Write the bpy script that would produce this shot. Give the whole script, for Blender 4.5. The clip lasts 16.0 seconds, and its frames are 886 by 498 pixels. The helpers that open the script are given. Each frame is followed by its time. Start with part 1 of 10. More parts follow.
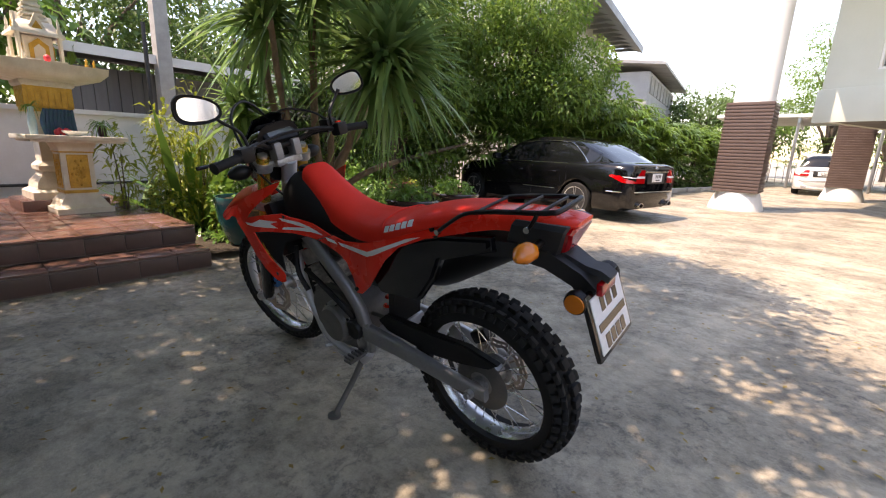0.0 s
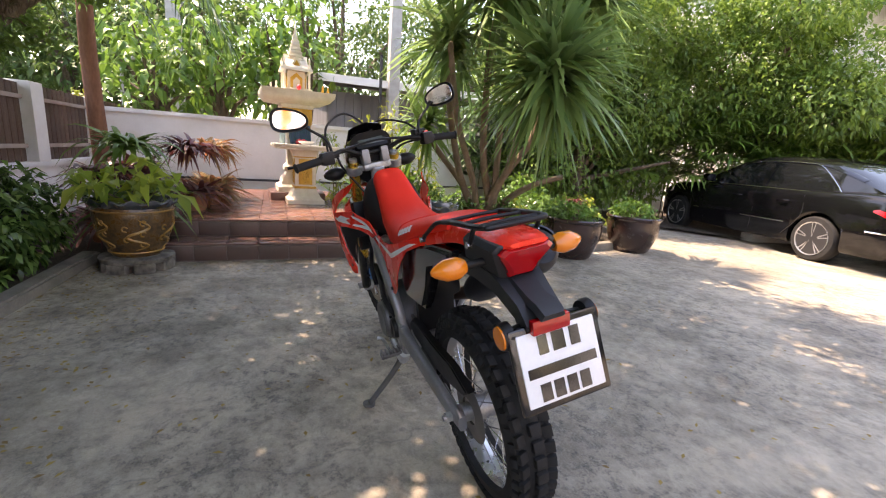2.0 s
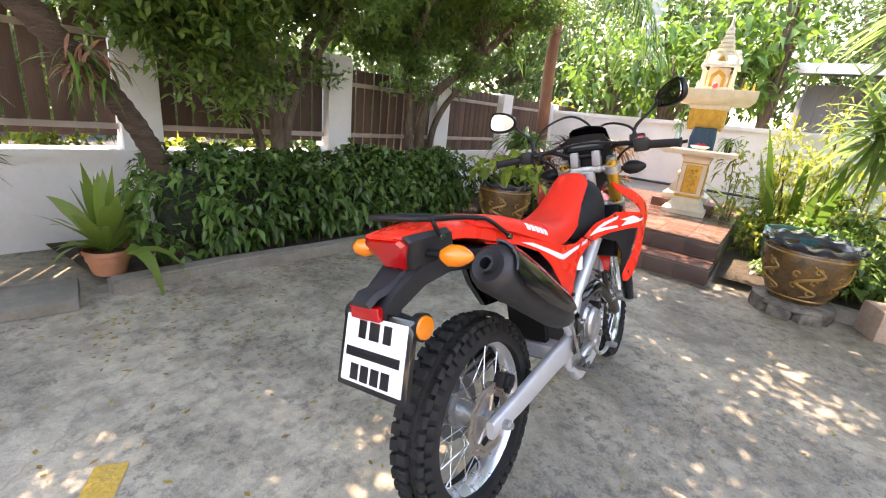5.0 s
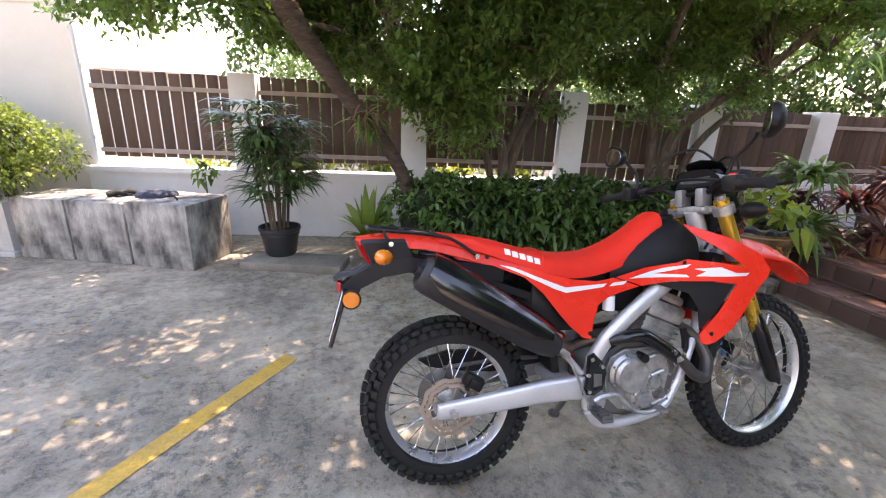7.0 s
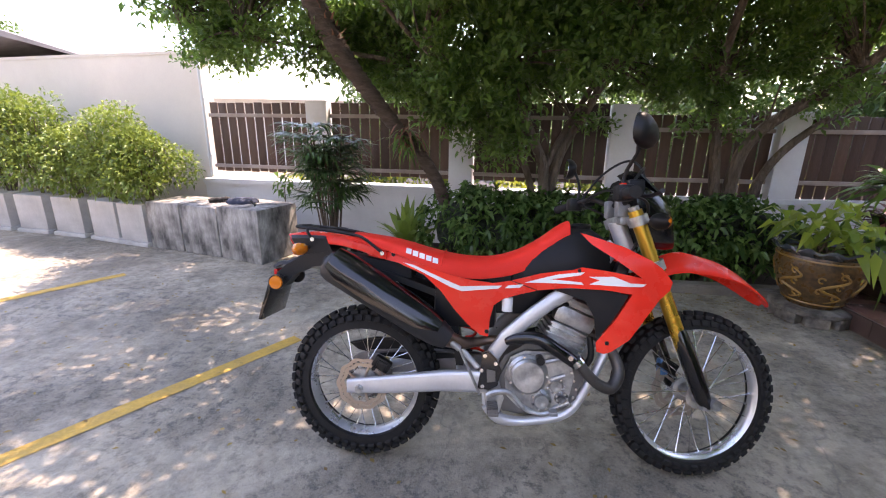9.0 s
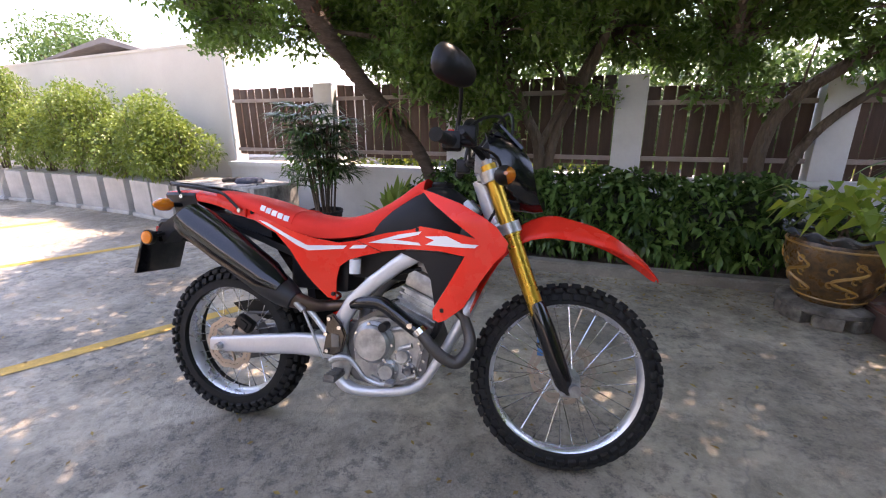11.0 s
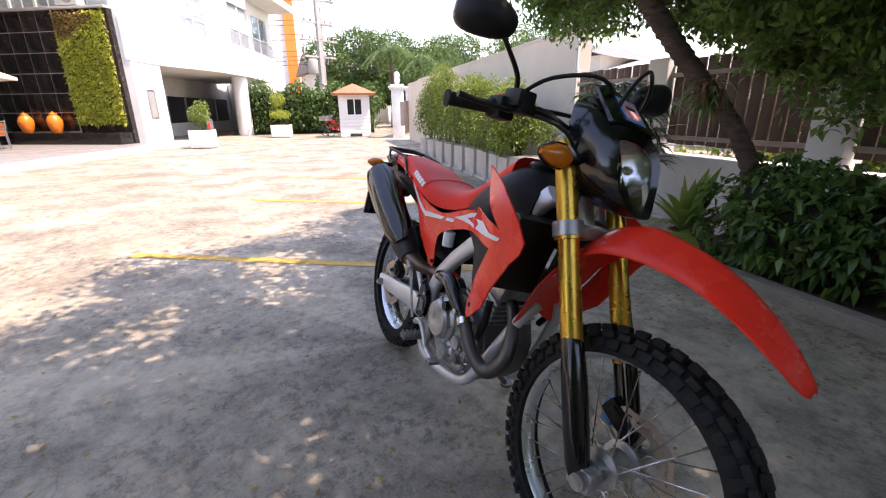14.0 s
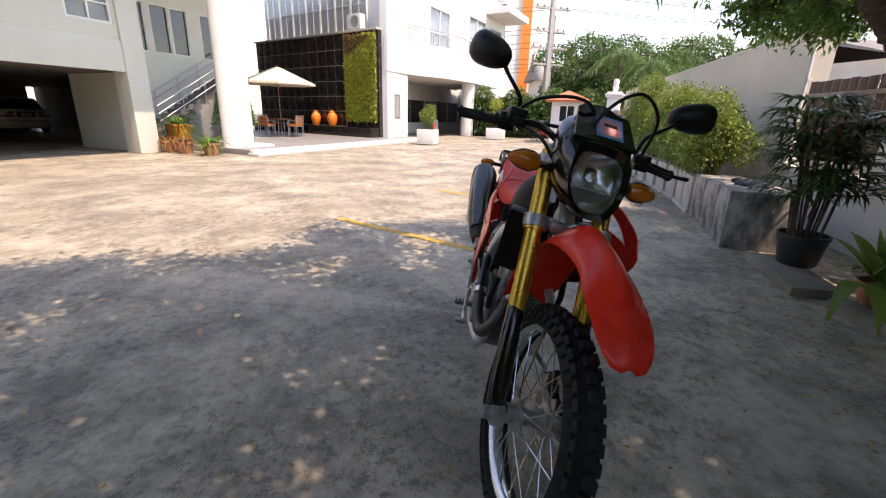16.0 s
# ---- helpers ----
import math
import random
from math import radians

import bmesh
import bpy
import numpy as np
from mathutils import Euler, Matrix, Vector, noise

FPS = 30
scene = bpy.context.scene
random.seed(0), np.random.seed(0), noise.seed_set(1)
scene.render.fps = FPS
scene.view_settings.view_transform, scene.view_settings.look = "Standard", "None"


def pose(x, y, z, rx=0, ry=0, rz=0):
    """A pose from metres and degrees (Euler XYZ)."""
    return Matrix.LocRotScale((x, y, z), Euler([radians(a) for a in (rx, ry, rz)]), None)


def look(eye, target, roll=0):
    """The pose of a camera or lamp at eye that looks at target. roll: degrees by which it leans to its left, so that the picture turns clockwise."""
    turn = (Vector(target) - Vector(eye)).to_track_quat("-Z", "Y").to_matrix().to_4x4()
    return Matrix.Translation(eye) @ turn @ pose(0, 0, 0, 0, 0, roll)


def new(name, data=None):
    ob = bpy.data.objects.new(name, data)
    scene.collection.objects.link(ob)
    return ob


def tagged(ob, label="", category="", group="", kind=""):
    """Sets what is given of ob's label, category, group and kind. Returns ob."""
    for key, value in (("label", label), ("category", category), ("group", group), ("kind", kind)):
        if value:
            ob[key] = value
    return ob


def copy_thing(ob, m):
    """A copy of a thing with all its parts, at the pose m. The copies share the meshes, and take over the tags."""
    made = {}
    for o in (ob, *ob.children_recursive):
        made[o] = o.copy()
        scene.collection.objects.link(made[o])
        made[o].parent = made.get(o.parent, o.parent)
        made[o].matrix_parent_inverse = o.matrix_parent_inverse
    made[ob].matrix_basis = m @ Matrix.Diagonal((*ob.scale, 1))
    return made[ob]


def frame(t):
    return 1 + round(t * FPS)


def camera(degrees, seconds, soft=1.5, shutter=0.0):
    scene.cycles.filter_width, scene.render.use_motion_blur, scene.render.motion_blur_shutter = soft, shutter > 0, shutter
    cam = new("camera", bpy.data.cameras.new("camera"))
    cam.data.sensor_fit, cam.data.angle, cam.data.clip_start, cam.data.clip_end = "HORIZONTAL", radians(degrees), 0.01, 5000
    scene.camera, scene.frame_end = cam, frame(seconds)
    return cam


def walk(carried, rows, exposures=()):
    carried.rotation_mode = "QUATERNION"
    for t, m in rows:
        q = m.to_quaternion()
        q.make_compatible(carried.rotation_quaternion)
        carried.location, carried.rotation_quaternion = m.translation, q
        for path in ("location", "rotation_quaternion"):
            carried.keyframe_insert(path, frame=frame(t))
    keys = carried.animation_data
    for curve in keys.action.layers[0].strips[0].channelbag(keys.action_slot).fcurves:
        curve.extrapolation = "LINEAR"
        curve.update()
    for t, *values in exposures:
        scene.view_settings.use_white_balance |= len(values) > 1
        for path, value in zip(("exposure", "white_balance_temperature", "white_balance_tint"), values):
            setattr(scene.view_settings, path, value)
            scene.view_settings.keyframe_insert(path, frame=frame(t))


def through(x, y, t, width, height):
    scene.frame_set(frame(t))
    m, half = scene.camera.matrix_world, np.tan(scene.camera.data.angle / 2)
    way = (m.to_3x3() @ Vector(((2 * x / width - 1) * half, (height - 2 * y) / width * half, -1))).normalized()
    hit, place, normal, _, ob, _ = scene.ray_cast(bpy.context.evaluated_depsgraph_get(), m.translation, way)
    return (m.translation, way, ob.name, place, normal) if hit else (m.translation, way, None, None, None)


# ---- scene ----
cam = camera(91.78, 16.0, soft=1.15)
# seconds, eye x y z, turn to the left of +y, pitch, roll
PATH = [
    (0, -0.723, 1.292, 1.116, -141.77, -13.05, 2.25),
    (0.5, -0.808, 1.182, 1.132, -136.98, -12.84, 2.46),
    (1, -0.934, 1.079, 1.143, -129.09, -12.67, 3.48),
    (1.5, -1.061, 0.937, 1.143, -121.12, -12.69, 4.04),
    (2, -1.088, 0.739, 1.125, -113.84, -12.54, 4.05),
    (2.5, -1.115, 0.508, 1.124, -101.85, -12.68, 4.97),
    (3, -1.202, 0.308, 1.139, -91.70, -13.15, 5.48),
    (3.5, -1.174, 0.106, 1.153, -85.32, -13.92, 5.49),
    (4, -1.130, -0.066, 1.179, -73.80, -15.56, 6.06),
    (4.5, -1.133, -0.277, 1.218, -61.91, -17.21, 6.52),
    (5, -1.039, -0.473, 1.248, -55.39, -17.81, 5.99),
    (7.5, -0.229, -1.438, 1.407, -5.13, -17.00, 1.70),
    (8, -0.116, -1.526, 1.417, -1.10, -16.56, 1.25),
    (8.5, 0.107, -1.607, 1.434, 0.84, -16.02, 1.09),
    (9, 0.415, -1.602, 1.415, 2.71, -15.91, 0.73),
    (11.5, 1.376, -1.337, 1.235, 17.88, -17.05, 0.25),
    (12, 1.488, -1.234, 1.226, 25.86, -17.32, 1.11),
    (12.5, 1.647, -1.094, 1.206, 35.94, -17.99, 1.14),
    (13, 1.739, -0.947, 1.181, 40.84, -18.33, 0.30),
    (13.5, 1.821, -0.833, 1.181, 49.91, -18.63, -0.37),
    (14, 1.958, -0.730, 1.190, 62.22, -17.87, -0.58),
    (14.5, 2.094, -0.628, 1.198, 69.99, -16.97, -0.32),
    (15, 2.254, -0.534, 1.201, 75.72, -16.23, 0.16),
    (15.5, 2.359, -0.389, 1.210, 81.92, -16.56, 1.08),
    (16, 2.479, -0.249, 1.209, 89.62, -17.37, 1.49),
]

walk(cam, [(t, pose(x, y, z, 0, 0, turn) @ pose(0, 0, 0, 90 + pitch) @ pose(0, 0, 0, 0, 0, roll)) for t, x, y, z, turn, pitch, roll in PATH],
     exposures=[(0.0, 1.97, 8500, 24), (1.5, 2.42, 8800, 28), (3.5, 3.5, 9000, 27), (5.0, 3.45, 9000, 24), (7.5, 2.95, 8300, 29), (9.0, 2.75, 8000, 31), (12.5, 2.62, 8000, 31), (14.0, 2.08, 8000, 28), (15.0, 1.7, 8100, 27), (16.0, 1.55, 8200, 25)])

# ---- daylight ----
SUN = Vector((0.30, 0.36, 0.88)).normalized()
world = bpy.data.worlds.new("sky")
scene.world = world
world.use_nodes = True
sky = world.node_tree.nodes.new("ShaderNodeTexSky")
sky.sky_type = "NISHITA"
sky.sun_disc = False
sky.sun_elevation = math.asin(SUN.z)
sky.sun_rotation = math.atan2(SUN.x, SUN.y)
sky.air_density, sky.dust_density = 1.1, 0.4
world.node_tree.nodes["Background"].inputs["Strength"].default_value = 0.15
world.node_tree.links.new(sky.outputs["Color"], world.node_tree.nodes["Background"].inputs["Color"])
sun_data = bpy.data.lights.new("sun", "SUN")
sun_data.energy, sun_data.angle, sun_data.color = 2.5, radians(0.53), (1.0, 0.95, 0.88)
sun = new("sun", sun_data)
sun.matrix_world = look(SUN * 30, (0, 0, 0))


# ---- materials ----
def tree_of(name):
    m = bpy.data.materials.new(name)
    m.use_nodes = True
    nt = m.node_tree
    return m, nt, nt.nodes["Principled BSDF"]


def mix_node(nt, fac, a, b, blend="MIX"):
    n = nt.nodes.new("ShaderNodeMix")
    n.data_type, n.blend_type = "RGBA", blend
    for k, v in ((0, fac), (6, a), (7, b)):
        if isinstance(v, bpy.types.NodeSocket):
            nt.links.new(v, n.inputs[k])
        else:
            n.inputs[k].default_value = v if k == 0 else (*v, 1)
    return n.outputs[2]


def noise_node(nt, scale, detail=4, rough=0.55, stretch=None, lo=0.35, hi=0.65):
    co = nt.nodes.new("ShaderNodeTexCoord")
    mp = nt.nodes.new("ShaderNodeMapping")
    nt.links.new(co.outputs["Object"], mp.inputs["Vector"])
    if stretch:
        mp.inputs["Scale"].default_value = stretch
    n = nt.nodes.new("ShaderNodeTexNoise")
    n.inputs["Scale"].default_value, n.inputs["Detail"].default_value, n.inputs["Roughness"].default_value = scale, detail, rough
    nt.links.new(mp.outputs["Vector"], n.inputs["Vector"])
    r = nt.nodes.new("ShaderNodeMapRange")
    r.inputs["From Min"].default_value, r.inputs["From Max"].default_value = lo, hi
    nt.links.new(n.outputs["Fac"], r.inputs["Value"])
    return r.outputs["Result"]


def bump_to(nt, b, height, strength, distance):
    n = nt.nodes.new("ShaderNodeBump")
    n.inputs["Strength"].default_value, n.inputs["Distance"].default_value = strength, distance
    nt.links.new(height, n.inputs["Height"])
    nt.links.new(n.outputs["Normal"], b.inputs["Normal"])


def surface(name, colour, rough=0.6, metal=0.0, dark=None, scale=3.0, grain=40.0, grain_mix=0.12, bump=0.15, bump_dist=0.004,
            rough_var=0.1, stretch=None, stain=0.6, coat=0.0, island=0.0, obj_var=0.0, spec=0.5):
    """A real-looking surface: two scales of colour variation, varied roughness and fine relief."""
    m, nt, b = tree_of(name)
    dark = dark or tuple(c * 0.7 for c in colour)
    big = noise_node(nt, scale, 5, 0.6, stretch)
    fine = noise_node(nt, grain, 3, 0.6, stretch, 0.3, 0.7)
    scaled = nt.nodes.new("ShaderNodeMath")
    scaled.operation = "MULTIPLY"
    nt.links.new(big, scaled.inputs[0])
    scaled.inputs[1].default_value = stain
    col = mix_node(nt, scaled.outputs[0], colour, dark)
    fm = nt.nodes.new("ShaderNodeMath")
    fm.operation = "MULTIPLY"
    nt.links.new(fine, fm.inputs[0])
    fm.inputs[1].default_value = grain_mix
    col = mix_node(nt, fm.outputs[0], col, tuple(c * 0.35 for c in colour))
    for amount, kind in ((island, "geo"), (obj_var, "obj")):
        if amount:
            src = nt.nodes.new("ShaderNodeNewGeometry" if kind == "geo" else "ShaderNodeObjectInfo")
            hv = nt.nodes.new("ShaderNodeHueSaturation")
            r = nt.nodes.new("ShaderNodeMapRange")
            r.inputs["To Min"].default_value, r.inputs["To Max"].default_value = 1 - amount, 1 + amount
            nt.links.new(src.outputs["Random Per Island" if kind == "geo" else "Random"], r.inputs["Value"])
            nt.links.new(r.outputs["Result"], hv.inputs["Value"])
            nt.links.new(col, hv.inputs["Color"])
            col = hv.outputs["Color"]
    nt.links.new(col, b.inputs["Base Color"])
    rr = nt.nodes.new("ShaderNodeMapRange")
    rr.inputs["To Min"].default_value, rr.inputs["To Max"].default_value = max(0.02, rough - rough_var), min(1, rough + rough_var)
    nt.links.new(big, rr.inputs["Value"])
    nt.links.new(rr.outputs["Result"], b.inputs["Roughness"])
    b.inputs["Metallic"].default_value = metal
    b.inputs["Specular IOR Level"].default_value = spec
    b.inputs["Coat Weight"].default_value = coat
    b.inputs["Coat Roughness"].default_value = 0.08
    if bump:
        bump_to(nt, b, fine, bump, bump_dist)
    return m


def leafy(name, light, dark, rough=0.45, through=0.25, spread=0.5):
    """Leaves: each leaf its own shade, thin enough to glow when lit from behind."""
    m, nt, b = tree_of(name)
    geo = nt.nodes.new("ShaderNodeNewGeometry")
    col = mix_node(nt, geo.outputs["Random Per Island"], light, dark)
    patch = noise_node(nt, 1.3, 3, 0.6)
    pm = nt.nodes.new("ShaderNodeMath")
    pm.operation = "MULTIPLY"
    nt.links.new(patch, pm.inputs[0])
    pm.inputs[1].default_value = spread
    col = mix_node(nt, pm.outputs[0], col, tuple(c * 0.6 for c in dark))
    nt.links.new(col, b.inputs["Base Color"])
    b.inputs["Roughness"].default_value = rough
    b.inputs["Specular IOR Level"].default_value = 0.35
    tr = nt.nodes.new("ShaderNodeBsdfTranslucent")
    bright = mix_node(nt, 0.5, col, tuple(min(1, c * 1.7) for c in light))
    nt.links.new(bright, tr.inputs["Color"])
    ms = nt.nodes.new("ShaderNodeMixShader")
    ms.inputs[0].default_value = through
    nt.links.new(b.outputs[0], ms.inputs[1])
    nt.links.new(tr.outputs[0], ms.inputs[2])
    nt.links.new(ms.outputs[0], nt.nodes["Material Output"].inputs["Surface"])
    return m


def glass(name, colour=(0.9, 0.95, 0.95), rough=0.02, trans=1.0):
    m, nt, b = tree_of(name)
    b.inputs["Base Color"].default_value = (*colour, 1)
    b.inputs["Roughness"].default_value = rough
    b.inputs["Transmission Weight"].default_value = trans
    b.inputs["IOR"].default_value = 1.45
    return m


def concrete_ground():
    """Worn driveway concrete: broad stains, mottled wear with exposed dark sand, fine cracks."""
    m, nt, b = tree_of("driveway_concrete")
    broad = noise_node(nt, 0.55, 6, 0.62, None, 0.35, 0.68)
    blotch = noise_node(nt, 1.35, 12, 0.74, None, 0.44, 0.60)
    mid = noise_node(nt, 8.5, 6, 0.75, None, 0.47, 0.60)
    speck = noise_node(nt, 15.0, 8, 0.82, None, 0.49, 0.58)
    grit = noise_node(nt, 95.0, 4, 0.8, None, 0.42, 0.68)
    col = mix_node(nt, broad, (0.56, 0.484, 0.366), (0.285, 0.243, 0.181))
    f1 = nt.nodes.new("ShaderNodeMath"); f1.operation = "MULTIPLY"; f1.inputs[1].default_value = 0.66
    nt.links.new(blotch, f1.inputs[0])
    col = mix_node(nt, f1.outputs[0], col, (0.085, 0.073, 0.055))
    crust = noise_node(nt, 3.4, 14, 0.8, None, 0.49, 0.555)
    f5 = nt.nodes.new("ShaderNodeMath"); f5.operation = "MULTIPLY"; f5.inputs[1].default_value = 0.22
    nt.links.new(crust, f5.inputs[0])
    col = mix_node(nt, f5.outputs[0], col, (0.092, 0.078, 0.058))
    f4 = nt.nodes.new("ShaderNodeMath"); f4.operation = "MULTIPLY"; f4.inputs[1].default_value = 0.28
    nt.links.new(mid, f4.inputs[0])
    col = mix_node(nt, f4.outputs[0], col, (0.15, 0.132, 0.105))
    f2 = nt.nodes.new("ShaderNodeMath"); f2.operation = "MULTIPLY"; f2.inputs[1].default_value = 0.85
    worn = noise_node(nt, 1.1, 5, 0.65, None, 0.34, 0.58)
    nt.links.new(mix_node(nt, 1.0, speck, worn, "MULTIPLY"), f2.inputs[0])
    col = mix_node(nt, f2.outputs[0], col, (0.05, 0.047, 0.043))
    f3 = nt.nodes.new("ShaderNodeMath"); f3.operation = "MULTIPLY"; f3.inputs[1].default_value = 0.3
    nt.links.new(grit, f3.inputs[0])
    col = mix_node(nt, f3.outputs[0], col, (0.47, 0.415, 0.325))
    co = nt.nodes.new("ShaderNodeTexCoord")
    wob = nt.nodes.new("ShaderNodeTexNoise"); wob.inputs["Scale"].default_value = 1.7; wob.inputs["Detail"].default_value = 5
    nt.links.new(co.outputs["Object"], wob.inputs["Vector"])
    add = nt.nodes.new("ShaderNodeVectorMath"); add.operation = "MULTIPLY_ADD"; add.inputs[1].default_value = (0.7, 0.7, 0)
    nt.links.new(wob.outputs["Color"], add.inputs[0]); nt.links.new(co.outputs["Object"], add.inputs[2])
    vor = nt.nodes.new("ShaderNodeTexVoronoi"); vor.feature = "DISTANCE_TO_EDGE"; vor.inputs["Scale"].default_value = 0.33
    nt.links.new(add.outputs[0], vor.inputs["Vector"])
    cr = nt.nodes.new("ShaderNodeMapRange"); cr.inputs["From Min"].default_value = 0.0; cr.inputs["From Max"].default_value = 0.0022
    cr.inputs["To Min"].default_value = 0.45; cr.inputs["To Max"].default_value = 0.0
    nt.links.new(vor.outputs["Distance"], cr.inputs["Value"])
    col = mix_node(nt, cr.outputs[0], col, (0.12, 0.115, 0.11))
    nt.links.new(col, b.inputs["Base Color"])
    rr = nt.nodes.new("ShaderNodeMapRange"); rr.inputs["To Min"].default_value = 0.42; rr.inputs["To Max"].default_value = 0.75
    nt.links.new(blotch, rr.inputs["Value"]); nt.links.new(rr.outputs[0], b.inputs["Roughness"])
    hs = nt.nodes.new("ShaderNodeMath"); hs.operation = "ADD"
    nt.links.new(grit, hs.inputs[0]); nt.links.new(speck, hs.inputs[1])
    bump_to(nt, b, hs.outputs[0], 0.5, 0.004)
    return m


M = {}
M["ground"] = concrete_ground()
M["kerb"] = surface("kerb_concrete", (0.27, 0.245, 0.20), 0.85, dark=(0.11, 0.095, 0.075), scale=4, grain=60, grain_mix=0.35, bump=0.5)
M["block"] = surface("weathered_block_concrete", (0.50, 0.48, 0.44), 0.9, dark=(0.035, 0.035, 0.033), scale=6.5, grain=55, grain_mix=0.45, bump=0.5, stain=0.95, stretch=(1, 1, 0.5))
M["planter"] = surface("pale_planter_concrete", (0.55, 0.54, 0.51), 0.85, dark=(0.30, 0.29, 0.27), scale=3, grain=50, grain_mix=0.2, bump=0.35)
M["soil"] = surface("soil", (0.10, 0.075, 0.05), 0.95, dark=(0.04, 0.03, 0.022), scale=9, grain=70, grain_mix=0.5, bump=1.0, bump_dist=0.02)
M["white_wall"] = surface("white_wall_paint", (0.74, 0.74, 0.73), 0.75, dark=(0.55, 0.55, 0.53), scale=1.6, grain=30, grain_mix=0.06, bump=0.15)
M["beige_wall"] = surface("cream_render", (0.70, 0.63, 0.54), 0.8, dark=(0.60, 0.54, 0.46), scale=1.1, grain=40, grain_mix=0.06, bump=0.2)
M["white_bldg"] = surface("white_masonry_paint", (0.70, 0.70, 0.68), 0.6, dark=(0.60, 0.60, 0.575), scale=0.8, grain=25, grain_mix=0.03, bump=0.08)
M["cream_bldg"] = surface("pale_green_cream_paint", (0.60, 0.62, 0.54), 0.65, dark=(0.53, 0.55, 0.475), scale=0.8, grain=25, grain_mix=0.03, bump=0.08)
M["slat"] = surface("brown_fence_board", (0.105, 0.058, 0.04), 0.6, dark=(0.06, 0.033, 0.024), scale=3, grain=30, grain_mix=0.25, bump=0.3, stretch=(4, 4, 0.5), obj_var=0.3)
M["rail"] = surface("dusty_brown_rail", (0.42, 0.35, 0.31), 0.7, dark=(0.28, 0.22, 0.19), scale=4, grain=40, bump=0.2)
M["tile_step"] = surface("red_brown_glazed_tile", (0.18, 0.095, 0.075), 0.24, dark=(0.11, 0.05, 0.04), scale=2.5, grain=50, grain_mix=0.15, bump=0.08, obj_var=0.18, spec=0.5)
M["tile_riser"] = surface("dark_brown_riser_tile", (0.10, 0.06, 0.05), 0.35, dark=(0.06, 0.037, 0.03), scale=3, grain=50, bump=0.08, obj_var=0.2)
M["grout"] = surface("step_grout", (0.22, 0.18, 0.16), 0.9, scale=5, grain=60)
M["yellow"] = surface("worn_yellow_road_paint", (0.62, 0.36, 0.045), 0.7, dark=(0.40, 0.27, 0.10), scale=9, grain=70, grain_mix=0.4, bump=0.4)
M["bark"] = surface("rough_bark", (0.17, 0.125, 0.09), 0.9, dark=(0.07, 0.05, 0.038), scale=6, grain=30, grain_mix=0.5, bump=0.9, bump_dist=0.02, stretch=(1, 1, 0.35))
M["palm_bark"] = surface("ringed_palm_bark", (0.15, 0.10, 0.07), 0.9, dark=(0.06, 0.04, 0.03), scale=14, grain=55, grain_mix=0.5, bump=1.0, bump_dist=0.015, stretch=(0.5, 0.5, 2.2))
M["red_bark"] = surface("reddish_palm_trunk", (0.27, 0.12, 0.07), 0.85, dark=(0.14, 0.06, 0.04), scale=6, grain=40, grain_mix=0.4, bump=0.6, stretch=(1, 1, 0.3))
M["leaf_tree"] = leafy("tree_leaf", (0.17, 0.285, 0.063), (0.036, 0.092, 0.025), 0.28, 0.48)
M["leaf_hedge"] = leafy("hedge_leaf", (0.17, 0.31, 0.08), (0.022, 0.062, 0.02), 0.24, 0.22)
M["leaf_bush"] = leafy("bush_leaf", (0.24, 0.31, 0.06), (0.08, 0.14, 0.03), 0.4, 0.3)
# leaf colour lightened to stand for sunlight on the vertical garden
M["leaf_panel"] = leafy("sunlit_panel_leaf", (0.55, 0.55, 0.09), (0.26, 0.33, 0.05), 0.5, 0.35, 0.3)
M["pale_bark"] = surface("pale_brown_stem", (0.30, 0.20, 0.13), 0.85, dark=(0.15, 0.10, 0.065), scale=7, grain=35, grain_mix=0.4, bump=0.6, bump_dist=0.01)
M["leaf_far"] = leafy("far_tree_leaf", (0.115, 0.195, 0.05), (0.036, 0.085, 0.025), 0.5, 0.25)
M["leaf_dense"] = leafy("dense_tree_leaf", (0.20, 0.31, 0.06), (0.05, 0.12, 0.03), 0.4, 0.35)
M["leaf_yellow"] = leafy("yellow_green_leaf", (0.34, 0.37, 0.05), (0.15, 0.22, 0.03), 0.45, 0.3)
M["leaf_bright"] = leafy("bright_green_leaf", (0.16, 0.29, 0.05), (0.06, 0.15, 0.028), 0.38, 0.28)
M["leaf_draco"] = leafy("long_strap_leaf", (0.25, 0.38, 0.13), (0.05, 0.125, 0.04), 0.2, 0.34, 0.3)
M["leaf_palm"] = leafy("fan_palm_leaf", (0.11, 0.21, 0.06), (0.02, 0.06, 0.02), 0.3, 0.2)
M["leaf_rhapis"] = leafy("lady_palm_hedge_leaf", (0.19, 0.31, 0.05), (0.06, 0.14, 0.03), 0.35, 0.3)
M["leaf_jar"] = leafy("yellow_green_broad_leaf", (0.38, 0.46, 0.07), (0.13, 0.24, 0.04), 0.35, 0.4, 0.25)
M["leaf_fern"] = leafy("nest_fern_leaf", (0.27, 0.37, 0.08), (0.12, 0.21, 0.04), 0.35, 0.35)
M["leaf_red"] = leafy("maroon_strap_leaf", (0.17, 0.045, 0.04), (0.055, 0.02, 0.022), 0.4, 0.25)
M["leaf_orange"] = leafy("orange_croton_leaf", (0.42, 0.16, 0.07), (0.14, 0.16, 0.05), 0.4, 0.3)
M["leaf_dry"] = leafy("dry_fallen_leaf", (0.42, 0.30, 0.08), (0.19, 0.11, 0.04), 0.7, 0.1)


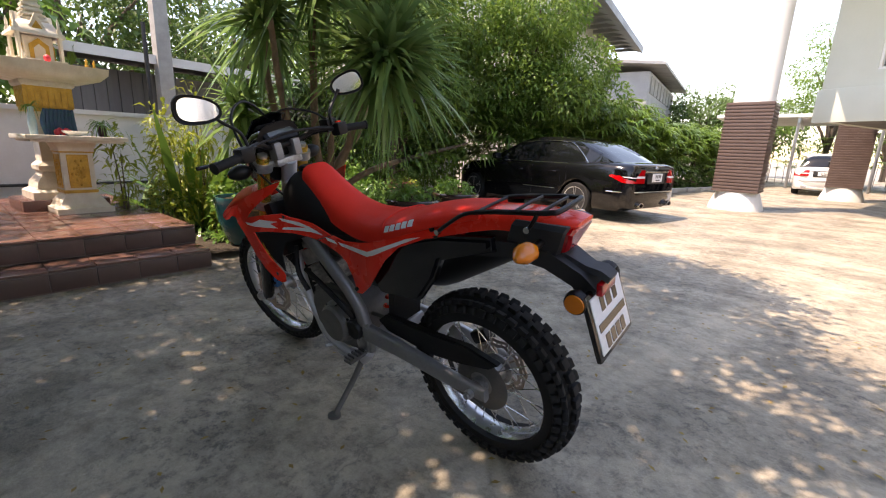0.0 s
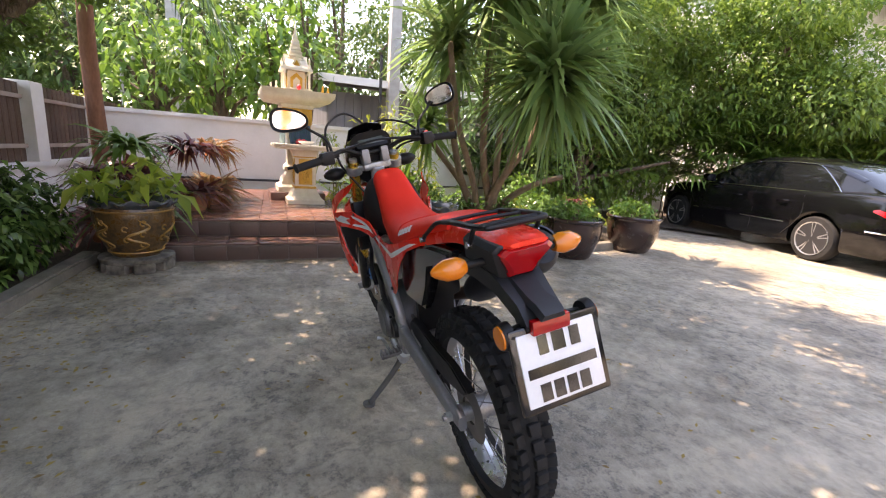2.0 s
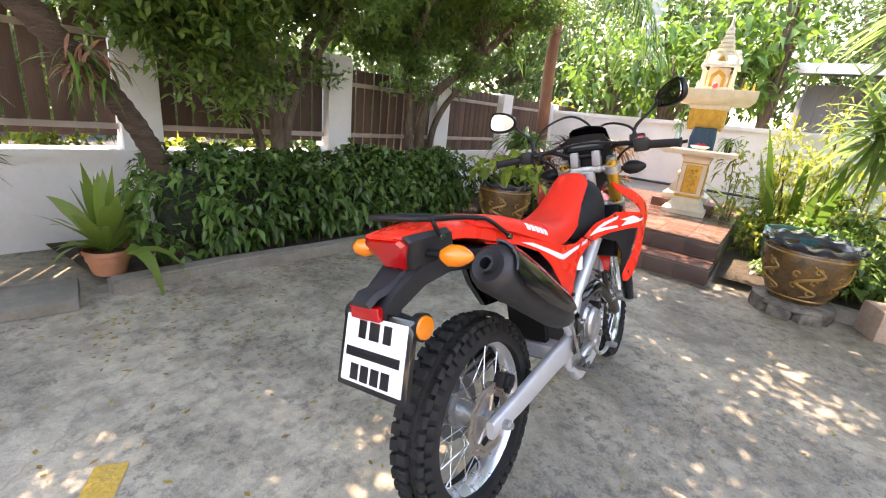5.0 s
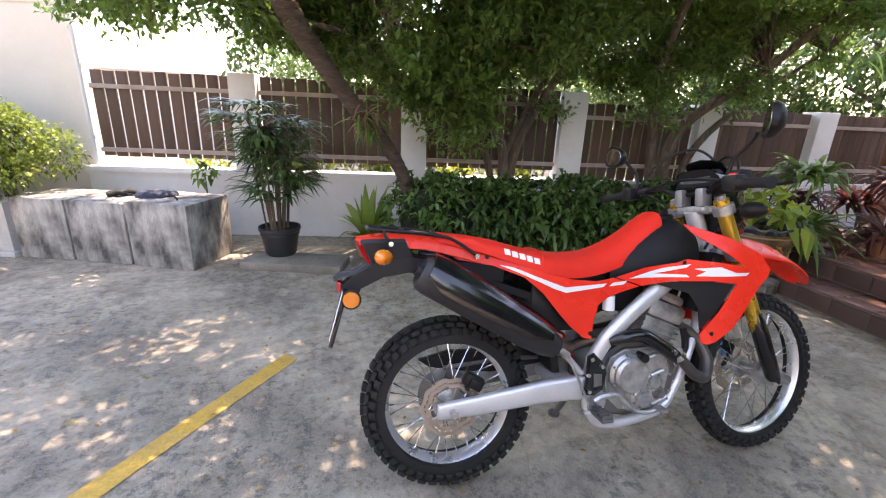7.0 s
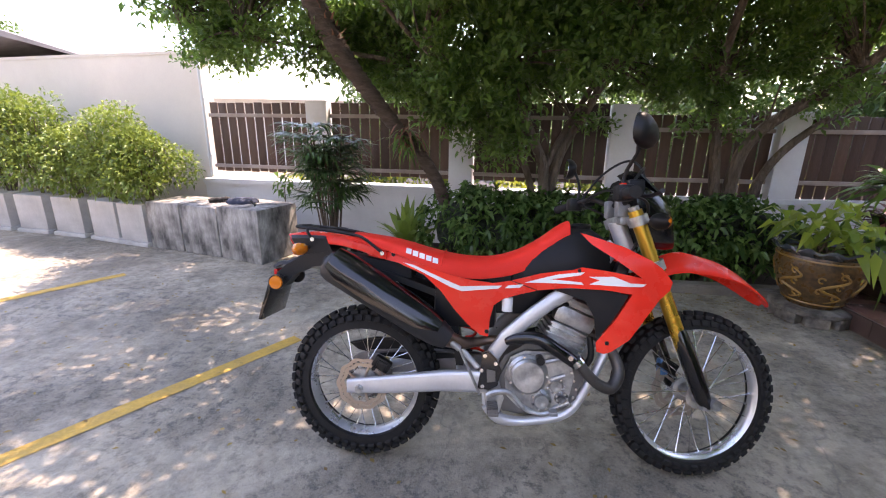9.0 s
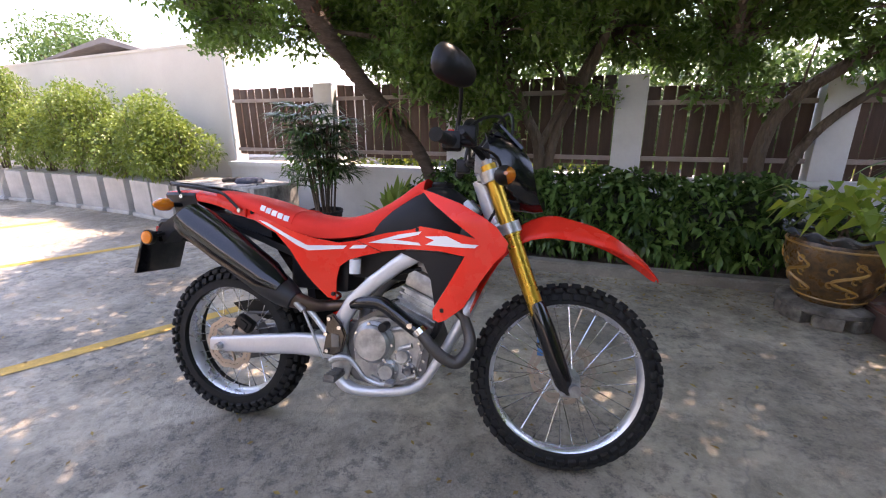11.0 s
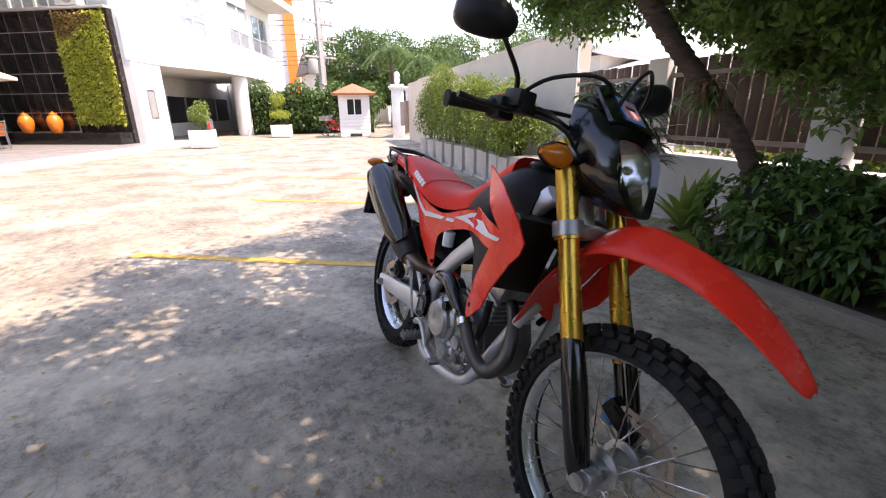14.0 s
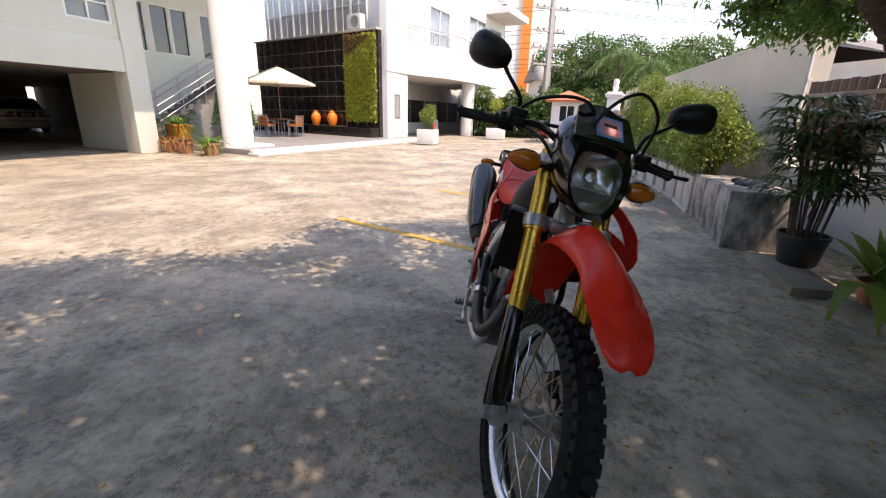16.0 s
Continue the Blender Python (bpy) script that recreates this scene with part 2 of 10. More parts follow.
# ---- shape helpers ----
def mesh_of(bm, name, smooth=None):
    me = bpy.data.meshes.new(name)
    bm.to_mesh(me)
    bm.free()
    if smooth is not None:
        me.polygons.foreach_set("use_smooth", [True] * len(me.polygons))
        me.set_sharp_from_angle(angle=radians(smooth))
    return me


def part(name, bm, material, parent=None, label="", smooth=40, at=None):
    """One bmesh as one mesh object, under a thing or a part."""
    me = mesh_of(bm, name, smooth) if isinstance(bm, bmesh.types.BMesh) else bm
    if not me.materials:
        for m in material if isinstance(material, (list, tuple)) else [material]:
            me.materials.append(m)
    ob = new(name, me)
    if parent:
        ob.parent = parent
    if at is not None:
        ob.matrix_basis = at
    if label:
        ob["label"] = label
    return ob


def thing(name, label, category, m=None, group="", kind=""):
    ob = new(name)
    ob.empty_display_size = 0.1
    if m is not None:
        ob.matrix_basis = m
    return tagged(ob, label, category, group, kind)


def box(bm, x0, y0, z0, x1, y1, z1, bevel=0.0, m=None):
    r = bmesh.ops.create_cube(bm, size=1)
    t = Matrix.Translation(((x0 + x1) / 2, (y0 + y1) / 2, (z0 + z1) / 2)) @ Matrix.Diagonal((abs(x1 - x0), abs(y1 - y0), abs(z1 - z0), 1))
    bmesh.ops.transform(bm, matrix=(m @ t) if m is not None else t, verts=r["verts"])
    if bevel:
        es = list({e for v in r["verts"] for e in v.link_edges})
        bmesh.ops.bevel(bm, geom=es, offset=bevel, segments=2, affect="EDGES", profile=0.6)
    return bm


def nb():
    return bmesh.new()


def frame_at(p, d):
    return Matrix.Translation(p) @ Vector(d).to_track_quat("Z", "Y").to_matrix().to_4x4()


def rod(bm, a, b, r, r2=None, n=12, caps=True):
    a, b = Vector(a), Vector(b)
    bmesh.ops.create_cone(bm, cap_ends=caps, segments=n, radius1=r, radius2=r if r2 is None else r2, depth=(b - a).length,
                          matrix=frame_at((a + b) / 2, b - a))
    return bm


def tube(bm, pts, r, n=10, sub=6, caps=True):
    """A round tube along a smooth line through pts; r is one radius or one for each point."""
    pts = [Vector(p) for p in pts]
    rs = list(r) if isinstance(r, (list, tuple)) else [r] * len(pts)
    line, rad = [], []
    for i in range(len(pts) - 1):
        p0, p1, p2, p3 = pts[max(0, i - 1)], pts[i], pts[i + 1], pts[min(len(pts) - 1, i + 2)]
        for k in range(sub):
            t = k / sub
            line.append(0.5 * ((2 * p1) + (p2 - p0) * t + (2 * p0 - 5 * p1 + 4 * p2 - p3) * t * t + (3 * p1 - p0 - 3 * p2 + p3) * t ** 3))
            rad.append(rs[i] + (rs[i + 1] - rs[i]) * t)
    line.append(pts[-1]); rad.append(rs[-1])
    up = Vector((0.13, 0.2, 1)).normalized()
    rings = []
    for i, p in enumerate(line):
        d = (line[min(i + 1, len(line) - 1)] - line[max(i - 1, 0)]).normalized()
        s = d.cross(up)
        if s.length < 1e-3:
            s = d.cross(Vector((1, 0, 0)))
        s.normalize()
        w = s.cross(d).normalized()
        up = w
        rings.append([bm.verts.new(p + rad[i] * (math.cos(2 * math.pi * k / n) * s + math.sin(2 * math.pi * k / n) * w)) for k in range(n)])
    for a, b in zip(rings, rings[1:]):
        for k in range(n):
            bm.faces.new((a[k], a[(k + 1) % n], b[(k + 1) % n], b[k]))
    if caps:
        bm.faces.new(rings[0]); bm.faces.new(rings[-1][::-1])
    return bm


def lathe(bm, prof, n=32, m=None, wave=0.0, lobes=0):
    """Turn a profile of (radius, height) round z."""
    rings = []
    for r, z in prof:
        ring = []
        for k in range(n):
            a = 2 * math.pi * k / n
            rr = r * (1 + wave * math.cos(lobes * a)) if lobes else r
            p = Vector((rr * math.cos(a), rr * math.sin(a), z))
            ring.append(bm.verts.new(m @ p if m is not None else p))
        rings.append(ring)
    for a, b in zip(rings, rings[1:]):
        for k in range(n):
            bm.faces.new((a[k], a[(k + 1) % n], b[(k + 1) % n], b[k]))
    if prof[0] != prof[-1]:
        if prof[0][0] > 1e-4:
            bm.faces.new(rings[0][::-1])
        if prof[-1][0] > 1e-4:
            bm.faces.new(rings[-1])
    bmesh.ops.remove_doubles(bm, verts=bm.verts, dist=1e-5)
    return bm


def slab(bm, outline, y0, y1, m=None, bevel=0.0):
    """An outline of (x, z) points given thickness from y0 to y1."""
    a = [bm.verts.new((x, y0, z)) for x, z in outline]
    b = [bm.verts.new((x, y1, z)) for x, z in outline]
    fs = [bm.faces.new(a), bm.faces.new(b[::-1])]
    k = len(outline)
    for i in range(k):
        fs.append(bm.faces.new((a[(i + 1) % k], a[i], b[i], b[(i + 1) % k])))
    bmesh.ops.recalc_face_normals(bm, faces=fs)
    if bevel:
        es = [e for e in fs[0].edges] + [e for e in fs[1].edges]
        bmesh.ops.bevel(bm, geom=es, offset=bevel, segments=2, affect="EDGES")
    if m is not None:
        bmesh.ops.transform(bm, matrix=m, verts=bm.verts)
    return bm


def loft(bm, sections, closed=True, cap=True):
    """Join rings of points (each a list of equal length) into a skin."""
    rings = [[bm.verts.new(p) for p in s] for s in sections]
    n = len(rings[0])
    for a, b in zip(rings, rings[1:]):
        for k in range(n if closed else n - 1):
            bm.faces.new((a[k], a[(k + 1) % n], b[(k + 1) % n], b[k]))
    if cap and closed:
        bm.faces.new(rings[0][::-1]); bm.faces.new(rings[-1])
    bmesh.ops.recalc_face_normals(bm, faces=bm.faces)
    return bm


def quick_mesh(name, verts, faces):
    """A mesh from numpy arrays; all faces have the same number of corners."""
    me = bpy.data.meshes.new(name)
    v = np.ascontiguousarray(verts, dtype=np.float32)
    fc = np.ascontiguousarray(faces, dtype=np.int32)
    me.vertices.add(len(v))
    me.vertices.foreach_set("co", v.ravel())
    me.loops.add(fc.size)
    me.loops.foreach_set("vertex_index", fc.ravel())
    me.polygons.add(len(fc))
    me.polygons.foreach_set("loop_start", np.arange(len(fc), dtype=np.int32) * fc.shape[1])
    me.update(calc_edges=True)
    me.validate()
    return me


def unit(v):
    return v / (np.linalg.norm(v, axis=1, keepdims=True) + 1e-9)


def leaves(name, P, D, length, width, rng, fold=0.25, droop=0.15, N=None):
    """Pointed leaves, each of four faces folded along its midrib: bases P, ways D."""
    n = len(P)
    D = unit(D)
    up = rng.normal(size=(n, 3)) * 0.5 + np.array([0, 0, 1.0]) if N is None else N
    S = unit(np.cross(D, up))
    U = np.cross(S, D)
    L = (length * rng.uniform(0.7, 1.25, n))[:, None]
    Wd = (width * rng.uniform(0.75, 1.2, n))[:, None]
    base = P
    mid = P + D * L * 0.5 + U * L * droop * 0.3
    tip = P + D * L - np.array([0, 0, 1]) * L * droop
    lf = mid + S * Wd * 0.5 + U * Wd * fold
    rt = mid - S * Wd * 0.5 + U * Wd * fold
    v = np.stack([base, lf, tip, rt, mid], 1).reshape(-1, 3)
    f = np.array([[0, 1, 4], [1, 2, 4], [2, 3, 4], [3, 0, 4]])[None] + (np.arange(n) * 5)[:, None, None]
    return quick_mesh(name, v, f.reshape(-1, 3))


def blades(name, P, D, length, width, droop, rng, segs=5, taper=0.55, fold=0.0, jitter=0.15):
    """Long strap leaves that bend over under their weight."""
    n = len(P)
    D = unit(D)
    L = length * rng.uniform(1 - jitter * 2, 1 + jitter, n)
    S = unit(np.cross(D, np.array([0, 0, 1.0])) + rng.normal(size=(n, 3)) * 0.15)
    dr = droop * rng.uniform(0.5, 1.5, n)
    out = []
    for k in range(segs + 1):
        t = k / segs
        p = P + D * (L * t)[:, None]
        p[:, 2] -= dr * L * t ** 2.2
        p += (P - p) * (dr * 0.25 * t)[:, None] * np.array([1, 1, 0])
        w = width * (min(1, 0.45 + t * 3) * (1 - max(0, t - taper) / (1 - taper)) + 0.02)
        out.append(p + S * w / 2)
        out.append(p - S * w / 2)
    v = np.stack(out, 1)
    m = 2 * (segs + 1)
    q = np.array([[2 * k, 2 * k + 1, 2 * k + 3, 2 * k + 2] for k in range(segs)])
    f = q[None] + (np.arange(n) * m)[:, None, None]
    return quick_mesh(name, v.reshape(-1, 3), f.reshape(-1, 4))


def in_blobs(rng, blobs, n, shell=0.45):
    """n points spread through ellipsoids (x, y, z, rx, ry, rz), denser near their skins, with their outward ways."""
    blobs = np.array(blobs, float)
    vol = blobs[:, 3] * blobs[:, 4] * blobs[:, 5]
    pick = rng.choice(len(blobs), n, p=vol / vol.sum())
    d = unit(rng.normal(size=(n, 3)))
    r = rng.uniform(shell, 1.0, n) ** 0.6
    P = blobs[pick, :3] + d * r[:, None] * blobs[pick, 3:]
    return P, d

# ---- ground ----
bm = nb()
bmesh.ops.create_grid(bm, x_segments=8, y_segments=8, size=450)
tagged(part("ground", bm, M["ground"], smooth=None), "worn grey concrete driveway with mottled stains and fine cracks", "ground", kind="structure")

# ---- planting beds and kerbs ----
def ribbon(bm, line, w0, w1, z0, z1):
    """A long bar along a line of (x, y): from w0 to w1 to its left, from z0 to z1."""
    secs = []
    for i, (x, y) in enumerate(line):
        a, b = Vector(line[max(0, i - 1)]), Vector(line[min(len(line) - 1, i + 1)])
        d = (b - a).normalized()
        s = Vector((-d.y, d.x))
        secs.append([(x + s.x * w, y + s.y * w, z) for w, z in ((w0, z0), (w1, z0), (w1, z1), (w0, z1))])
    return loft(bm, secs)


KERB = [(3.45, 2.02), (2.2, 2.12), (1.1, 2.25), (0.45, 2.37), (-0.24, 2.42)]
FENCE0, FENCE_DIR = Vector((-2.90, 4.03)), Vector((0.9879, -0.1550))


def fence_at(s):
    """The fence's line: straight to its bend, then along the street."""
    if s <= 5.05:
        p = FENCE0 + FENCE_DIR * s
        return p.x, p.y
    return 2.089 + (s - 5.05) * 0.9988, 3.247 - (s - 5.05) * 0.050


def sheet(name, pts, z, mat, label, cat):
    bm = nb()
    bm.faces.new([bm.verts.new((x, y, z)) for x, y in pts])
    bmesh.ops.triangulate(bm, faces=bm.faces)
    bmesh.ops.subdivide_edges(bm, edges=bm.edges, cuts=5, use_grid_fill=True)
    for v in bm.verts:
        v.co.z += 0.025 * noise.noise(v.co * 3.1)
    return tagged(part(name, bm, mat), label, cat, kind="structure")


sheet("planting_bed", [(3.4, 2.08), (2.2, 2.18), (1.1, 2.31), (0.45, 2.43), (-0.22, 2.48), (-0.3, 3.55), (2.04, 3.2), (9.0, 3.0), (9.0, 1.65), (3.4, 1.65)], 0.05, M["soil"],
      "dark soil bed under the clipped hedge", "soil")
sheet("garden_bed", [(3.45, -0.4), (3.32, -1.9), (3.25, -3.0), (3.5, -4.4), (6.2, -5.4), (7.0, -5.4), (7.0, -0.4)], 0.06, M["soil"], "leaf-strewn garden soil in front of the white wall", "soil")
bm = nb()
ribbon(bm, KERB, -0.13, 0.0, 0.0, 0.085)
bmesh.ops.bevel(bm, geom=[e for e in bm.edges if abs(e.verts[0].co.z - 0.085) < 1e-4 and abs(e.verts[1].co.z - 0.085) < 1e-4], offset=0.015, segments=2, affect="EDGES")
tagged(part("kerb", bm, M["kerb"]), "low dirty concrete kerb along the hedge", "kerb", kind="structure")
bm = nb()
ribbon(bm, [(3.32, -0.95), (3.2, -1.8), (3.12, -3.0), (3.4, -4.5)], 0.0, 0.12, 0.0, 0.10)
tagged(part("kerb", bm, M["kerb"]), "narrow concrete kerb round the garden bed", "kerb", kind="structure")
bm = nb()
box(bm, -0.45, -0.17, 0, 0.45, 0.17, 0.075, 0.015)
tagged(part("concrete_slab", bm, M["kerb"], at=pose(-0.82, 2.60, 0, 0, 0, -15)), "flat concrete slab under the potted palm", "slab")

# parking lines
for a, b in (((-0.70, 1.02), (-2.50, -1.47)), ((-2.84, 2.17), (-4.65, -0.3)), ((-4.95, 2.9), (-6.8, 0.4))):
    d = (Vector(b) - Vector(a)).normalized()
    s = Vector((-d.y, d.x)) * 0.05
    bm = nb()
    k = 24
    rows = []
    for i in range(k + 1):
        p = Vector(a).lerp(Vector(b), i / k)
        w = 1 + 0.12 * noise.noise(Vector((p.x * 7, p.y * 7, 0)))
        rows.append((bm.verts.new((p.x + s.x * w, p.y + s.y * w, 0.004)), bm.verts.new((p.x - s.x * w, p.y - s.y * w, 0.004))))
    for r0, r1 in zip(rows, rows[1:]):
        bm.faces.new((r0[0], r1[0], r1[1], r0[1]))
    tagged(part("parking_line", bm, M["yellow"], smooth=None), "faded yellow painted parking line on concrete", "road marking", "yellow parking lines", "structure")

# ---- boundary fence: low white wall, posts, brown boards ----
fence = tagged(new("boundary_fence"), "low white wall with white posts and brown wooden boards", "fence", kind="structure")
WALL_TOP = 0.72
bm = nb()
line = [fence_at(s) for s in (-0.1, 1.57, 3.32, 5.05, 6.7, 8.3, 10.0, 14.0)]
ribbon(bm, line, -0.09, 0.09, 0.0, WALL_TOP - 0.05)
part("low_wall", bm, M["white_wall"], fence)
bm = nb()
ribbon(bm, line, -0.13, 0.13, WALL_TOP - 0.05, WALL_TOP)
ribbon(bm, line, -0.11, 0.11, WALL_TOP - 0.08, WALL_TOP - 0.05)
part("coping", bm, M["white_wall"], fence)
POSTS = [(1.57, 1.70), (3.32, 1.68), (5.05, 1.66), (6.7, 1.60), (8.3, 1.58), (10.0, 1.56), (11.8, 1.56)]
for s, top in POSTS:
    x, y = fence_at(s)
    bm = nb()
    box(bm, -0.135, -0.125, WALL_TOP + 0.001, 0.135, 0.125, top, 0.012)
    part("post", bm, M["white_wall"], fence, at=pose(x, y, 0, 0, 0, -9 if s < 5.1 else -2.9))
ends = [0.0] + [s for s, _ in POSTS] + [13.9]
board_me = None
for i in range(len(ends) - 1):
    s0, s1 = ends[i] + (0.14 if i else 0.04), ends[i + 1] - 0.14
    top = 1.67 if i < 3 else 1.56
    yaw = -8.9 if s1 < 5.1 else -2.87
    (xa, ya), (xb, yb) = fence_at(s0), fence_at(s1)
    for z in (top - 0.15, 0.89):
        bm = nb()
        Lr = math.hypot(xb - xa, yb - ya)
        box(bm, 0, -0.045, -0.022, Lr, -0.02, 0.022, 0.004)
        part("rail", bm, M["rail"], fence, at=pose(xa, ya, z, 0, 0, yaw))
    n = round((s1 - s0) / 0.122)
    for k in range(n):
        s = s0 + (k + 0.5) * (s1 - s0) / n
        x, y = fence_at(s)
        if board_me is None:
            bm = nb()
            box(bm, -0.0535, -0.018, 0, 0.0535, 0.002, 0.85, 0.004)
            board_me = mesh_of(bm, "board", 40)
            board_me.materials.append(M["slat"])
        part("board", board_me, None, fence, at=pose(x, y, top - 0.85 + random.uniform(-0.008, 0.008), 0, random.uniform(-0.4, 0.4), yaw))

# ---- tall cream wall of the neighbour ----
bm = nb()
ribbon(bm, [(-2.97, 4.06), (-6.9, 4.95), (-13.5, 6.45)], -0.2, 0.0, 0.0, 2.26)
ribbon(bm, [(-2.95, 4.055), (-6.9, 4.952), (-13.5, 6.452)], -0.22, 0.01, 2.26, 2.30)
tagged(part("wall_neighbour", bm, M["beige_wall"]), "tall plain cream rendered boundary wall in the sun", "wall", kind="structure")
bm = nb()
rod(bm, (-2.93, 4.0, 0.74), (-2.93, 4.0, 2.29), 0.022)
for z in (1.0, 1.7, 2.25):
    box(bm, -2.96, 3.99, z, -2.90, 4.05, z + 0.03)
tagged(part("downpipe", bm, M["white_bldg"]), "thin white pipe up the end of the cream wall", "pipe", kind="structure")

# ---- white wall behind the shrine ----
wg = tagged(new("wall_garden"), "white painted garden wall behind the shrine", "wall", kind="structure")
part("wall_body", box(nb(), 7.0, -9.0, 0, 7.16, 3.2, 1.40), M["white_wall"], wg)
part("coping", box(nb(), 6.97, -9.0, 1.40, 7.19, 3.2, 1.46), M["white_wall"], wg)
part("plinth", box(nb(), 6.955, -9.0, 0.0, 7.0, 3.2, 0.30), M["white_wall"], wg)
bm = nb()
tube(bm, [(6.96, 3.0, 0.47), (6.96, 0, 0.46), (6.96, -5, 0.47)], 0.02)
tagged(part("wall_pipe", bm, surface("black_pipe", (0.03, 0.03, 0.032), 0.5)), "thin dark pipe along the garden wall", "pipe", kind="structure")

# ---- tiled steps up to the shrine ----
steps = tagged(new("tiled_steps"), "two low steps and platform in glossy red-brown tiles", "steps", kind="structure")
STEP_POSE = pose(3.30, 1.58, 0, 0, 0, -2)      # x runs inwards, -y along the front edge
bm = nb()
box(bm, 0.004, -1.93, 0, 0.42, 0.25, 0.155)
box(bm, 0.334, -1.93, 0, 3.4, 0.25, 0.325)
part("step_body", bm, M["grout"], steps, at=STEP_POSE)
tile_me = {}


def tile(w, d, h, mat, key):
    if key not in tile_me:
        bm = nb()
        box(bm, 0, 0, 0, w, d, h, 0.003)
        tile_me[key] = mesh_of(bm, "tile", 30)
        tile_me[key].materials.append(mat)
    return tile_me[key]


for k in range(8):
    y = 0.25 - (k + 1) * 0.2725
    part("tile", tile(0.345, 0.2675, 0.016, M["tile_step"], "t1"), None, steps, at=STEP_POSE @ pose(-0.012, y, 0.155))
    part("riser_tile", tile(0.012, 0.2675, 0.13, M["tile_riser"], "r1"), None, steps, at=STEP_POSE @ pose(-0.008, y, 0.012))
    part("riser_tile", tile(0.012, 0.2675, 0.13, M["tile_riser"], "r1"), None, steps, at=STEP_POSE @ pose(0.322, y, 0.18))
    for j in range(10):
        part("tile", tile(0.300, 0.2675, 0.016, M["tile_step"], "t2"), None, steps, at=STEP_POSE @ pose(0.310 + j * 0.306, y, 0.325))
for z, x in ((0.012, 0.0), (0.18, 0.33)):
    part("riser_tile", tile(0.34, 0.012, 0.13, M["tile_riser"], "r3"), None, steps, at=STEP_POSE @ pose(x + 0.01, -1.942, z))

# ---- the motorcycle ----
def plain(name, colour, rough=0.5, metal=0.0, coat=0.0, **k):
    return surface(name, colour, rough, metal, scale=k.pop("scale", 5), grain=k.pop("grain", 90), grain_mix=k.pop("grain_mix", 0.05), bump=k.pop("bump", 0.03),
                   bump_dist=0.001, rough_var=k.pop("rough_var", 0.06), stain=k.pop("stain", 0.35), coat=coat, **k)


M["red"] = plain("red_plastic", (0.93, 0.038, 0.02), 0.26, stain=0.15, scale=7, spec=0.3)
M["seat"] = plain("red_seat_vinyl", (0.90, 0.036, 0.02), 0.55, spec=0.2, bump=0.25, grain=220, grain_mix=0.1)
M["black"] = plain("black_plastic", (0.008, 0.008, 0.009), 0.45, grain_mix=0.1, bump=0.1, spec=0.3)
M["worn_black"] = plain("weathered_black_plastic", (0.022, 0.023, 0.026), 0.5, grain_mix=0.15, bump=0.15, spec=0.4, stain=0.6)
M["gloss_black"] = plain("gloss_black_shell", (0.006, 0.006, 0.008), 0.14, coat=0.3)
M["tank"] = plain("dark_tank_cover", (0.011, 0.011, 0.012), 0.58, bump=0.15, spec=0.22)
M["silver"] = plain("silver_painted_metal", (0.66, 0.665, 0.68), 0.34, metal=0.5, grain_mix=0.1)
# for grey clamps, and for the left frame side with its shade in the colour
M["dull_alloy"] = plain("grey_and_shaded_alloy", (0.34, 0.34, 0.35), 0.45, metal=0.6, grain_mix=0.15, stain=0.6)
M["rim"] = plain("polished_rim_alloy", (0.74, 0.75, 0.77), 0.28, metal=0.8, grain_mix=0.08)
M["alloy"] = plain("cast_alloy", (0.58, 0.58, 0.57), 0.38, metal=0.7, grain_mix=0.2, bump=0.15, stain=0.75, scale=16, dark=(0.17, 0.165, 0.16))
M["dark_alloy"] = plain("dark_engine_metal", (0.19, 0.185, 0.18), 0.45, metal=0.6, grain_mix=0.2, bump=0.15, stain=0.6)
M["chrome"] = plain("bright_steel", (0.72, 0.72, 0.72), 0.2, metal=1.0)
M["gold"] = plain("gold_fork_tube", (0.72, 0.42, 0.06), 0.25, metal=0.75)
M["copper"] = plain("tinted_brake_disc", (0.50, 0.41, 0.34), 0.35, metal=0.8)
M["rubber"] = surface("tyre_rubber", (0.013, 0.013, 0.0135), 0.8, spec=0.3, dark=(0.03, 0.029, 0.027), scale=9, grain=80, grain_mix=0.2, bump=0.3, bump_dist=0.002)
M["amber"] = plain("amber_lens", (0.78, 0.20, 0.012), 0.15, coat=0.4)
M["red_lens"] = plain("red_lens", (0.42, 0.004, 0.006), 0.12, coat=0.5)
M["white_decal"] = plain("white_decal", (0.80, 0.80, 0.80), 0.4)
M["grey_decal"] = plain("grey_decal", (0.33, 0.34, 0.36), 0.4)
M["plate_white"] = plain("white_plate", (0.80, 0.80, 0.80), 0.4)
M["mirror"] = plain("mirror_glass", (0.9, 0.9, 0.9), 0.02, metal=1.0, bump=0)
M["lens"] = glass("clear_lens", (0.97, 0.98, 1.0), 0.0, 1.0)
M["sticker_blue"] = plain("blue_sticker", (0.10, 0.42, 0.85), 0.35)
M["blue"] = plain("blue_anodised", (0.06, 0.22, 0.5), 0.35, metal=0.4)
M["header"] = plain("heat_darkened_header", (0.11, 0.10, 0.092), 0.42, metal=0.6, grain_mix=0.25, stain=0.8, bump=0.2)
M["rust_pipe"] = plain("heat_tinted_pipe", (0.20, 0.13, 0.10), 0.4, metal=0.8, stain=0.7)

bike = thing("motorcycle", "red and black trail motorcycle leaning on its side stand on concrete", "motorcycle", pose(0, 0, 0.004, -11.5, 0, -1.5))


def bpart(name, bm, mat, parent=None, label="", smooth=40):
    return part(name, bm, M[mat] if isinstance(mat, str) else mat, parent or bike, label, smooth)


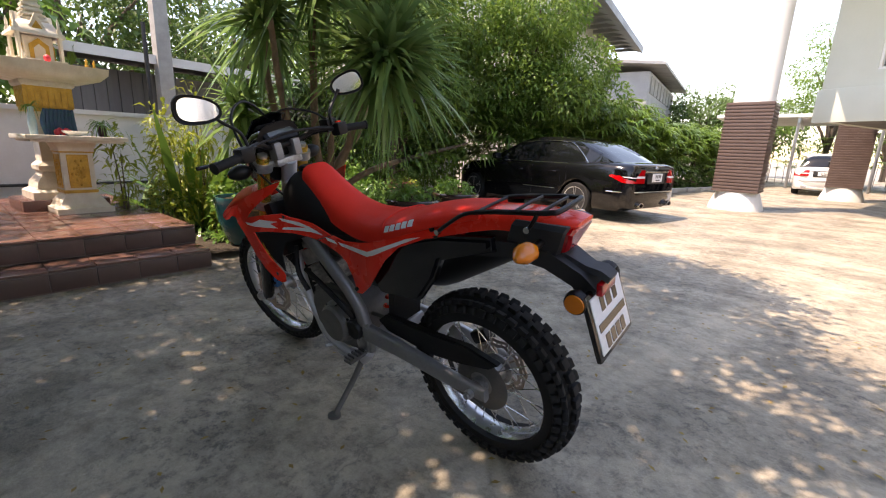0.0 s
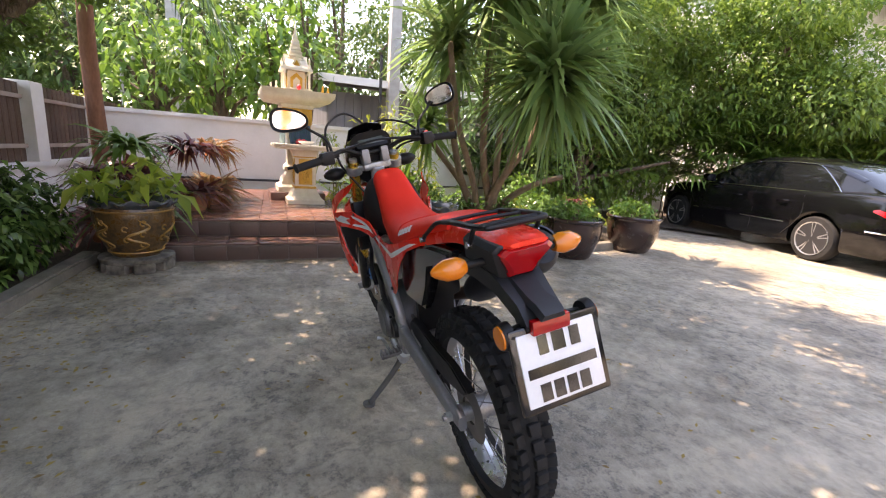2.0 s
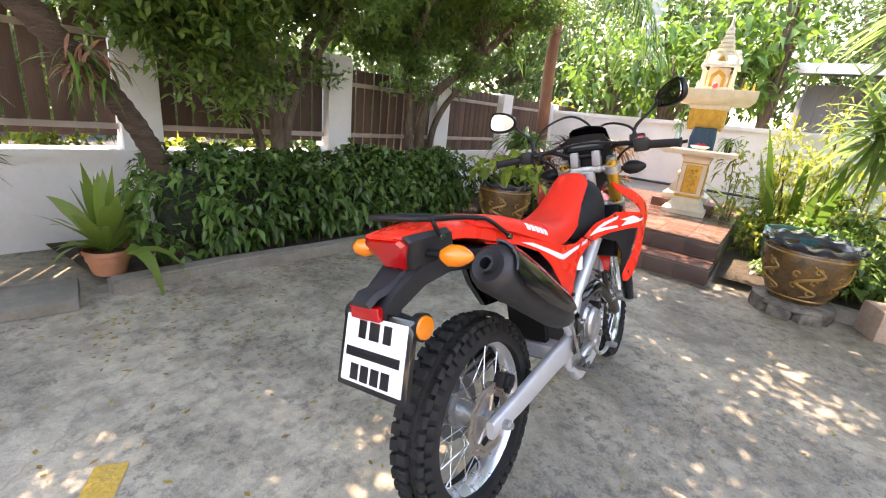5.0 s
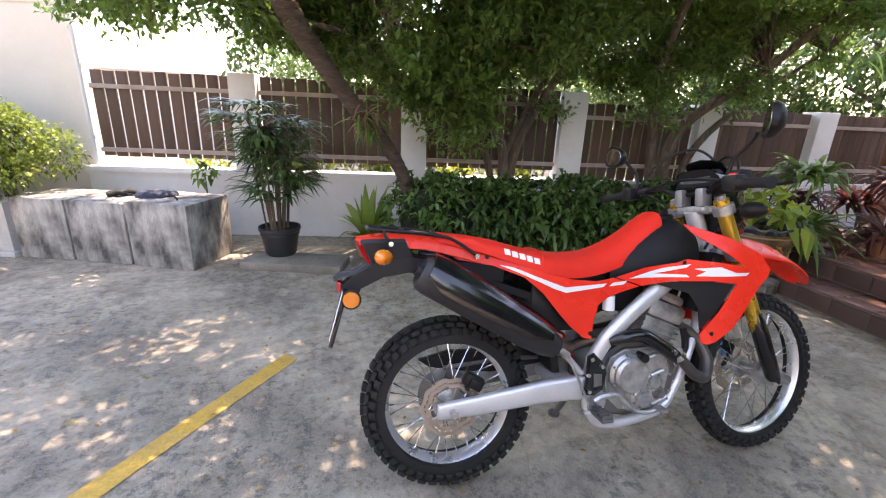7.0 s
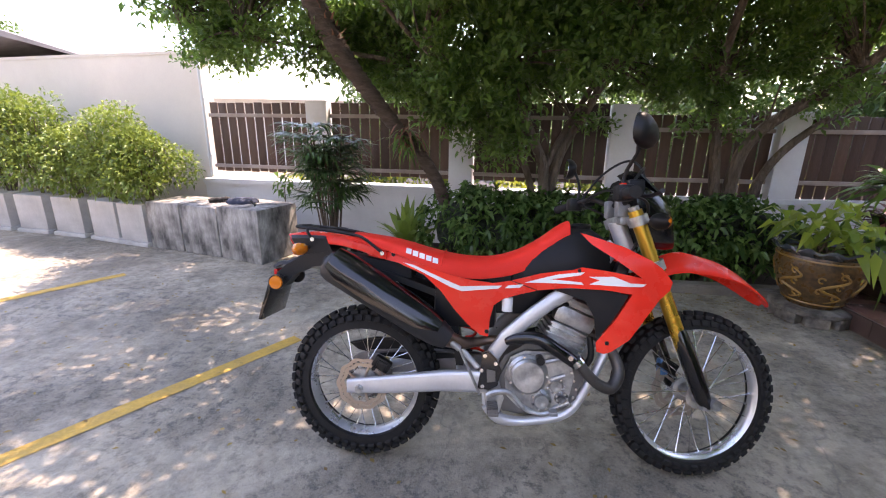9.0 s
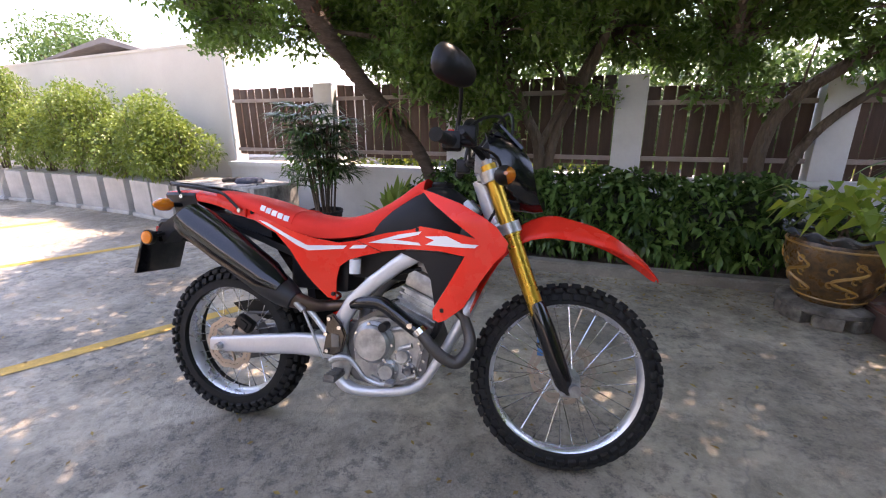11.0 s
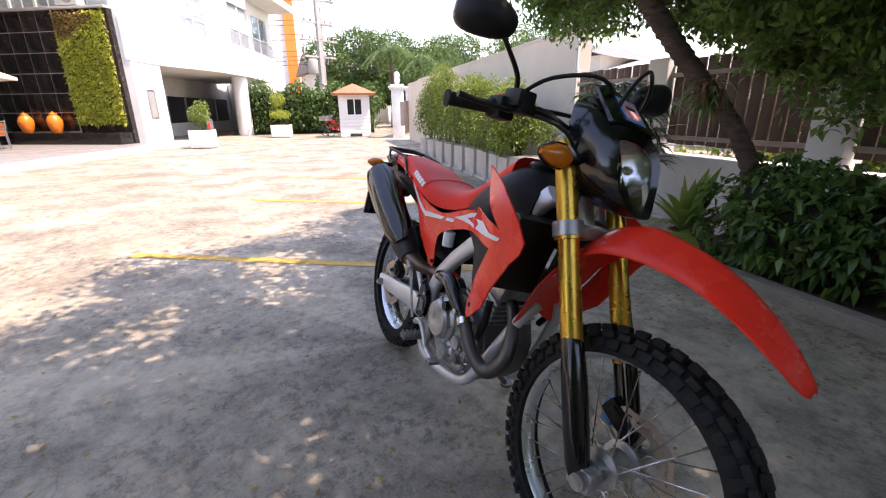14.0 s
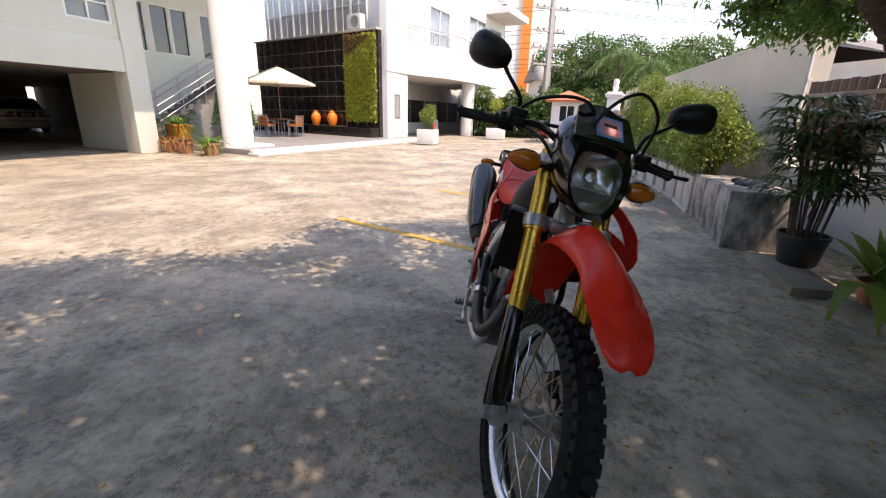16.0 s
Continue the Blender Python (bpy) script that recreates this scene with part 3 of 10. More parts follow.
def wheel(name, x, R, rim_r, width, knob_w, disc_side, disc_r, hub_r):
    """Spoked wheel at x: hub, tyre with knobs, rim, spokes and disc."""
    c = Vector((x, 0, R))
    bm = nb()
    turn = Matrix.Translation(c) @ Matrix.Rotation(radians(90), 4, "X")
    lathe(bm, [(0.0, -0.085), (0.03, -0.085), (0.03, -0.055), (hub_r + 0.018, -0.05), (hub_r + 0.018, -0.042), (hub_r, -0.036), (hub_r - 0.008, 0), (hub_r, 0.036),
               (hub_r + 0.018, 0.042), (hub_r + 0.018, 0.05), (0.03, 0.055), (0.03, 0.085), (0.0, 0.085)], 28, turn)
    hub = bpart(name, bm, "alloy")
    # tyre carcass
    bm = nb()
    h = R - rim_r - 0.012
    prof = []
    for k in range(15):
        a = math.pi * k / 14
        prof.append((rim_r - 0.008 + h * math.sin(a) ** 0.75, -math.cos(a) * width / 2))
    lathe(bm, prof + [prof[0]], 72, turn)
    bpart("tyre", bm, "rubber", hub, "black knobbly dual-sport tyre", 50)
    count = round(2 * math.pi * R / 0.047)
    kinds = []
    for hx, hy, hz in ((0.0155, 0.12 * width, 0.009), (0.0155, 0.135 * width, 0.009), (0.013, 0.013, 0.006)):
        km = mesh_of(box(nb(), -hx, -hy, -0.008, hx, hy, hz, 0.003), "tread_block", 40)
        km.materials.append(M["rubber"])
        kinds.append(km)
    for k in range(count):
        a = 2 * math.pi * k / count
        for row, (yy, tilt) in enumerate(((-0.36, 22), (0, 0), (0.36, -22))):
            aa = a + (0.5 if row == 1 else 0) * 2 * math.pi / count
            part("tread_block", kinds[row % 2], None, hub, at=Matrix.Translation(c) @ Matrix.Rotation(aa, 4, "Y") @ Matrix.Translation((0, yy * width, R - 0.009 - (0.016 if row != 1 else 0))) @ Matrix.Rotation(radians(-tilt), 4, "X"))
        for side in (-1, 1):
            aa = a + 0.5 * 2 * math.pi / count
            part("tread_block", kinds[2], None, hub, at=Matrix.Translation(c) @ Matrix.Rotation(aa, 4, "Y") @ Matrix.Translation((0, side * width * 0.48, R - 0.045)) @ Matrix.Rotation(radians(-side * 62), 4, "X"))
    bm = nb()
    rw = width * 0.34
    lathe(bm, [(rim_r - 0.022, -rw * 0.5), (rim_r - 0.004, -rw), (rim_r + 0.006, -rw), (rim_r + 0.006, -rw + 0.004), (rim_r - 0.012, -rw * 0.45), (rim_r - 0.012, rw * 0.45), (rim_r + 0.006, rw - 0.004),
               (rim_r + 0.006, rw), (rim_r - 0.004, rw), (rim_r - 0.022, rw * 0.5), (rim_r - 0.026, 0), (rim_r - 0.022, -rw * 0.5)], 72, turn)
    bpart("rim", bm, "rim", hub, "silver alloy rim")
    n = 32
    for k in range(n):
        side = 1 if k % 2 else -1
        a0 = 2 * math.pi * k / n
        a1 = a0 + (0.42 if (k // 2) % 2 else -0.42)
        p = c + Vector((math.cos(a1) * (hub_r + 0.014), side * 0.046, math.sin(a1) * (hub_r + 0.014)))
        q = c + Vector((math.cos(a0) * (rim_r - 0.024), side * 0.006, math.sin(a0) * (rim_r - 0.024)))
        bm = nb()
        rod(bm, p, q, 0.0019, n=5, caps=False)
        rod(bm, q, q + (p - q).normalized() * 0.016, 0.0034, n=5, caps=False)
        bpart("spoke", bm, "chrome", hub)
    # petal disc
    bm = nb()
    y = disc_side * 0.066
    ring_o, ring_i = [], []
    steps = 60
    for k in range(steps):
        a = 2 * math.pi * k / steps
        ro = disc_r * (1 + 0.035 * math.cos(10 * a))
        ring_o.append((math.cos(a) * ro, math.sin(a) * ro))
        ri = disc_r * 0.70 * (1 + 0.05 * math.cos(10 * a + 1))
        ring_i.append((math.cos(a) * ri, math.sin(a) * ri))
    def ringed(bm, outer, inner, y0, y1):
        vs = [[bm.verts.new((c.x + px, yy, c.z + pz)) for px, pz in ring] for ring, yy in ((outer, y0), (inner, y0), (inner, y1), (outer, y1))]
        for a in range(4):
            r0, r1 = vs[a], vs[(a + 1) % 4]
            for k in range(len(r0)):
                bm.faces.new((r0[k], r0[(k + 1) % len(r0)], r1[(k + 1) % len(r0)], r1[k]))
        bmesh.ops.recalc_face_normals(bm, faces=bm.faces)
    half = [((ring_o[k][0] + ring_i[k][0]) / 2, (ring_o[k][1] + ring_i[k][1]) / 2) for k in range(steps)]
    def shrink(ring, f):
        return [(px * f, pz * f) for px, pz in ring]
    ringed(bm, ring_o, shrink(half, 1.03), y - 0.002, y + 0.002)
    ringed(bm, shrink(half, 0.97), ring_i, y - 0.002, y + 0.002)
    for k in range(30):
        a = 2 * math.pi * k / 30
        rr = disc_r * 0.85
        m = Matrix.Translation(c + Vector((math.cos(a) * rr, y, math.sin(a) * rr))) @ Matrix.Rotation(-a, 4, "Y")
        box(bm, -0.006, -0.002, -0.0035, 0.006, 0.002, 0.0035, 0, m)
    for k in range(5):
        a = 2 * math.pi * k / 5
        d = Vector((math.cos(a), 0, math.sin(a)))
        rod(bm, c + Vector((0, y, 0)) + d * 0.03, c + Vector((0, y, 0)) + d * disc_r * 0.72, 0.006, n=6)
    bpart("brake_disc", bm, "copper", hub, "copper-tinted petal brake disc", 30)
    return hub


rear = wheel("rear_wheel", 0.0, 0.333, 0.25, 0.118, 0.03, -1, 0.112, 0.045)
wheel("front_wheel", 1.392, 0.348, 0.285, 0.088, 0.024, 1, 0.128, 0.032)


# -- plastics shaped over a side profile --
def panel(outline, fy, side, thick=0.004, cuts=4, bm=None):
    """A moulded panel: an outline in (x, z), bulged sideways by fy(x, z)."""
    bm = bm or nb()
    vs = [bm.verts.new((x, 0, z)) for x, z in outline]
    f = bm.faces.new(vs)
    f.normal_update()
    r = bmesh.ops.triangulate(bm, faces=[f])
    bmesh.ops.subdivide_edges(bm, edges=bm.edges, cuts=cuts, use_grid_fill=True)
    for v in bm.verts:
        v.co.y = side * fy(v.co.x, v.co.z)
    bmesh.ops.remove_doubles(bm, verts=bm.verts, dist=1e-5)
    bmesh.ops.recalc_face_normals(bm, faces=bm.faces)
    if bm.faces and sum(f.normal.y for f in bm.faces) * side < 0:
        bmesh.ops.reverse_faces(bm, faces=bm.faces)
    if thick:
        outer = list(bm.faces)
        rim = [e for e in bm.edges if e.is_boundary]
        twin = {v: bm.verts.new((v.co.x, v.co.y - side * thick, v.co.z)) for v in list(bm.verts)}
        for f in outer:
            bm.faces.new([twin[v] for v in reversed(f.verts)])
        for e in rim:
            a, b = e.verts
            bm.faces.new((a, b, twin[b], twin[a]))
        bmesh.ops.recalc_face_normals(bm, faces=bm.faces)
    return bm


def smooth01(t):
    t = max(0.0, min(1.0, t))
    return t * t * (3 - 2 * t)


def side_y(x, z):
    y = 0.074 + 0.066 * smooth01((x + 0.08) / 0.5)
    y -= 0.03 * max(0, (z - 0.86)) / 0.1 * (1 - smooth01((x - 0.5) / 0.3))
    y += 0.012 * smooth01((0.66 - z) / 0.1)
    return y + shroud_add(x, z)


def shroud_add(x, z):
    return 0.098 * smooth01((x - 0.70) / 0.36) * (1 - 0.45 * smooth01((z - 0.9) / 0.12)) - 0.02 * smooth01((0.7 - z) / 0.14)


SIDE = [(-0.02, 0.925), (0.128, 0.905), (0.241, 0.872), (0.34, 0.838), (0.44, 0.815), (0.538, 0.804), (0.607, 0.816), (0.66, 0.798), (0.712, 0.78), (0.64, 0.762),
        (0.582, 0.742), (0.545, 0.715), (0.532, 0.66), (0.527, 0.585), (0.495, 0.59), (0.44, 0.635), (0.39, 0.69), (0.33, 0.765), (0.26, 0.825), (0.15, 0.868), (0.02, 0.89)]
# an upper wing, a lower wing with the decals, and a narrow leg that they share
SHROUD = [(0.861, 1.015), (0.902, 1.002), (0.987, 0.968), (1.069, 0.922), (1.105, 0.897), (1.145, 0.848), (1.137, 0.817), (1.105, 0.784), (1.052, 0.702), (1.012, 0.626), (0.962, 0.574), (0.942, 0.562), (0.924, 0.568),
          (0.921, 0.601), (0.962, 0.687), (0.994, 0.761), (1.010, 0.797), (0.94, 0.806), (0.833, 0.802), (0.716, 0.783), (0.664, 0.801), (0.612, 0.818), (0.724, 0.85), (0.84, 0.872), (0.87, 0.885), (0.937, 0.878), (1.003, 0.866),
          (1.040, 0.856), (0.983, 0.902), (0.937, 0.941), (0.898, 0.972)]
INNER = [(0.77, 0.79), (0.86, 0.80), (0.941, 0.802), (1.004, 0.793), (0.989, 0.758), (0.958, 0.682), (0.924, 0.614), (0.912, 0.70), (0.885, 0.755)]
STRIPE1 = [(0.17, 0.871), (0.24, 0.842), (0.32, 0.806), (0.37, 0.782), (0.415, 0.767), (0.56, 0.783), (0.575, 0.796), (0.41, 0.787), (0.33, 0.818), (0.22, 0.862)]
STRIPE2 = [(0.585, 0.785), (0.645, 0.790), (0.66, 0.804), (0.60, 0.798)]
LETTER1 = [(0.662, 0.812), (0.788, 0.851), (0.880, 0.868), (0.867, 0.855), (0.799, 0.838), (0.757, 0.830), (0.868, 0.828), (0.878, 0.819)]
LETTER2 = [(0.892, 0.823), (0.92, 0.842), (0.887, 0.851), (0.957, 0.859), (1.001, 0.838), (1.052, 0.837), (1.039, 0.826)]
SHROUD, INNER, LETTER2 = ([(x + 0.035 * smooth01((x - 0.85) / 0.2), z) for x, z in o] for o in (SHROUD, INNER, LETTER2))
for side in (-1, 1):
    cover = bpart("side_cover", panel(SIDE, side_y, side), "red", None, "red side cover with white and grey stripes")
    for o, mat in ((STRIPE1, "white_decal"), (STRIPE2, "white_decal")):
        bpart("stripe", panel(o, lambda x, z: side_y(x, z) + 0.0025, side, 0.0008, 2), mat, cover)
    sh = bpart("radiator_shroud", panel(SHROUD, lambda x, z: side_y(x, z) + 0.006, side, 0.005), "red", None, "red angular radiator shroud")
    for o in (LETTER1, LETTER2):
        bpart("stripe", panel(o, lambda x, z: side_y(x, z) + 0.009, side, 0.0008, 2), "white_decal", sh)
    bpart("shroud_vent", panel(INNER, lambda x, z: side_y(x, z) - 0.004, side, 0.004), "tank", sh, "dark grey inner vent panel")
    for x, z in ((0.52, 0.607), (0.862, 0.872), (0.968, 0.605), (0.128, 0.90)):
        bm = nb()
        rod(bm, (x, side * (side_y(x, z)), z), (x, side * (side_y(x, z) + 0.008), z), 0.008, n=10)
        bpart("bolt", bm, "black", cover)

# seat, tank and tail as lofted bodies
def body(xs, half_w, top, bottom, n=14, power=2.6, y_shift=0.0):
    secs = []
    for x in xs:
        w, t, b = half_w(x), top(x), bottom(x)
        ring = []
        for k in range(n):
            a = math.pi * k / (n - 1)
            cy, sz = math.cos(a), math.sin(a)
            yy = w * math.copysign(abs(cy) ** (2 / power), cy)
            zz = b + (t - b) * abs(sz) ** (2 / power)
            ring.append((x, yy, zz))
        secs.append(ring + [(x, -w * 0.8, b - 0.005), (x, w * 0.8, b - 0.005)])
    return loft(nb(), secs)


def soft_interp(pts):
    """A smooth line through points."""
    xs, ys = np.array([p[0] for p in pts]), np.array([p[1] for p in pts])
    grad = np.gradient(ys, xs)
    def f(x):
        i = int(np.clip(np.searchsorted(xs, x) - 1, 0, len(xs) - 2))
        h = xs[i + 1] - xs[i]
        t = (x - xs[i]) / h
        return float((2 * t ** 3 - 3 * t ** 2 + 1) * ys[i] + (t ** 3 - 2 * t ** 2 + t) * h * grad[i] + (-2 * t ** 3 + 3 * t ** 2) * ys[i + 1] + (t ** 3 - t ** 2) * h * grad[i + 1])
    return f


seat_top = soft_interp([(-0.05, 0.985), (0.05, 0.974), (0.15, 0.957), (0.30, 0.918), (0.45, 0.897), (0.56, 0.903), (0.66, 0.938), (0.74, 0.985), (0.82, 1.045), (0.85, 1.06)])
seat_bot = soft_interp([(-0.05, 0.955), (0.10, 0.918), (0.25, 0.868), (0.42, 0.818), (0.55, 0.822), (0.66, 0.85), (0.75, 0.90), (0.85, 0.985)])
seat_w = soft_interp([(-0.05, 0.080), (0.1, 0.106), (0.25, 0.126), (0.45, 0.122), (0.6, 0.105), (0.75, 0.09), (0.85, 0.075)])
seat = bpart("seat", body(np.linspace(-0.05, 0.845, 34), seat_w, seat_top, seat_bot, 16, 3.2), "seat", None, "red stepped vinyl seat", 60)


def seat_side(x, z):
    """Half width of the seat's surface at a height."""
    f = min(0.98, max(0.0, (z - seat_bot(x)) / (seat_top(x) - seat_bot(x))))
    return seat_w(x) * (1 - (f ** 1.6) ** 2) ** 0.3125 + 0.0022


# five pale blocks where a maker's word stands on the seat sides
for side in (-1, 1):
    for k in range(5):
        x0 = 0.185 + k * 0.0275
        z0 = seat_bot(x0) + 0.36 * (seat_top(x0) - seat_bot(x0))
        bpart("maker_mark", panel([(x0, z0), (x0 + 0.0215, z0 - 0.005), (x0 + 0.0215, z0 + 0.015), (x0, z0 + 0.02)], seat_side, side, 0.001, 1), "white_decal", seat)
bm = nb()
tube(bm, [(0.33, 0.124, 0.862), (0.335, 0.10, 0.903), (0.34, 0.0, 0.916), (0.335, -0.10, 0.903), (0.33, -0.128, 0.862)], 0.0022, 6)
bpart("seam", bm, "seat", seat)
bpart("tank_cover", body(np.linspace(0.62, 1.0, 14), soft_interp([(0.62, 0.09), (0.75, 0.125), (0.88, 0.135), (1.0, 0.10)]), soft_interp([(0.62, 0.90), (0.72, 0.955), (0.80, 1.0), (0.87, 1.03), (0.95, 1.02), (1.0, 0.985)]),
      soft_interp([(0.62, 0.80), (0.8, 0.82), (1.0, 0.86)]), 16, 2.6), "tank", None, "black tank cover", 50)
bm = nb()
lathe(bm, [(0.0, 0.0), (0.042, 0.0), (0.044, 0.014), (0.036, 0.022), (0.0, 0.024)], 20, Matrix.Translation((0.90, 0, 1.025)))
bpart("fuel_cap", bm, "black")
bpart("tail_cowl", body(np.linspace(-0.335, 0.10, 16), soft_interp([(-0.335, 0.048), (-0.30, 0.066), (-0.2, 0.074), (0.0, 0.086), (0.1, 0.096)]), soft_interp([(-0.335, 0.972), (-0.28, 0.98), (-0.1, 0.98), (0.1, 0.952)]),
      soft_interp([(-0.335, 0.965), (-0.28, 0.945), (-0.1, 0.93), (0.1, 0.88)]), 14, 3), "red", None, "red tail cowl", 50)
def tail_ring(x, w0, w1, z0, z1):
    """A shield-shaped ring whose lower edge lies further forward."""
    return [(x - 0.45 * (z - 0.93), y, z) for y, z in ((w0, z1 - 0.012), (w0 - 0.012, z1), (-w0 + 0.012, z1), (-w0, z1 - 0.012), (-(w0 + 3 * w1) / 4, z0 + 0.022), (-w1, z0), (w1, z0), ((w0 + 3 * w1) / 4, z0 + 0.022))]


surround = bpart("tail_surround", loft(nb(), [tail_ring(-0.15, 0.082, 0.06, 0.862, 0.968), tail_ring(-0.27, 0.084, 0.05, 0.862, 0.968), tail_ring(-0.30, 0.080, 0.044, 0.864, 0.966), tail_ring(-0.305, 0.072, 0.036, 0.872, 0.962)]), "worn_black", None, "black plastic surround of the tail light", 30)
bpart("tail_light", loft(nb(), [tail_ring(-0.28, 0.072, 0.034, 0.876, 0.960), tail_ring(-0.314, 0.068, 0.031, 0.879, 0.958), tail_ring(-0.322, 0.058, 0.024, 0.886, 0.952)]), "red_lens", surround, "shield-shaped red tail light", 30)
bm = nb()
loft(bm, [[(0.20, 0.075, 0.86), (0.20, -0.075, 0.86), (0.20, -0.06, 0.80), (0.20, 0.06, 0.80)], [(-0.15, 0.075, 0.90), (-0.15, -0.075, 0.90), (-0.15, -0.06, 0.845), (-0.15, 0.06, 0.845)],
          [(-0.262, 0.062, 0.885), (-0.262, -0.062, 0.885), (-0.24, -0.05, 0.83), (-0.24, 0.05, 0.83)], [(-0.35, 0.05, 0.835), (-0.35, -0.05, 0.835), (-0.32, -0.042, 0.79), (-0.32, 0.042, 0.79)],
          [(-0.39, 0.052, 0.80), (-0.39, -0.052, 0.80), (-0.36, -0.045, 0.74), (-0.36, 0.045, 0.74)]])
tailarm = bpart("rear_mudguard", bm, "worn_black", None, "weathered black rear mudguard and plate holder", 30)
bm = nb()
loft(bm, [[(x, w, z), (x, -w, z), (x - 0.006, -w * 0.8, z + 0.014), (x - 0.006, w * 0.8, z + 0.014)] for x, w, z in ((-0.265, 0.036, 0.872), (-0.345, 0.03, 0.836), (-0.385, 0.034, 0.832), (-0.41, 0.03, 0.815))])
bpart("plate_lamp", bm, "worn_black", tailarm, "", 30)
bm = nb()
box(bm, -0.404, -0.047, 0.782, -0.387, 0.047, 0.816, 0.004)
bpart("reflector", bm, "red_lens", tailarm, "red reflector bar")
PL = Matrix.Translation((-0.405, -0.02, 0.705)) @ Matrix.Rotation(radians(16), 4, "Y")
bm = nb()
box(bm, 0.0, -0.115, -0.095, 0.016, 0.115, 0.095, 0.006, PL)
nplate = bpart("number_plate", bm, "gloss_black", None, "white number plate in a black frame")
bm = nb()
box(bm, -0.003, -0.1, -0.08, 0.004, 0.1, 0.08, 0.003, PL)
bpart("plate_face", bm, "plate_white", nplate, "white plate face with dark bars")
for z0, h, spans in ((0.028, 0.042, ((-0.055, -0.030), (-0.016, 0.016), (0.028, 0.052))), (-0.018, 0.022, ((-0.088, 0.088),)), (-0.072, 0.038, ((-0.062, -0.036), (-0.028, -0.002), (0.006, 0.032), (0.040, 0.066)))):
    for y0, y1 in spans:
        bm = nb()
        box(bm, -0.0048, y0, z0, -0.003, y1, z0 + h, 0, PL)
        bpart("dark_bar", bm, "gloss_black", nplate)
for side in (-1, 1):
    bm = nb()
    rod(bm, (-0.345, side * 0.045 - 0.015, 0.785), (-0.345, side * 0.108 - 0.02, 0.775), 0.008, n=8)
    lathe(bm, [(0, -0.012), (0.03, -0.012), (0.033, 0.0), (0.033, 0.01), (0.0, 0.01)], 20, Matrix.Translation((-0.352, side * 0.107 - 0.02, 0.772)) @ Matrix.Rotation(radians(90), 4, "X"))
    hold = bpart("reflector_bracket", bm, "black", tailarm)
    bm = nb()
    lathe(bm, [(0, 0), (0.028, 0.0), (0.026, 0.006), (0, 0.009)], 20, Matrix.Translation((-0.352, side * 0.117 - 0.02, 0.772)) @ Matrix.Rotation(radians(-90 * side), 4, "X"))
    bpart("side_reflector", bm, "amber", hold, "round amber reflector")


def signal(x, y, z, side, forward, f=1.0):
    bm = nb()
    rod(bm, (x, side * 0.06, z), (x, side * (y - 0.035), z), 0.011, n=10)
    stem = bpart("indicator_stem", bm, "black")
    bm = nb()
    secs = []
    for t, w, h in ((0, 0.022, 0.02), (0.25, 0.036, 0.031), (0.6, 0.034, 0.029), (0.9, 0.016, 0.015), (1.0, 0.006, 0.006)):
        yy = side * (y - 0.045 + t * 0.095 * f)
        secs.append([(x + math.cos(a) * w * f, yy, z + math.sin(a) * h * f) for a in [2 * math.pi * k / 12 for k in range(12)]])
    loft(bm, secs)
    bpart("indicator", bm, "amber", stem, "pointed amber indicator", 40)
    if forward:
        bm = nb()
        secs = []
        for t, w, h in ((-0.02, 0.016, 0.015), (0, 0.024, 0.022), (0.25, 0.038, 0.033), (0.6, 0.036, 0.031), (0.9, 0.018, 0.017), (1.02, 0.007, 0.007)):
            yy = side * (y - 0.045 + t * 0.095)
            secs.append([(x + math.cos(a) * w, yy, z + math.sin(a) * h) for a in [math.pi * (0.42 + 1.16 * k / 10) for k in range(11)]])
        loft(bm, secs, closed=False)
        bpart("indicator_back", bm, "black", stem)


for side in (-1, 1):
    signal(-0.245, 0.165, 0.915, side, False, 0.87)
    signal(1.13, 0.20, 1.055, side, True)
# luggage rack
bm = nb()
RZ = 0.988
tube(bm, [(-0.04, 0.084, RZ - 0.012), (-0.12, 0.085, RZ), (-0.23, 0.084, RZ + 0.01), (-0.275, 0.076, RZ + 0.014), (-0.292, 0.06, RZ + 0.016), (-0.292, -0.06, RZ + 0.016), (-0.275, -0.076, RZ + 0.014), (-0.23, -0.084, RZ + 0.01), (-0.12, -0.085, RZ), (-0.04, -0.084, RZ - 0.012)], 0.0075, 8)
rack = bpart("luggage_rack", bm, "black", None, "thin black tubular luggage rack")
for x, z in ((-0.05, RZ - 0.010), (-0.17, RZ + 0.005), (-0.25, RZ + 0.012)):
    bpart("crossbar", tube(nb(), [(x, 0.084, z), (x, 0.0, z + 0.002), (x, -0.084, z)], 0.005, 8), "black", rack)
for side in (-1, 1):
    bpart("rack_stay", tube(nb(), [(-0.04, side * 0.084, RZ - 0.012), (0.0, side * 0.094, 0.965), (0.06, side * 0.106, 0.925), (0.085, side * 0.110, 0.905)], 0.006, 8), "black", rack)
    bpart("rack_stay", tube(nb(), [(-0.24, side * 0.084, RZ + 0.011), (-0.235, side * 0.09, 0.98), (-0.215, side * 0.09, 0.95)], 0.006, 8), "black", rack)
    for x, z in ((0.085, 0.905), (-0.215, 0.952)):
        bpart("rack_bolt", rod(nb(), (x, side * 0.104, z), (x, side * 0.118, z), 0.009, n=10) if x > 0 else rod(nb(), (x, side * 0.086, z), (x, side * 0.098, z), 0.009, n=10), "chrome", rack)

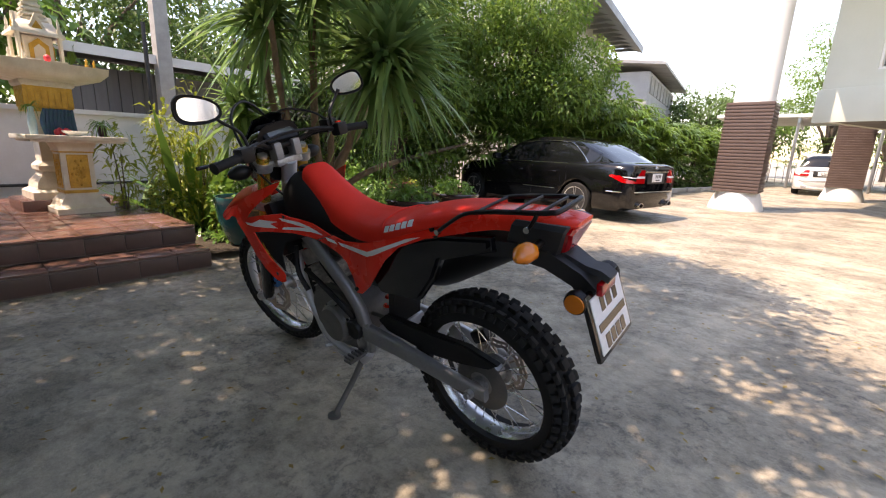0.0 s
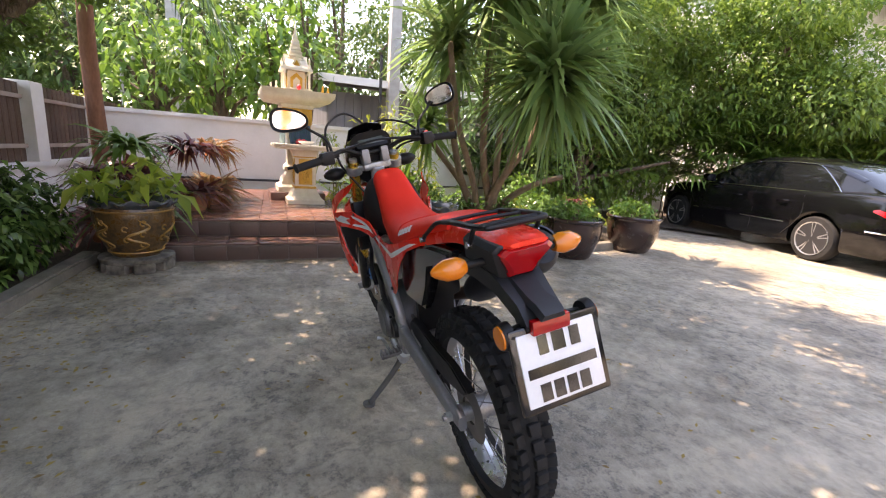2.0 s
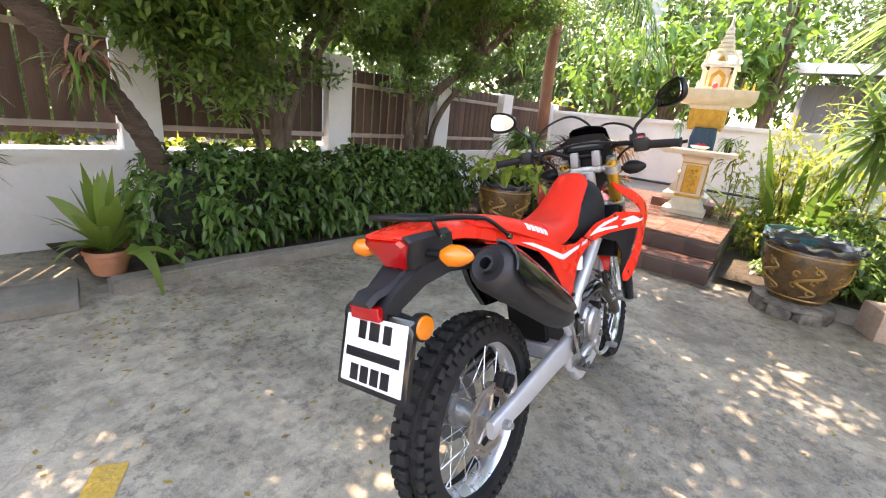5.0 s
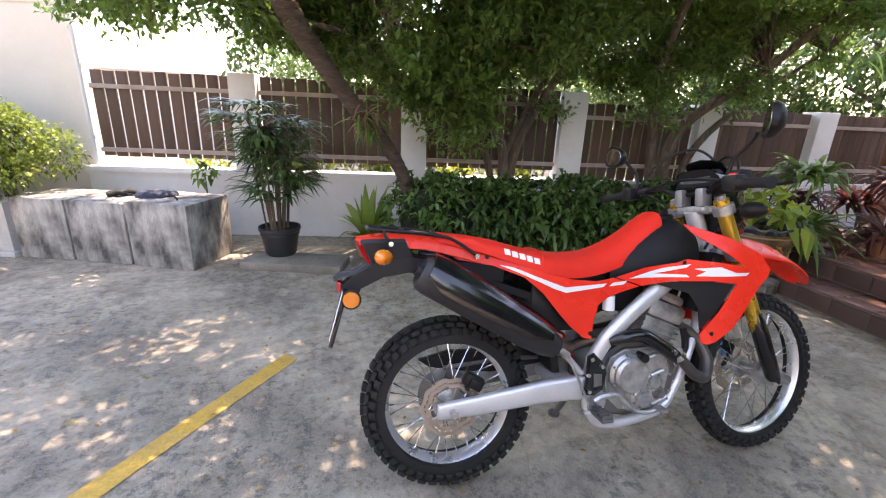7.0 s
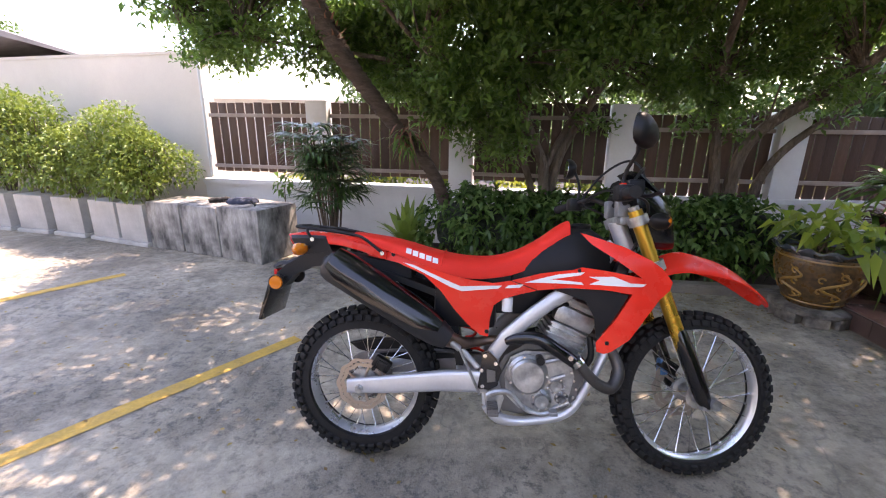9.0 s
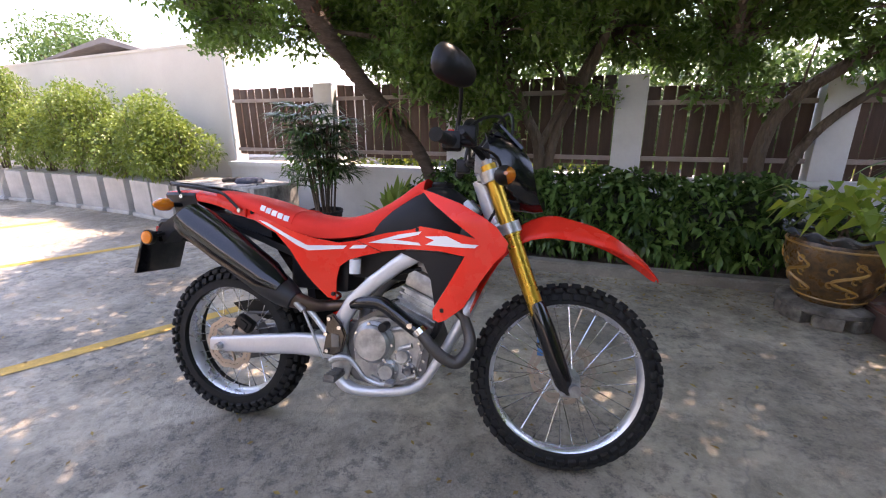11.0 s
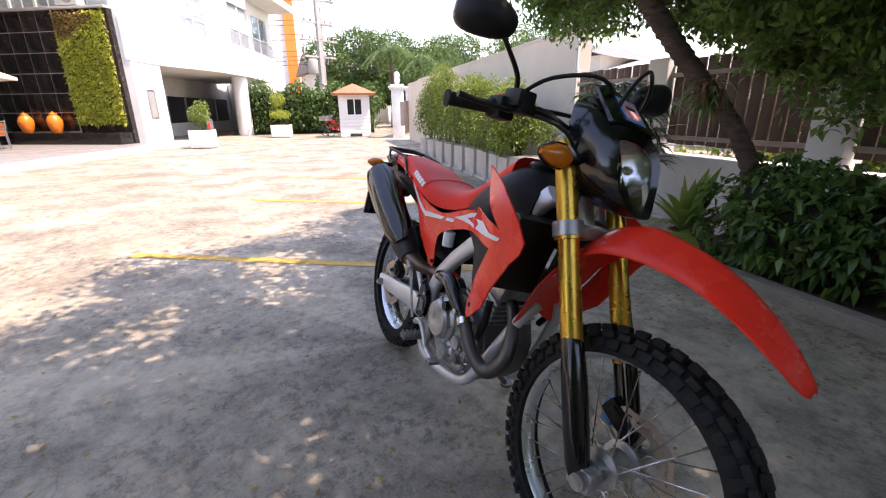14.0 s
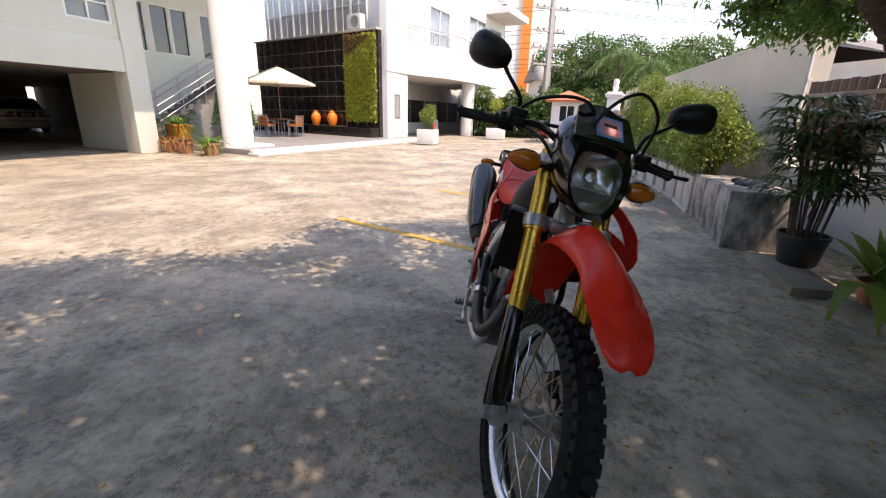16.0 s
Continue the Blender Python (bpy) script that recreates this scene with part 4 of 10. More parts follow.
# -- chassis --
for side in (-1, 1):
    bm = nb()
    secs = []
    for x, y, z, w, h in ((1.03, 0.045, 0.965, 0.02, 0.032), (0.96, 0.085, 0.89, 0.02, 0.034), (0.86, 0.115, 0.795, 0.020, 0.034), (0.77, 0.122, 0.735, 0.02, 0.029), (0.68, 0.124, 0.662, 0.02, 0.029), (0.60, 0.122, 0.585, 0.02, 0.029), (0.55, 0.118, 0.505, 0.02, 0.029), (0.535, 0.112, 0.40, 0.02, 0.032), (0.54, 0.11, 0.30, 0.018, 0.028)):
        i = len(secs)
        secs.append((x, y, z, w, h))
    rings = []
    for i, (x, y, z, w, h) in enumerate(secs):
        a, b = secs[max(0, i - 1)], secs[min(len(secs) - 1, i + 1)]
        d = Vector((b[0] - a[0], 0, b[2] - a[2])).normalized()
        nrm = Vector((-d.z, 0, d.x))
        ring = []
        for k in range(10):
            aa = 2 * math.pi * k / 10
            cy, sz = math.cos(aa), math.sin(aa)
            yy = side * y + w * math.copysign(abs(cy) ** 0.6, cy)
            off = nrm * h * math.copysign(abs(sz) ** 0.6, sz)
            ring.append((x + off.x, yy, z + off.z))
        rings.append(ring)
    loft(bm, rings)
    # left spar darker than the right: the shade on that side is painted in
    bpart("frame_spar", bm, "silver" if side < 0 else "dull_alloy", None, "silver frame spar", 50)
    bm = nb()
    rings = []
    for x, y, z, w, h in ((0.53, 0.115, 0.395, 0.022, 0.048), (0.35, 0.118, 0.388, 0.018, 0.043), (0.10, 0.112, 0.355, 0.016, 0.036), (-0.055, 0.105, 0.338, 0.014, 0.028)):
        h *= 1.0 if side < 0 else 0.85
        rings.append([(x, side * y + w * math.copysign(abs(math.cos(a)) ** 0.5, math.cos(a)), z + h * math.copysign(abs(math.sin(a)) ** 0.5, math.sin(a))) for a in [2 * math.pi * k / 14 for k in range(14)]])
    loft(bm, rings)
    # left arm takes the same darker alloy to stand for shade
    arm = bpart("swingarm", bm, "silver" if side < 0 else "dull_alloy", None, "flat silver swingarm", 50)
    bm = nb()
    rod(bm, (0.0, side * 0.118, 0.338), (0.0, side * 0.14, 0.338), 0.017, n=6)
    rod(bm, (0.0, side * 0.13, 0.338), (0.0, side * 0.15, 0.338), 0.010, n=10)
    bpart("axle_nut", bm, "alloy", arm)
bm = nb()
box(bm, 0.40, -0.10, 0.37, 0.48, 0.10, 0.43, 0.015)
bpart("swingarm_bridge", bm, "silver")
bm = nb()
box(bm, 0.33, -0.06, 0.66, 0.80, 0.06, 0.86, 0.03)
box(bm, 0.30, -0.085, 0.60, 0.56, 0.085, 0.80, 0.03)
bpart("airbox", bm, "black", None, "black airbox under the seat")
bm = nb()
loft(bm, [[(0.40, y, 0.44), (0.37, y, 0.62), (0.30, y, 0.73), (0.10, y, 0.80), (-0.10, y, 0.86), (-0.10, y, 0.87), (0.12, y, 0.82), (0.33, y, 0.75), (0.40, y, 0.64), (0.43, y, 0.44)] for y in (-0.075, 0.075)])
bpart("inner_mudguard", bm, "black", None, "black inner rear mudguard")
# left side box behind the side cover
bm = nb()
slab(bm, [(0.42, 0.60), (0.46, 0.66), (0.40, 0.80), (0.10, 0.885), (-0.10, 0.91), (-0.10, 0.87), (0.10, 0.80), (0.14, 0.72), (0.22, 0.62)], 0.06, 0.105, bevel=0.012)
bpart("tool_box", bm, "gloss_black")
# shock
bm = nb()
tube(bm, [(0.50 - 0.004 * k + 0.028 * math.cos(k * 1.05), 0.028 * math.sin(k * 1.05), 0.47 + 0.008 * k) for k in range(30)], 0.006, 6, 2)
bpart("shock_spring", bm, "red")

# -- engine --
bm = nb()
case = [(0.55, 0.31), (0.60, 0.265), (0.70, 0.25), (0.84, 0.262), (0.91, 0.33), (0.925, 0.43), (0.895, 0.505), (0.80, 0.55), (0.68, 0.55), (0.60, 0.50), (0.56, 0.42)]
slab(bm, case, -0.115, 0.115, bevel=0.02)
engine = bpart("engine", bm, "dark_alloy", None, "grey alloy single-cylinder engine", 40)
CY = Matrix.Translation((0.862, 0, 0.625)) @ Matrix.Rotation(radians(22), 4, "Y")
bm = nb()
box(bm, -0.075, -0.085, -0.11, 0.075, 0.085, 0.0, 0.012, CY)
cyl = bpart("cylinder", bm, "alloy", None, "finned alloy cylinder")
for k in range(5):
    bpart("fin", box(nb(), -0.086, -0.095, -0.10 + k * 0.022, 0.086, 0.095, -0.092 + k * 0.022, 0.002, CY), "alloy", cyl)
bm = nb()
box(bm, -0.085, -0.098, 0.002, 0.085, 0.098, 0.075, 0.02, CY)
box(bm, -0.07, -0.085, 0.075, 0.07, 0.085, 0.115, 0.02, CY)
bpart("cylinder_head", bm, "alloy", engine)
for x, y, z, r, d, mat in ((0.690, -0.118, 0.437, 0.070, 0.05, "alloy"), (0.748, -0.118, 0.334, 0.031, 0.04, "alloy"), (0.805, -0.112, 0.395, 0.026, 0.03, "alloy"), (0.83, -0.112, 0.345, 0.017, 0.035, "dark_alloy"), (0.70, 0.115, 0.40, 0.085, 0.055, "dark_alloy"), (0.585, 0.11, 0.40, 0.045, 0.04, "black")):
    bm = nb()
    s = -1 if y < 0 else 1
    lathe(bm, [(0, 0), (r + 0.012, 0), (r + 0.012, d * 0.35), (r, d * 0.55), (r, d * 0.8), (r * 0.88, d), (r * 0.3, d), (0, d * 0.9)], 28, Matrix.Translation((x, y, z)) @ Matrix.Rotation(radians(90 if s < 0 else -90), 4, "X"))
    cov = bpart("engine_cover", bm, mat, engine, "", 35)
    for k in range(7):
        a = 2 * math.pi * k / 7
        bm = nb()
        rod(bm, (x + math.cos(a) * (r + 0.004), y + s * d * 0.3, z + math.sin(a) * (r + 0.004)), (x + math.cos(a) * (r + 0.004), y + s * d * 0.62, z + math.sin(a) * (r + 0.004)), 0.006, n=6)
        bpart("cover_bolt", bm, "chrome", cov)
bm = nb()
slab(bm, [(0.61, 0.34), (0.66, 0.29), (0.74, 0.275), (0.81, 0.285), (0.86, 0.34), (0.88, 0.43), (0.86, 0.50), (0.79, 0.53), (0.68, 0.53), (0.62, 0.50), (0.60, 0.42)], -0.125, -0.105, bevel=0.008)
bpart("clutch_case", bm, "alloy", engine)
pg = bpart("pivot_guard", slab(nb(), [(0.505, 0.525), (0.53, 0.535), (0.565, 0.50), (0.585, 0.455), (0.57, 0.39), (0.535, 0.372), (0.49, 0.375), (0.50, 0.44)], -0.158, -0.140, bevel=0.006), "gloss_black", None, "black plastic pivot guard plate")
bpart("guard_inset", slab(nb(), [(0.525, 0.46), (0.56, 0.455), (0.562, 0.41), (0.528, 0.405)], -0.161, -0.157, bevel=0.002), "dark_alloy", pg)
for x, z in ((0.517, 0.515), (0.505, 0.455), (0.51, 0.39), (0.56, 0.485)):
    bpart("guard_bolt", rod(nb(), (x, -0.158, z), (x, -0.165, z), 0.008, n=8), "chrome", pg)
# small castings, bosses and ribs on the crankcase
for x0, z0, x1, z1, r in ((0.79, 0.42, 0.84, 0.44, 0.010), (0.785, 0.37, 0.84, 0.385, 0.008), (0.80, 0.30, 0.86, 0.33, 0.009), (0.76, 0.49, 0.83, 0.51, 0.011), (0.68, 0.30, 0.72, 0.285, 0.009)):
    bpart("case_rib", rod(nb(), (x0, -0.126, z0), (x1, -0.130, z1), r, n=8), "alloy", engine)
bpart("oil_filler", rod(nb(), (0.735, -0.12, 0.505), (0.735, -0.168, 0.505), 0.017, n=12), "black", engine, "black oil filler cap")
for k in range(6):
    z = 0.32 + 0.033 * k
    bpart("case_bolt", rod(nb(), (0.885 - 0.01 * abs(k - 2), -0.125, z), (0.885 - 0.01 * abs(k - 2), -0.133, z), 0.006, n=6), "chrome", engine)
# black crash-bar cover beside the cylinder, hoses and wires
bm = nb()
tube(bm, [(0.60, -0.135, 0.57), (0.645, -0.15, 0.588), (0.715, -0.155, 0.594), (0.76, -0.158, 0.575), (0.83, -0.16, 0.53), (0.875, -0.162, 0.50)], [0.016, 0.022, 0.026, 0.027, 0.026, 0.024], 12)
bpart("side_guard", bm, "gloss_black", engine)
for pts, r in (([(0.62, -0.09, 0.60), (0.68, -0.12, 0.66), (0.76, -0.10, 0.70), (0.85, -0.08, 0.72)], 0.009), ([(0.93, -0.12, 0.60), (0.935, -0.13, 0.52), (0.90, -0.12, 0.46)], 0.013),
               ([(0.57, 0.11, 0.56), (0.66, 0.13, 0.60), (0.78, 0.11, 0.66)], 0.010), ([(0.60, 0.12, 0.44), (0.64, 0.15, 0.52), (0.78, 0.13, 0.56), (0.90, 0.12, 0.60)], 0.012), ([(0.96, 0.11, 0.70), (0.95, 0.13, 0.58), (0.90, 0.13, 0.50)], 0.012)):
    bm = nb()
    tube(bm, pts, r, 8)
    bpart("hose", bm, "black", engine)
bm = nb()
rod(bm, (0.60, -0.12, 0.69), (0.60, -0.12, 0.745), 0.022, n=14)
bpart("brake_fluid_cup", bm, "white_decal", None, "small translucent brake fluid cup")
# radiators
for side in (-1, 1):
    bm = nb()
    box(bm, -0.022, -0.07, -0.12, 0.022, 0.07, 0.12, 0.008, Matrix.Translation((1.015, side * 0.095, 0.78)) @ Matrix.Rotation(radians(18), 4, "Y") @ Matrix.Rotation(radians(side * 14), 4, "Z"))
    bpart("radiator", bm, "black")
for side in (-1, 1):
    bpart("frame_cradle", tube(nb(), [(1.06, side * 0.04, 0.64), (1.03, side * 0.07, 0.58), (0.965, side * 0.095, 0.445), (0.905, side * 0.105, 0.335), (0.865, side * 0.11, 0.285), (0.80, side * 0.115, 0.255), (0.66, side * 0.12, 0.235), (0.575, side * 0.125, 0.25), (0.53, side * 0.125, 0.30)], [0.017, 0.018, 0.018, 0.018, 0.019, 0.019, 0.019, 0.024, 0.022], 14), "silver", None, "silver frame cradle tube", 60)
header = bpart("exhaust_header", tube(nb(), [(0.95, -0.05, 0.60), (1.01, -0.075, 0.56), (1.045, -0.10, 0.50), (1.05, -0.12, 0.45), (1.015, -0.145, 0.405), (0.965, -0.158, 0.42), (0.92, -0.165, 0.46), (0.875, -0.163, 0.51)], [0.019, 0.020, 0.022, 0.024, 0.024, 0.022, 0.021, 0.021], 16, 6), "header", None, "heat-darkened looping exhaust header", 60)
bpart("pipe_clamp", tube(nb(), [(0.885, -0.164, 0.50), (0.87, -0.162, 0.515)], 0.029, 16), "chrome", header)
bpart("shield_bolt", rod(nb(), (0.845, -0.18, 0.53), (0.845, -0.192, 0.53), 0.010, n=10), "chrome", header)
bpart("link_pipe", tube(nb(), [(0.62, -0.105, 0.565), (0.55, -0.07, 0.555), (0.47, -0.085, 0.545), (0.42, -0.125, 0.552), (0.36, -0.155, 0.578)], [0.018, 0.019, 0.021, 0.027, 0.036], 14, 5), "rust_pipe", None, "heat-stained link pipe", 60)
# bright subframe tube and brake rod behind the pivot
bpart("subframe_tube", tube(nb(), [(0.30, -0.12, 0.64), (0.37, -0.128, 0.575), (0.44, -0.132, 0.51), (0.49, -0.132, 0.455)], 0.0115, 10), "silver", None, "silver subframe tube", 60)
bm = nb()
rod(bm, (0.345, -0.168, 0.595), (0.415, -0.17, 0.54), 0.013, n=12)
rod(bm, (0.415, -0.17, 0.54), (0.50, -0.168, 0.36), 0.0055, n=8)
bpart("brake_cylinder", bm, "alloy", None, "small alloy rear brake cylinder with its rod")
bm = nb()
MA, MB = Vector((0.37, -0.158, 0.572)), Vector((-0.125, -0.165, 0.868))
prof = [(0.0, 0.0), (0.040, 0.0), (0.055, 0.05), (0.062, 0.12), (0.066, 0.5), (0.066, 0.54), (0.060, 0.566), (0.046, 0.578), (0.040, 0.574), (0.022, 0.570), (0.022, 0.592), (0.016, 0.592), (0.016, 0.55), (0.0, 0.55)]
lathe(bm, prof, 32, frame_at(MA, MB - MA))
muffler = bpart("silencer", bm, "worn_black", None, "fat satin black silencer", 40)
bm = nb()
fr = frame_at(MA, MB - MA)
def shield_ring(t, r0, a0, a1, n=9):
    return [fr @ Vector((math.cos(a) * r0, math.sin(a) * r0, t)) for a in np.linspace(a0, a1, n)]
upv = (fr.inverted().to_3x3() @ Vector((0.3, -0.75, 0.75))).normalized()
mid_a = math.atan2(upv.y, upv.x)
secs = [shield_ring(t, r, mid_a - s, mid_a + s) + shield_ring(t, r - 0.006, mid_a + s, mid_a - s) for t, r, s in ((0.06, 0.068, 0.5), (0.14, 0.078, 0.95), (0.34, 0.085, 1.15), (0.50, 0.084, 1.1), (0.56, 0.078, 0.8))]
loft(bm, secs)
bpart("heat_shield", bm, "gloss_black", muffler, "glossy black heat shield", 40)
# foot controls
for side in (-1, 1):
    bm = nb()
    slab(bm, [(0.50, 0.44), (0.56, 0.46), (0.60, 0.33), (0.58, 0.26), (0.53, 0.28)], side * 0.125 - 0.008, side * 0.125 + 0.008, bevel=0.004)
    bracket = bpart("foot_bracket", bm, "alloy")
    bm = nb()
    box(bm, 0.53, side * 0.135, 0.295, 0.575, side * 0.225, 0.31, 0.003)
    for k in range(5):
        yy = side * (0.145 + k * 0.018)
        box(bm, 0.532, yy - 0.003, 0.31, 0.573, yy + 0.003, 0.322)
    bpart("footpeg", bm, "dark_alloy", bracket, "serrated steel footpeg", 30)
    bm = nb()
    if side < 0:
        tube(bm, [(0.53, -0.165, 0.355), (0.56, -0.17, 0.372), (0.61, -0.178, 0.378), (0.645, -0.18, 0.35), (0.68, -0.182, 0.315), (0.74, -0.185, 0.30), (0.79, -0.19, 0.315)], [0.012, 0.013, 0.011, 0.009, 0.008, 0.008, 0.009], 8)
        box(bm, 0.77, -0.225, 0.31, 0.80, -0.18, 0.325, 0.004)
    else:
        tube(bm, [(0.58, 0.14, 0.29), (0.65, 0.165, 0.265), (0.72, 0.175, 0.29), (0.735, 0.20, 0.30)], 0.008, 8)
    bpart("foot_lever", bm, "alloy", bracket)
bm = nb()
tube(bm, [(0.57, 0.10, 0.30), (0.585, 0.18, 0.19), (0.60, 0.30, 0.068)], [0.014, 0.013, 0.012], 10)
bmesh.ops.create_cone(bm, cap_ends=True, segments=14, radius1=0.028, radius2=0.028, depth=0.01, matrix=Matrix.Translation((0.60, 0.307, 0.064)) @ Matrix.Rotation(radians(11.5), 4, "X"))
bpart("side_stand", bm, "dark_alloy", None, "grey side stand, down", 40)
# chain side
bm = nb()
lathe(bm, [(0.045, 0.05), (0.098, 0.052), (0.105, 0.055), (0.098, 0.058), (0.045, 0.06), (0.045, 0.05)], 44, Matrix.Translation((0, 0, 0.333)) @ Matrix.Rotation(radians(-90), 4, "X"), 0.02, 44)
bpart("sprocket", bm, "dark_alloy", rear, "dark rear sprocket", 30)
bm = nb()
tube(bm, [(0.0, 0.058, 0.437), (0.25, 0.058, 0.455), (0.55, 0.06, 0.45)], 0.009, 6)
tube(bm, [(0.0, 0.058, 0.229), (0.25, 0.058, 0.29), (0.55, 0.06, 0.34)], 0.009, 6)
bpart("chain", bm, "dark_alloy")
bm = nb()
slab(bm, [(-0.10, 0.47), (0.02, 0.50), (0.20, 0.495), (0.42, 0.50), (0.47, 0.46), (0.42, 0.425), (0.20, 0.40), (0.06, 0.415), (-0.06, 0.44)], 0.068, 0.098, bevel=0.005)
bpart("chain_guard", bm, "black")
for c0, s in (((0.085, -0.075, 0.43), -1), ((1.335, 0.075, 0.44), 1)):
    bm = nb()
    box(bm, -0.04, -0.02, -0.026, 0.04, 0.02, 0.026, 0.012, Matrix.Translation(c0) @ Matrix.Rotation(radians(30), 4, "Y"))
    box(bm, -0.02, -0.028, -0.018, 0.024, 0.0, 0.018, 0.008, Matrix.Translation(c0) @ Matrix.Rotation(radians(30), 4, "Y"))
    rod(bm, Vector(c0) + Vector((-0.03, s * 0.02, -0.012)), Vector(c0) + Vector((-0.03, s * 0.036, -0.012)), 0.009, n=8)
    bpart("brake_caliper", bm, "black", None, "dark brake caliper")

# -- front end --
def fork_x(z):
    return 1.372 - 0.40 * (z - 0.345)


for side in (-1, 1):
    y = side * 0.108
    bm = nb()
    rod(bm, (fork_x(0.56), y, 0.56), (fork_x(1.10), y, 1.10), 0.0275, n=20)
    rod(bm, (fork_x(0.86), y, 0.86), (fork_x(0.895), y, 0.895), 0.036, n=20)
    bpart("fork_tube", bm, "gold", None, "gold upper fork tube", 40)
    bm = nb()
    rod(bm, (fork_x(1.095), y, 1.095), (fork_x(1.115), y, 1.115), 0.020, n=12)
    bpart("fork_cap", bm, "alloy")
    bm = nb()
    rings = []
    for z, w, d in ((0.655, 0.012, 0.012), (0.63, 0.030, 0.026), (0.55, 0.036, 0.030), (0.42, 0.036, 0.030), (0.35, 0.032, 0.028), (0.325, 0.02, 0.02)):
        cx = fork_x(z) + 0.006
        rings.append([(cx + math.cos(a) * w, y + side * 0.004 + math.sin(a) * d, z) for a in [2 * math.pi * k / 14 for k in range(14)]])
    loft(bm, rings)
    bpart("fork_guard", bm, "gloss_black", None, "glossy black lower fork guard", 50)
    bm = nb()
    box(bm, 1.36, y - 0.024, 0.315, 1.428, y + 0.024, 0.372, 0.014)
    rod(bm, (1.405, y - side * 0.02, 0.348), (1.405, y + side * 0.045, 0.348), 0.02, n=14)
    bpart("axle_clamp", bm, "alloy")
for z, h in ((0.885, 0.035), (1.062, 0.035)):
    bm = nb()
    x = fork_x(z)
    box(bm, x - 0.055, -0.07, z - h / 2, x + 0.03, 0.07, z + h / 2, 0.012)
    for s in (-1, 1):
        rod(bm, (fork_x(z - h / 2), s * 0.108, z - h / 2), (fork_x(z + h / 2), s * 0.108, z + h / 2), 0.04, n=18)
        box(bm, x - 0.03, min(s * 0.06, s * 0.10), z - h / 2 + 0.004, x + 0.02, max(s * 0.06, s * 0.10), z + h / 2 - 0.004, 0.006)
    bpart("triple_clamp", bm, "alloy", None, "bright alloy fork yoke", 35)
bm = nb()
rod(bm, (fork_x(0.86) - 0.04, 0, 0.86), (fork_x(1.06) - 0.04, 0, 1.06), 0.035, n=16)
bpart("steering_head", bm, "silver")
# front mudguard
bm = nb()
fz = soft_interp([(1.035, 0.60), (1.08, 0.71), (1.12, 0.79), (1.20, 0.885), (1.28, 0.925), (1.40, 0.915), (1.54, 0.86), (1.64, 0.785), (1.69, 0.735)])
fw = soft_interp([(1.035, 0.082), (1.10, 0.094), (1.15, 0.086), (1.20, 0.078), (1.30, 0.076), (1.38, 0.066), (1.45, 0.070), (1.52, 0.082), (1.60, 0.080), (1.65, 0.068), (1.675, 0.052), (1.688, 0.034), (1.692, 0.016)])
fd = soft_interp([(1.035, 0.025), (1.2, 0.05), (1.30, 0.065), (1.42, 0.055), (1.56, 0.034), (1.69, 0.01)])
secs = []
for x in [*np.linspace(1.035, 1.64, 28), 1.655, 1.667, 1.677, 1.684, 1.689, 1.692]:
    z, w, d = fz(x), fw(x), fd(x)
    top = [(x, w * t, z - d * abs(t) ** 2.4 + 0.012 * min(1, (w / 0.07) ** 2) * max(0, 1 - (t / 0.5) ** 2)) for t in np.linspace(-1, 1, 13)]
    under = [(x, w * t * 0.97, z - 0.006 - d * abs(t) ** 2.4 + 0.012 * min(1, (w / 0.07) ** 2) * max(0, 1 - (t / 0.5) ** 2)) for t in np.linspace(1, -1, 13)]
    secs.append(top + under)
loft(bm, secs)
bpart("front_mudguard", bm, "red", None, "long red front mudguard", 60)
# handlebar
bm = nb()
tube(bm, [(0.925, 0.40, 1.135), (0.95, 0.28, 1.145), (1.0, 0.16, 1.165), (1.045, 0.08, 1.135), (1.05, 0, 1.13), (1.045, -0.08, 1.135), (1.0, -0.16, 1.165), (0.95, -0.28, 1.145), (0.925, -0.40, 1.135)], 0.0115, 10)
bar = bpart("handlebar", bm, "black", None, "black handlebar with rubber grips", 60)
bm = nb()
tube(bm, [(0.985, 0.19, 1.165), (0.99, 0, 1.185), (0.985, -0.19, 1.165)], 0.006, 8)
bpart("crossbar", bm, "black", bar)
for s in (-1, 1):
    bm = nb()
    box(bm, 1.02, s * 0.05 - 0.02, 1.075, 1.075, s * 0.05 + 0.02, 1.15, 0.01)
    bpart("bar_clamp", bm, "dull_alloy", bar)
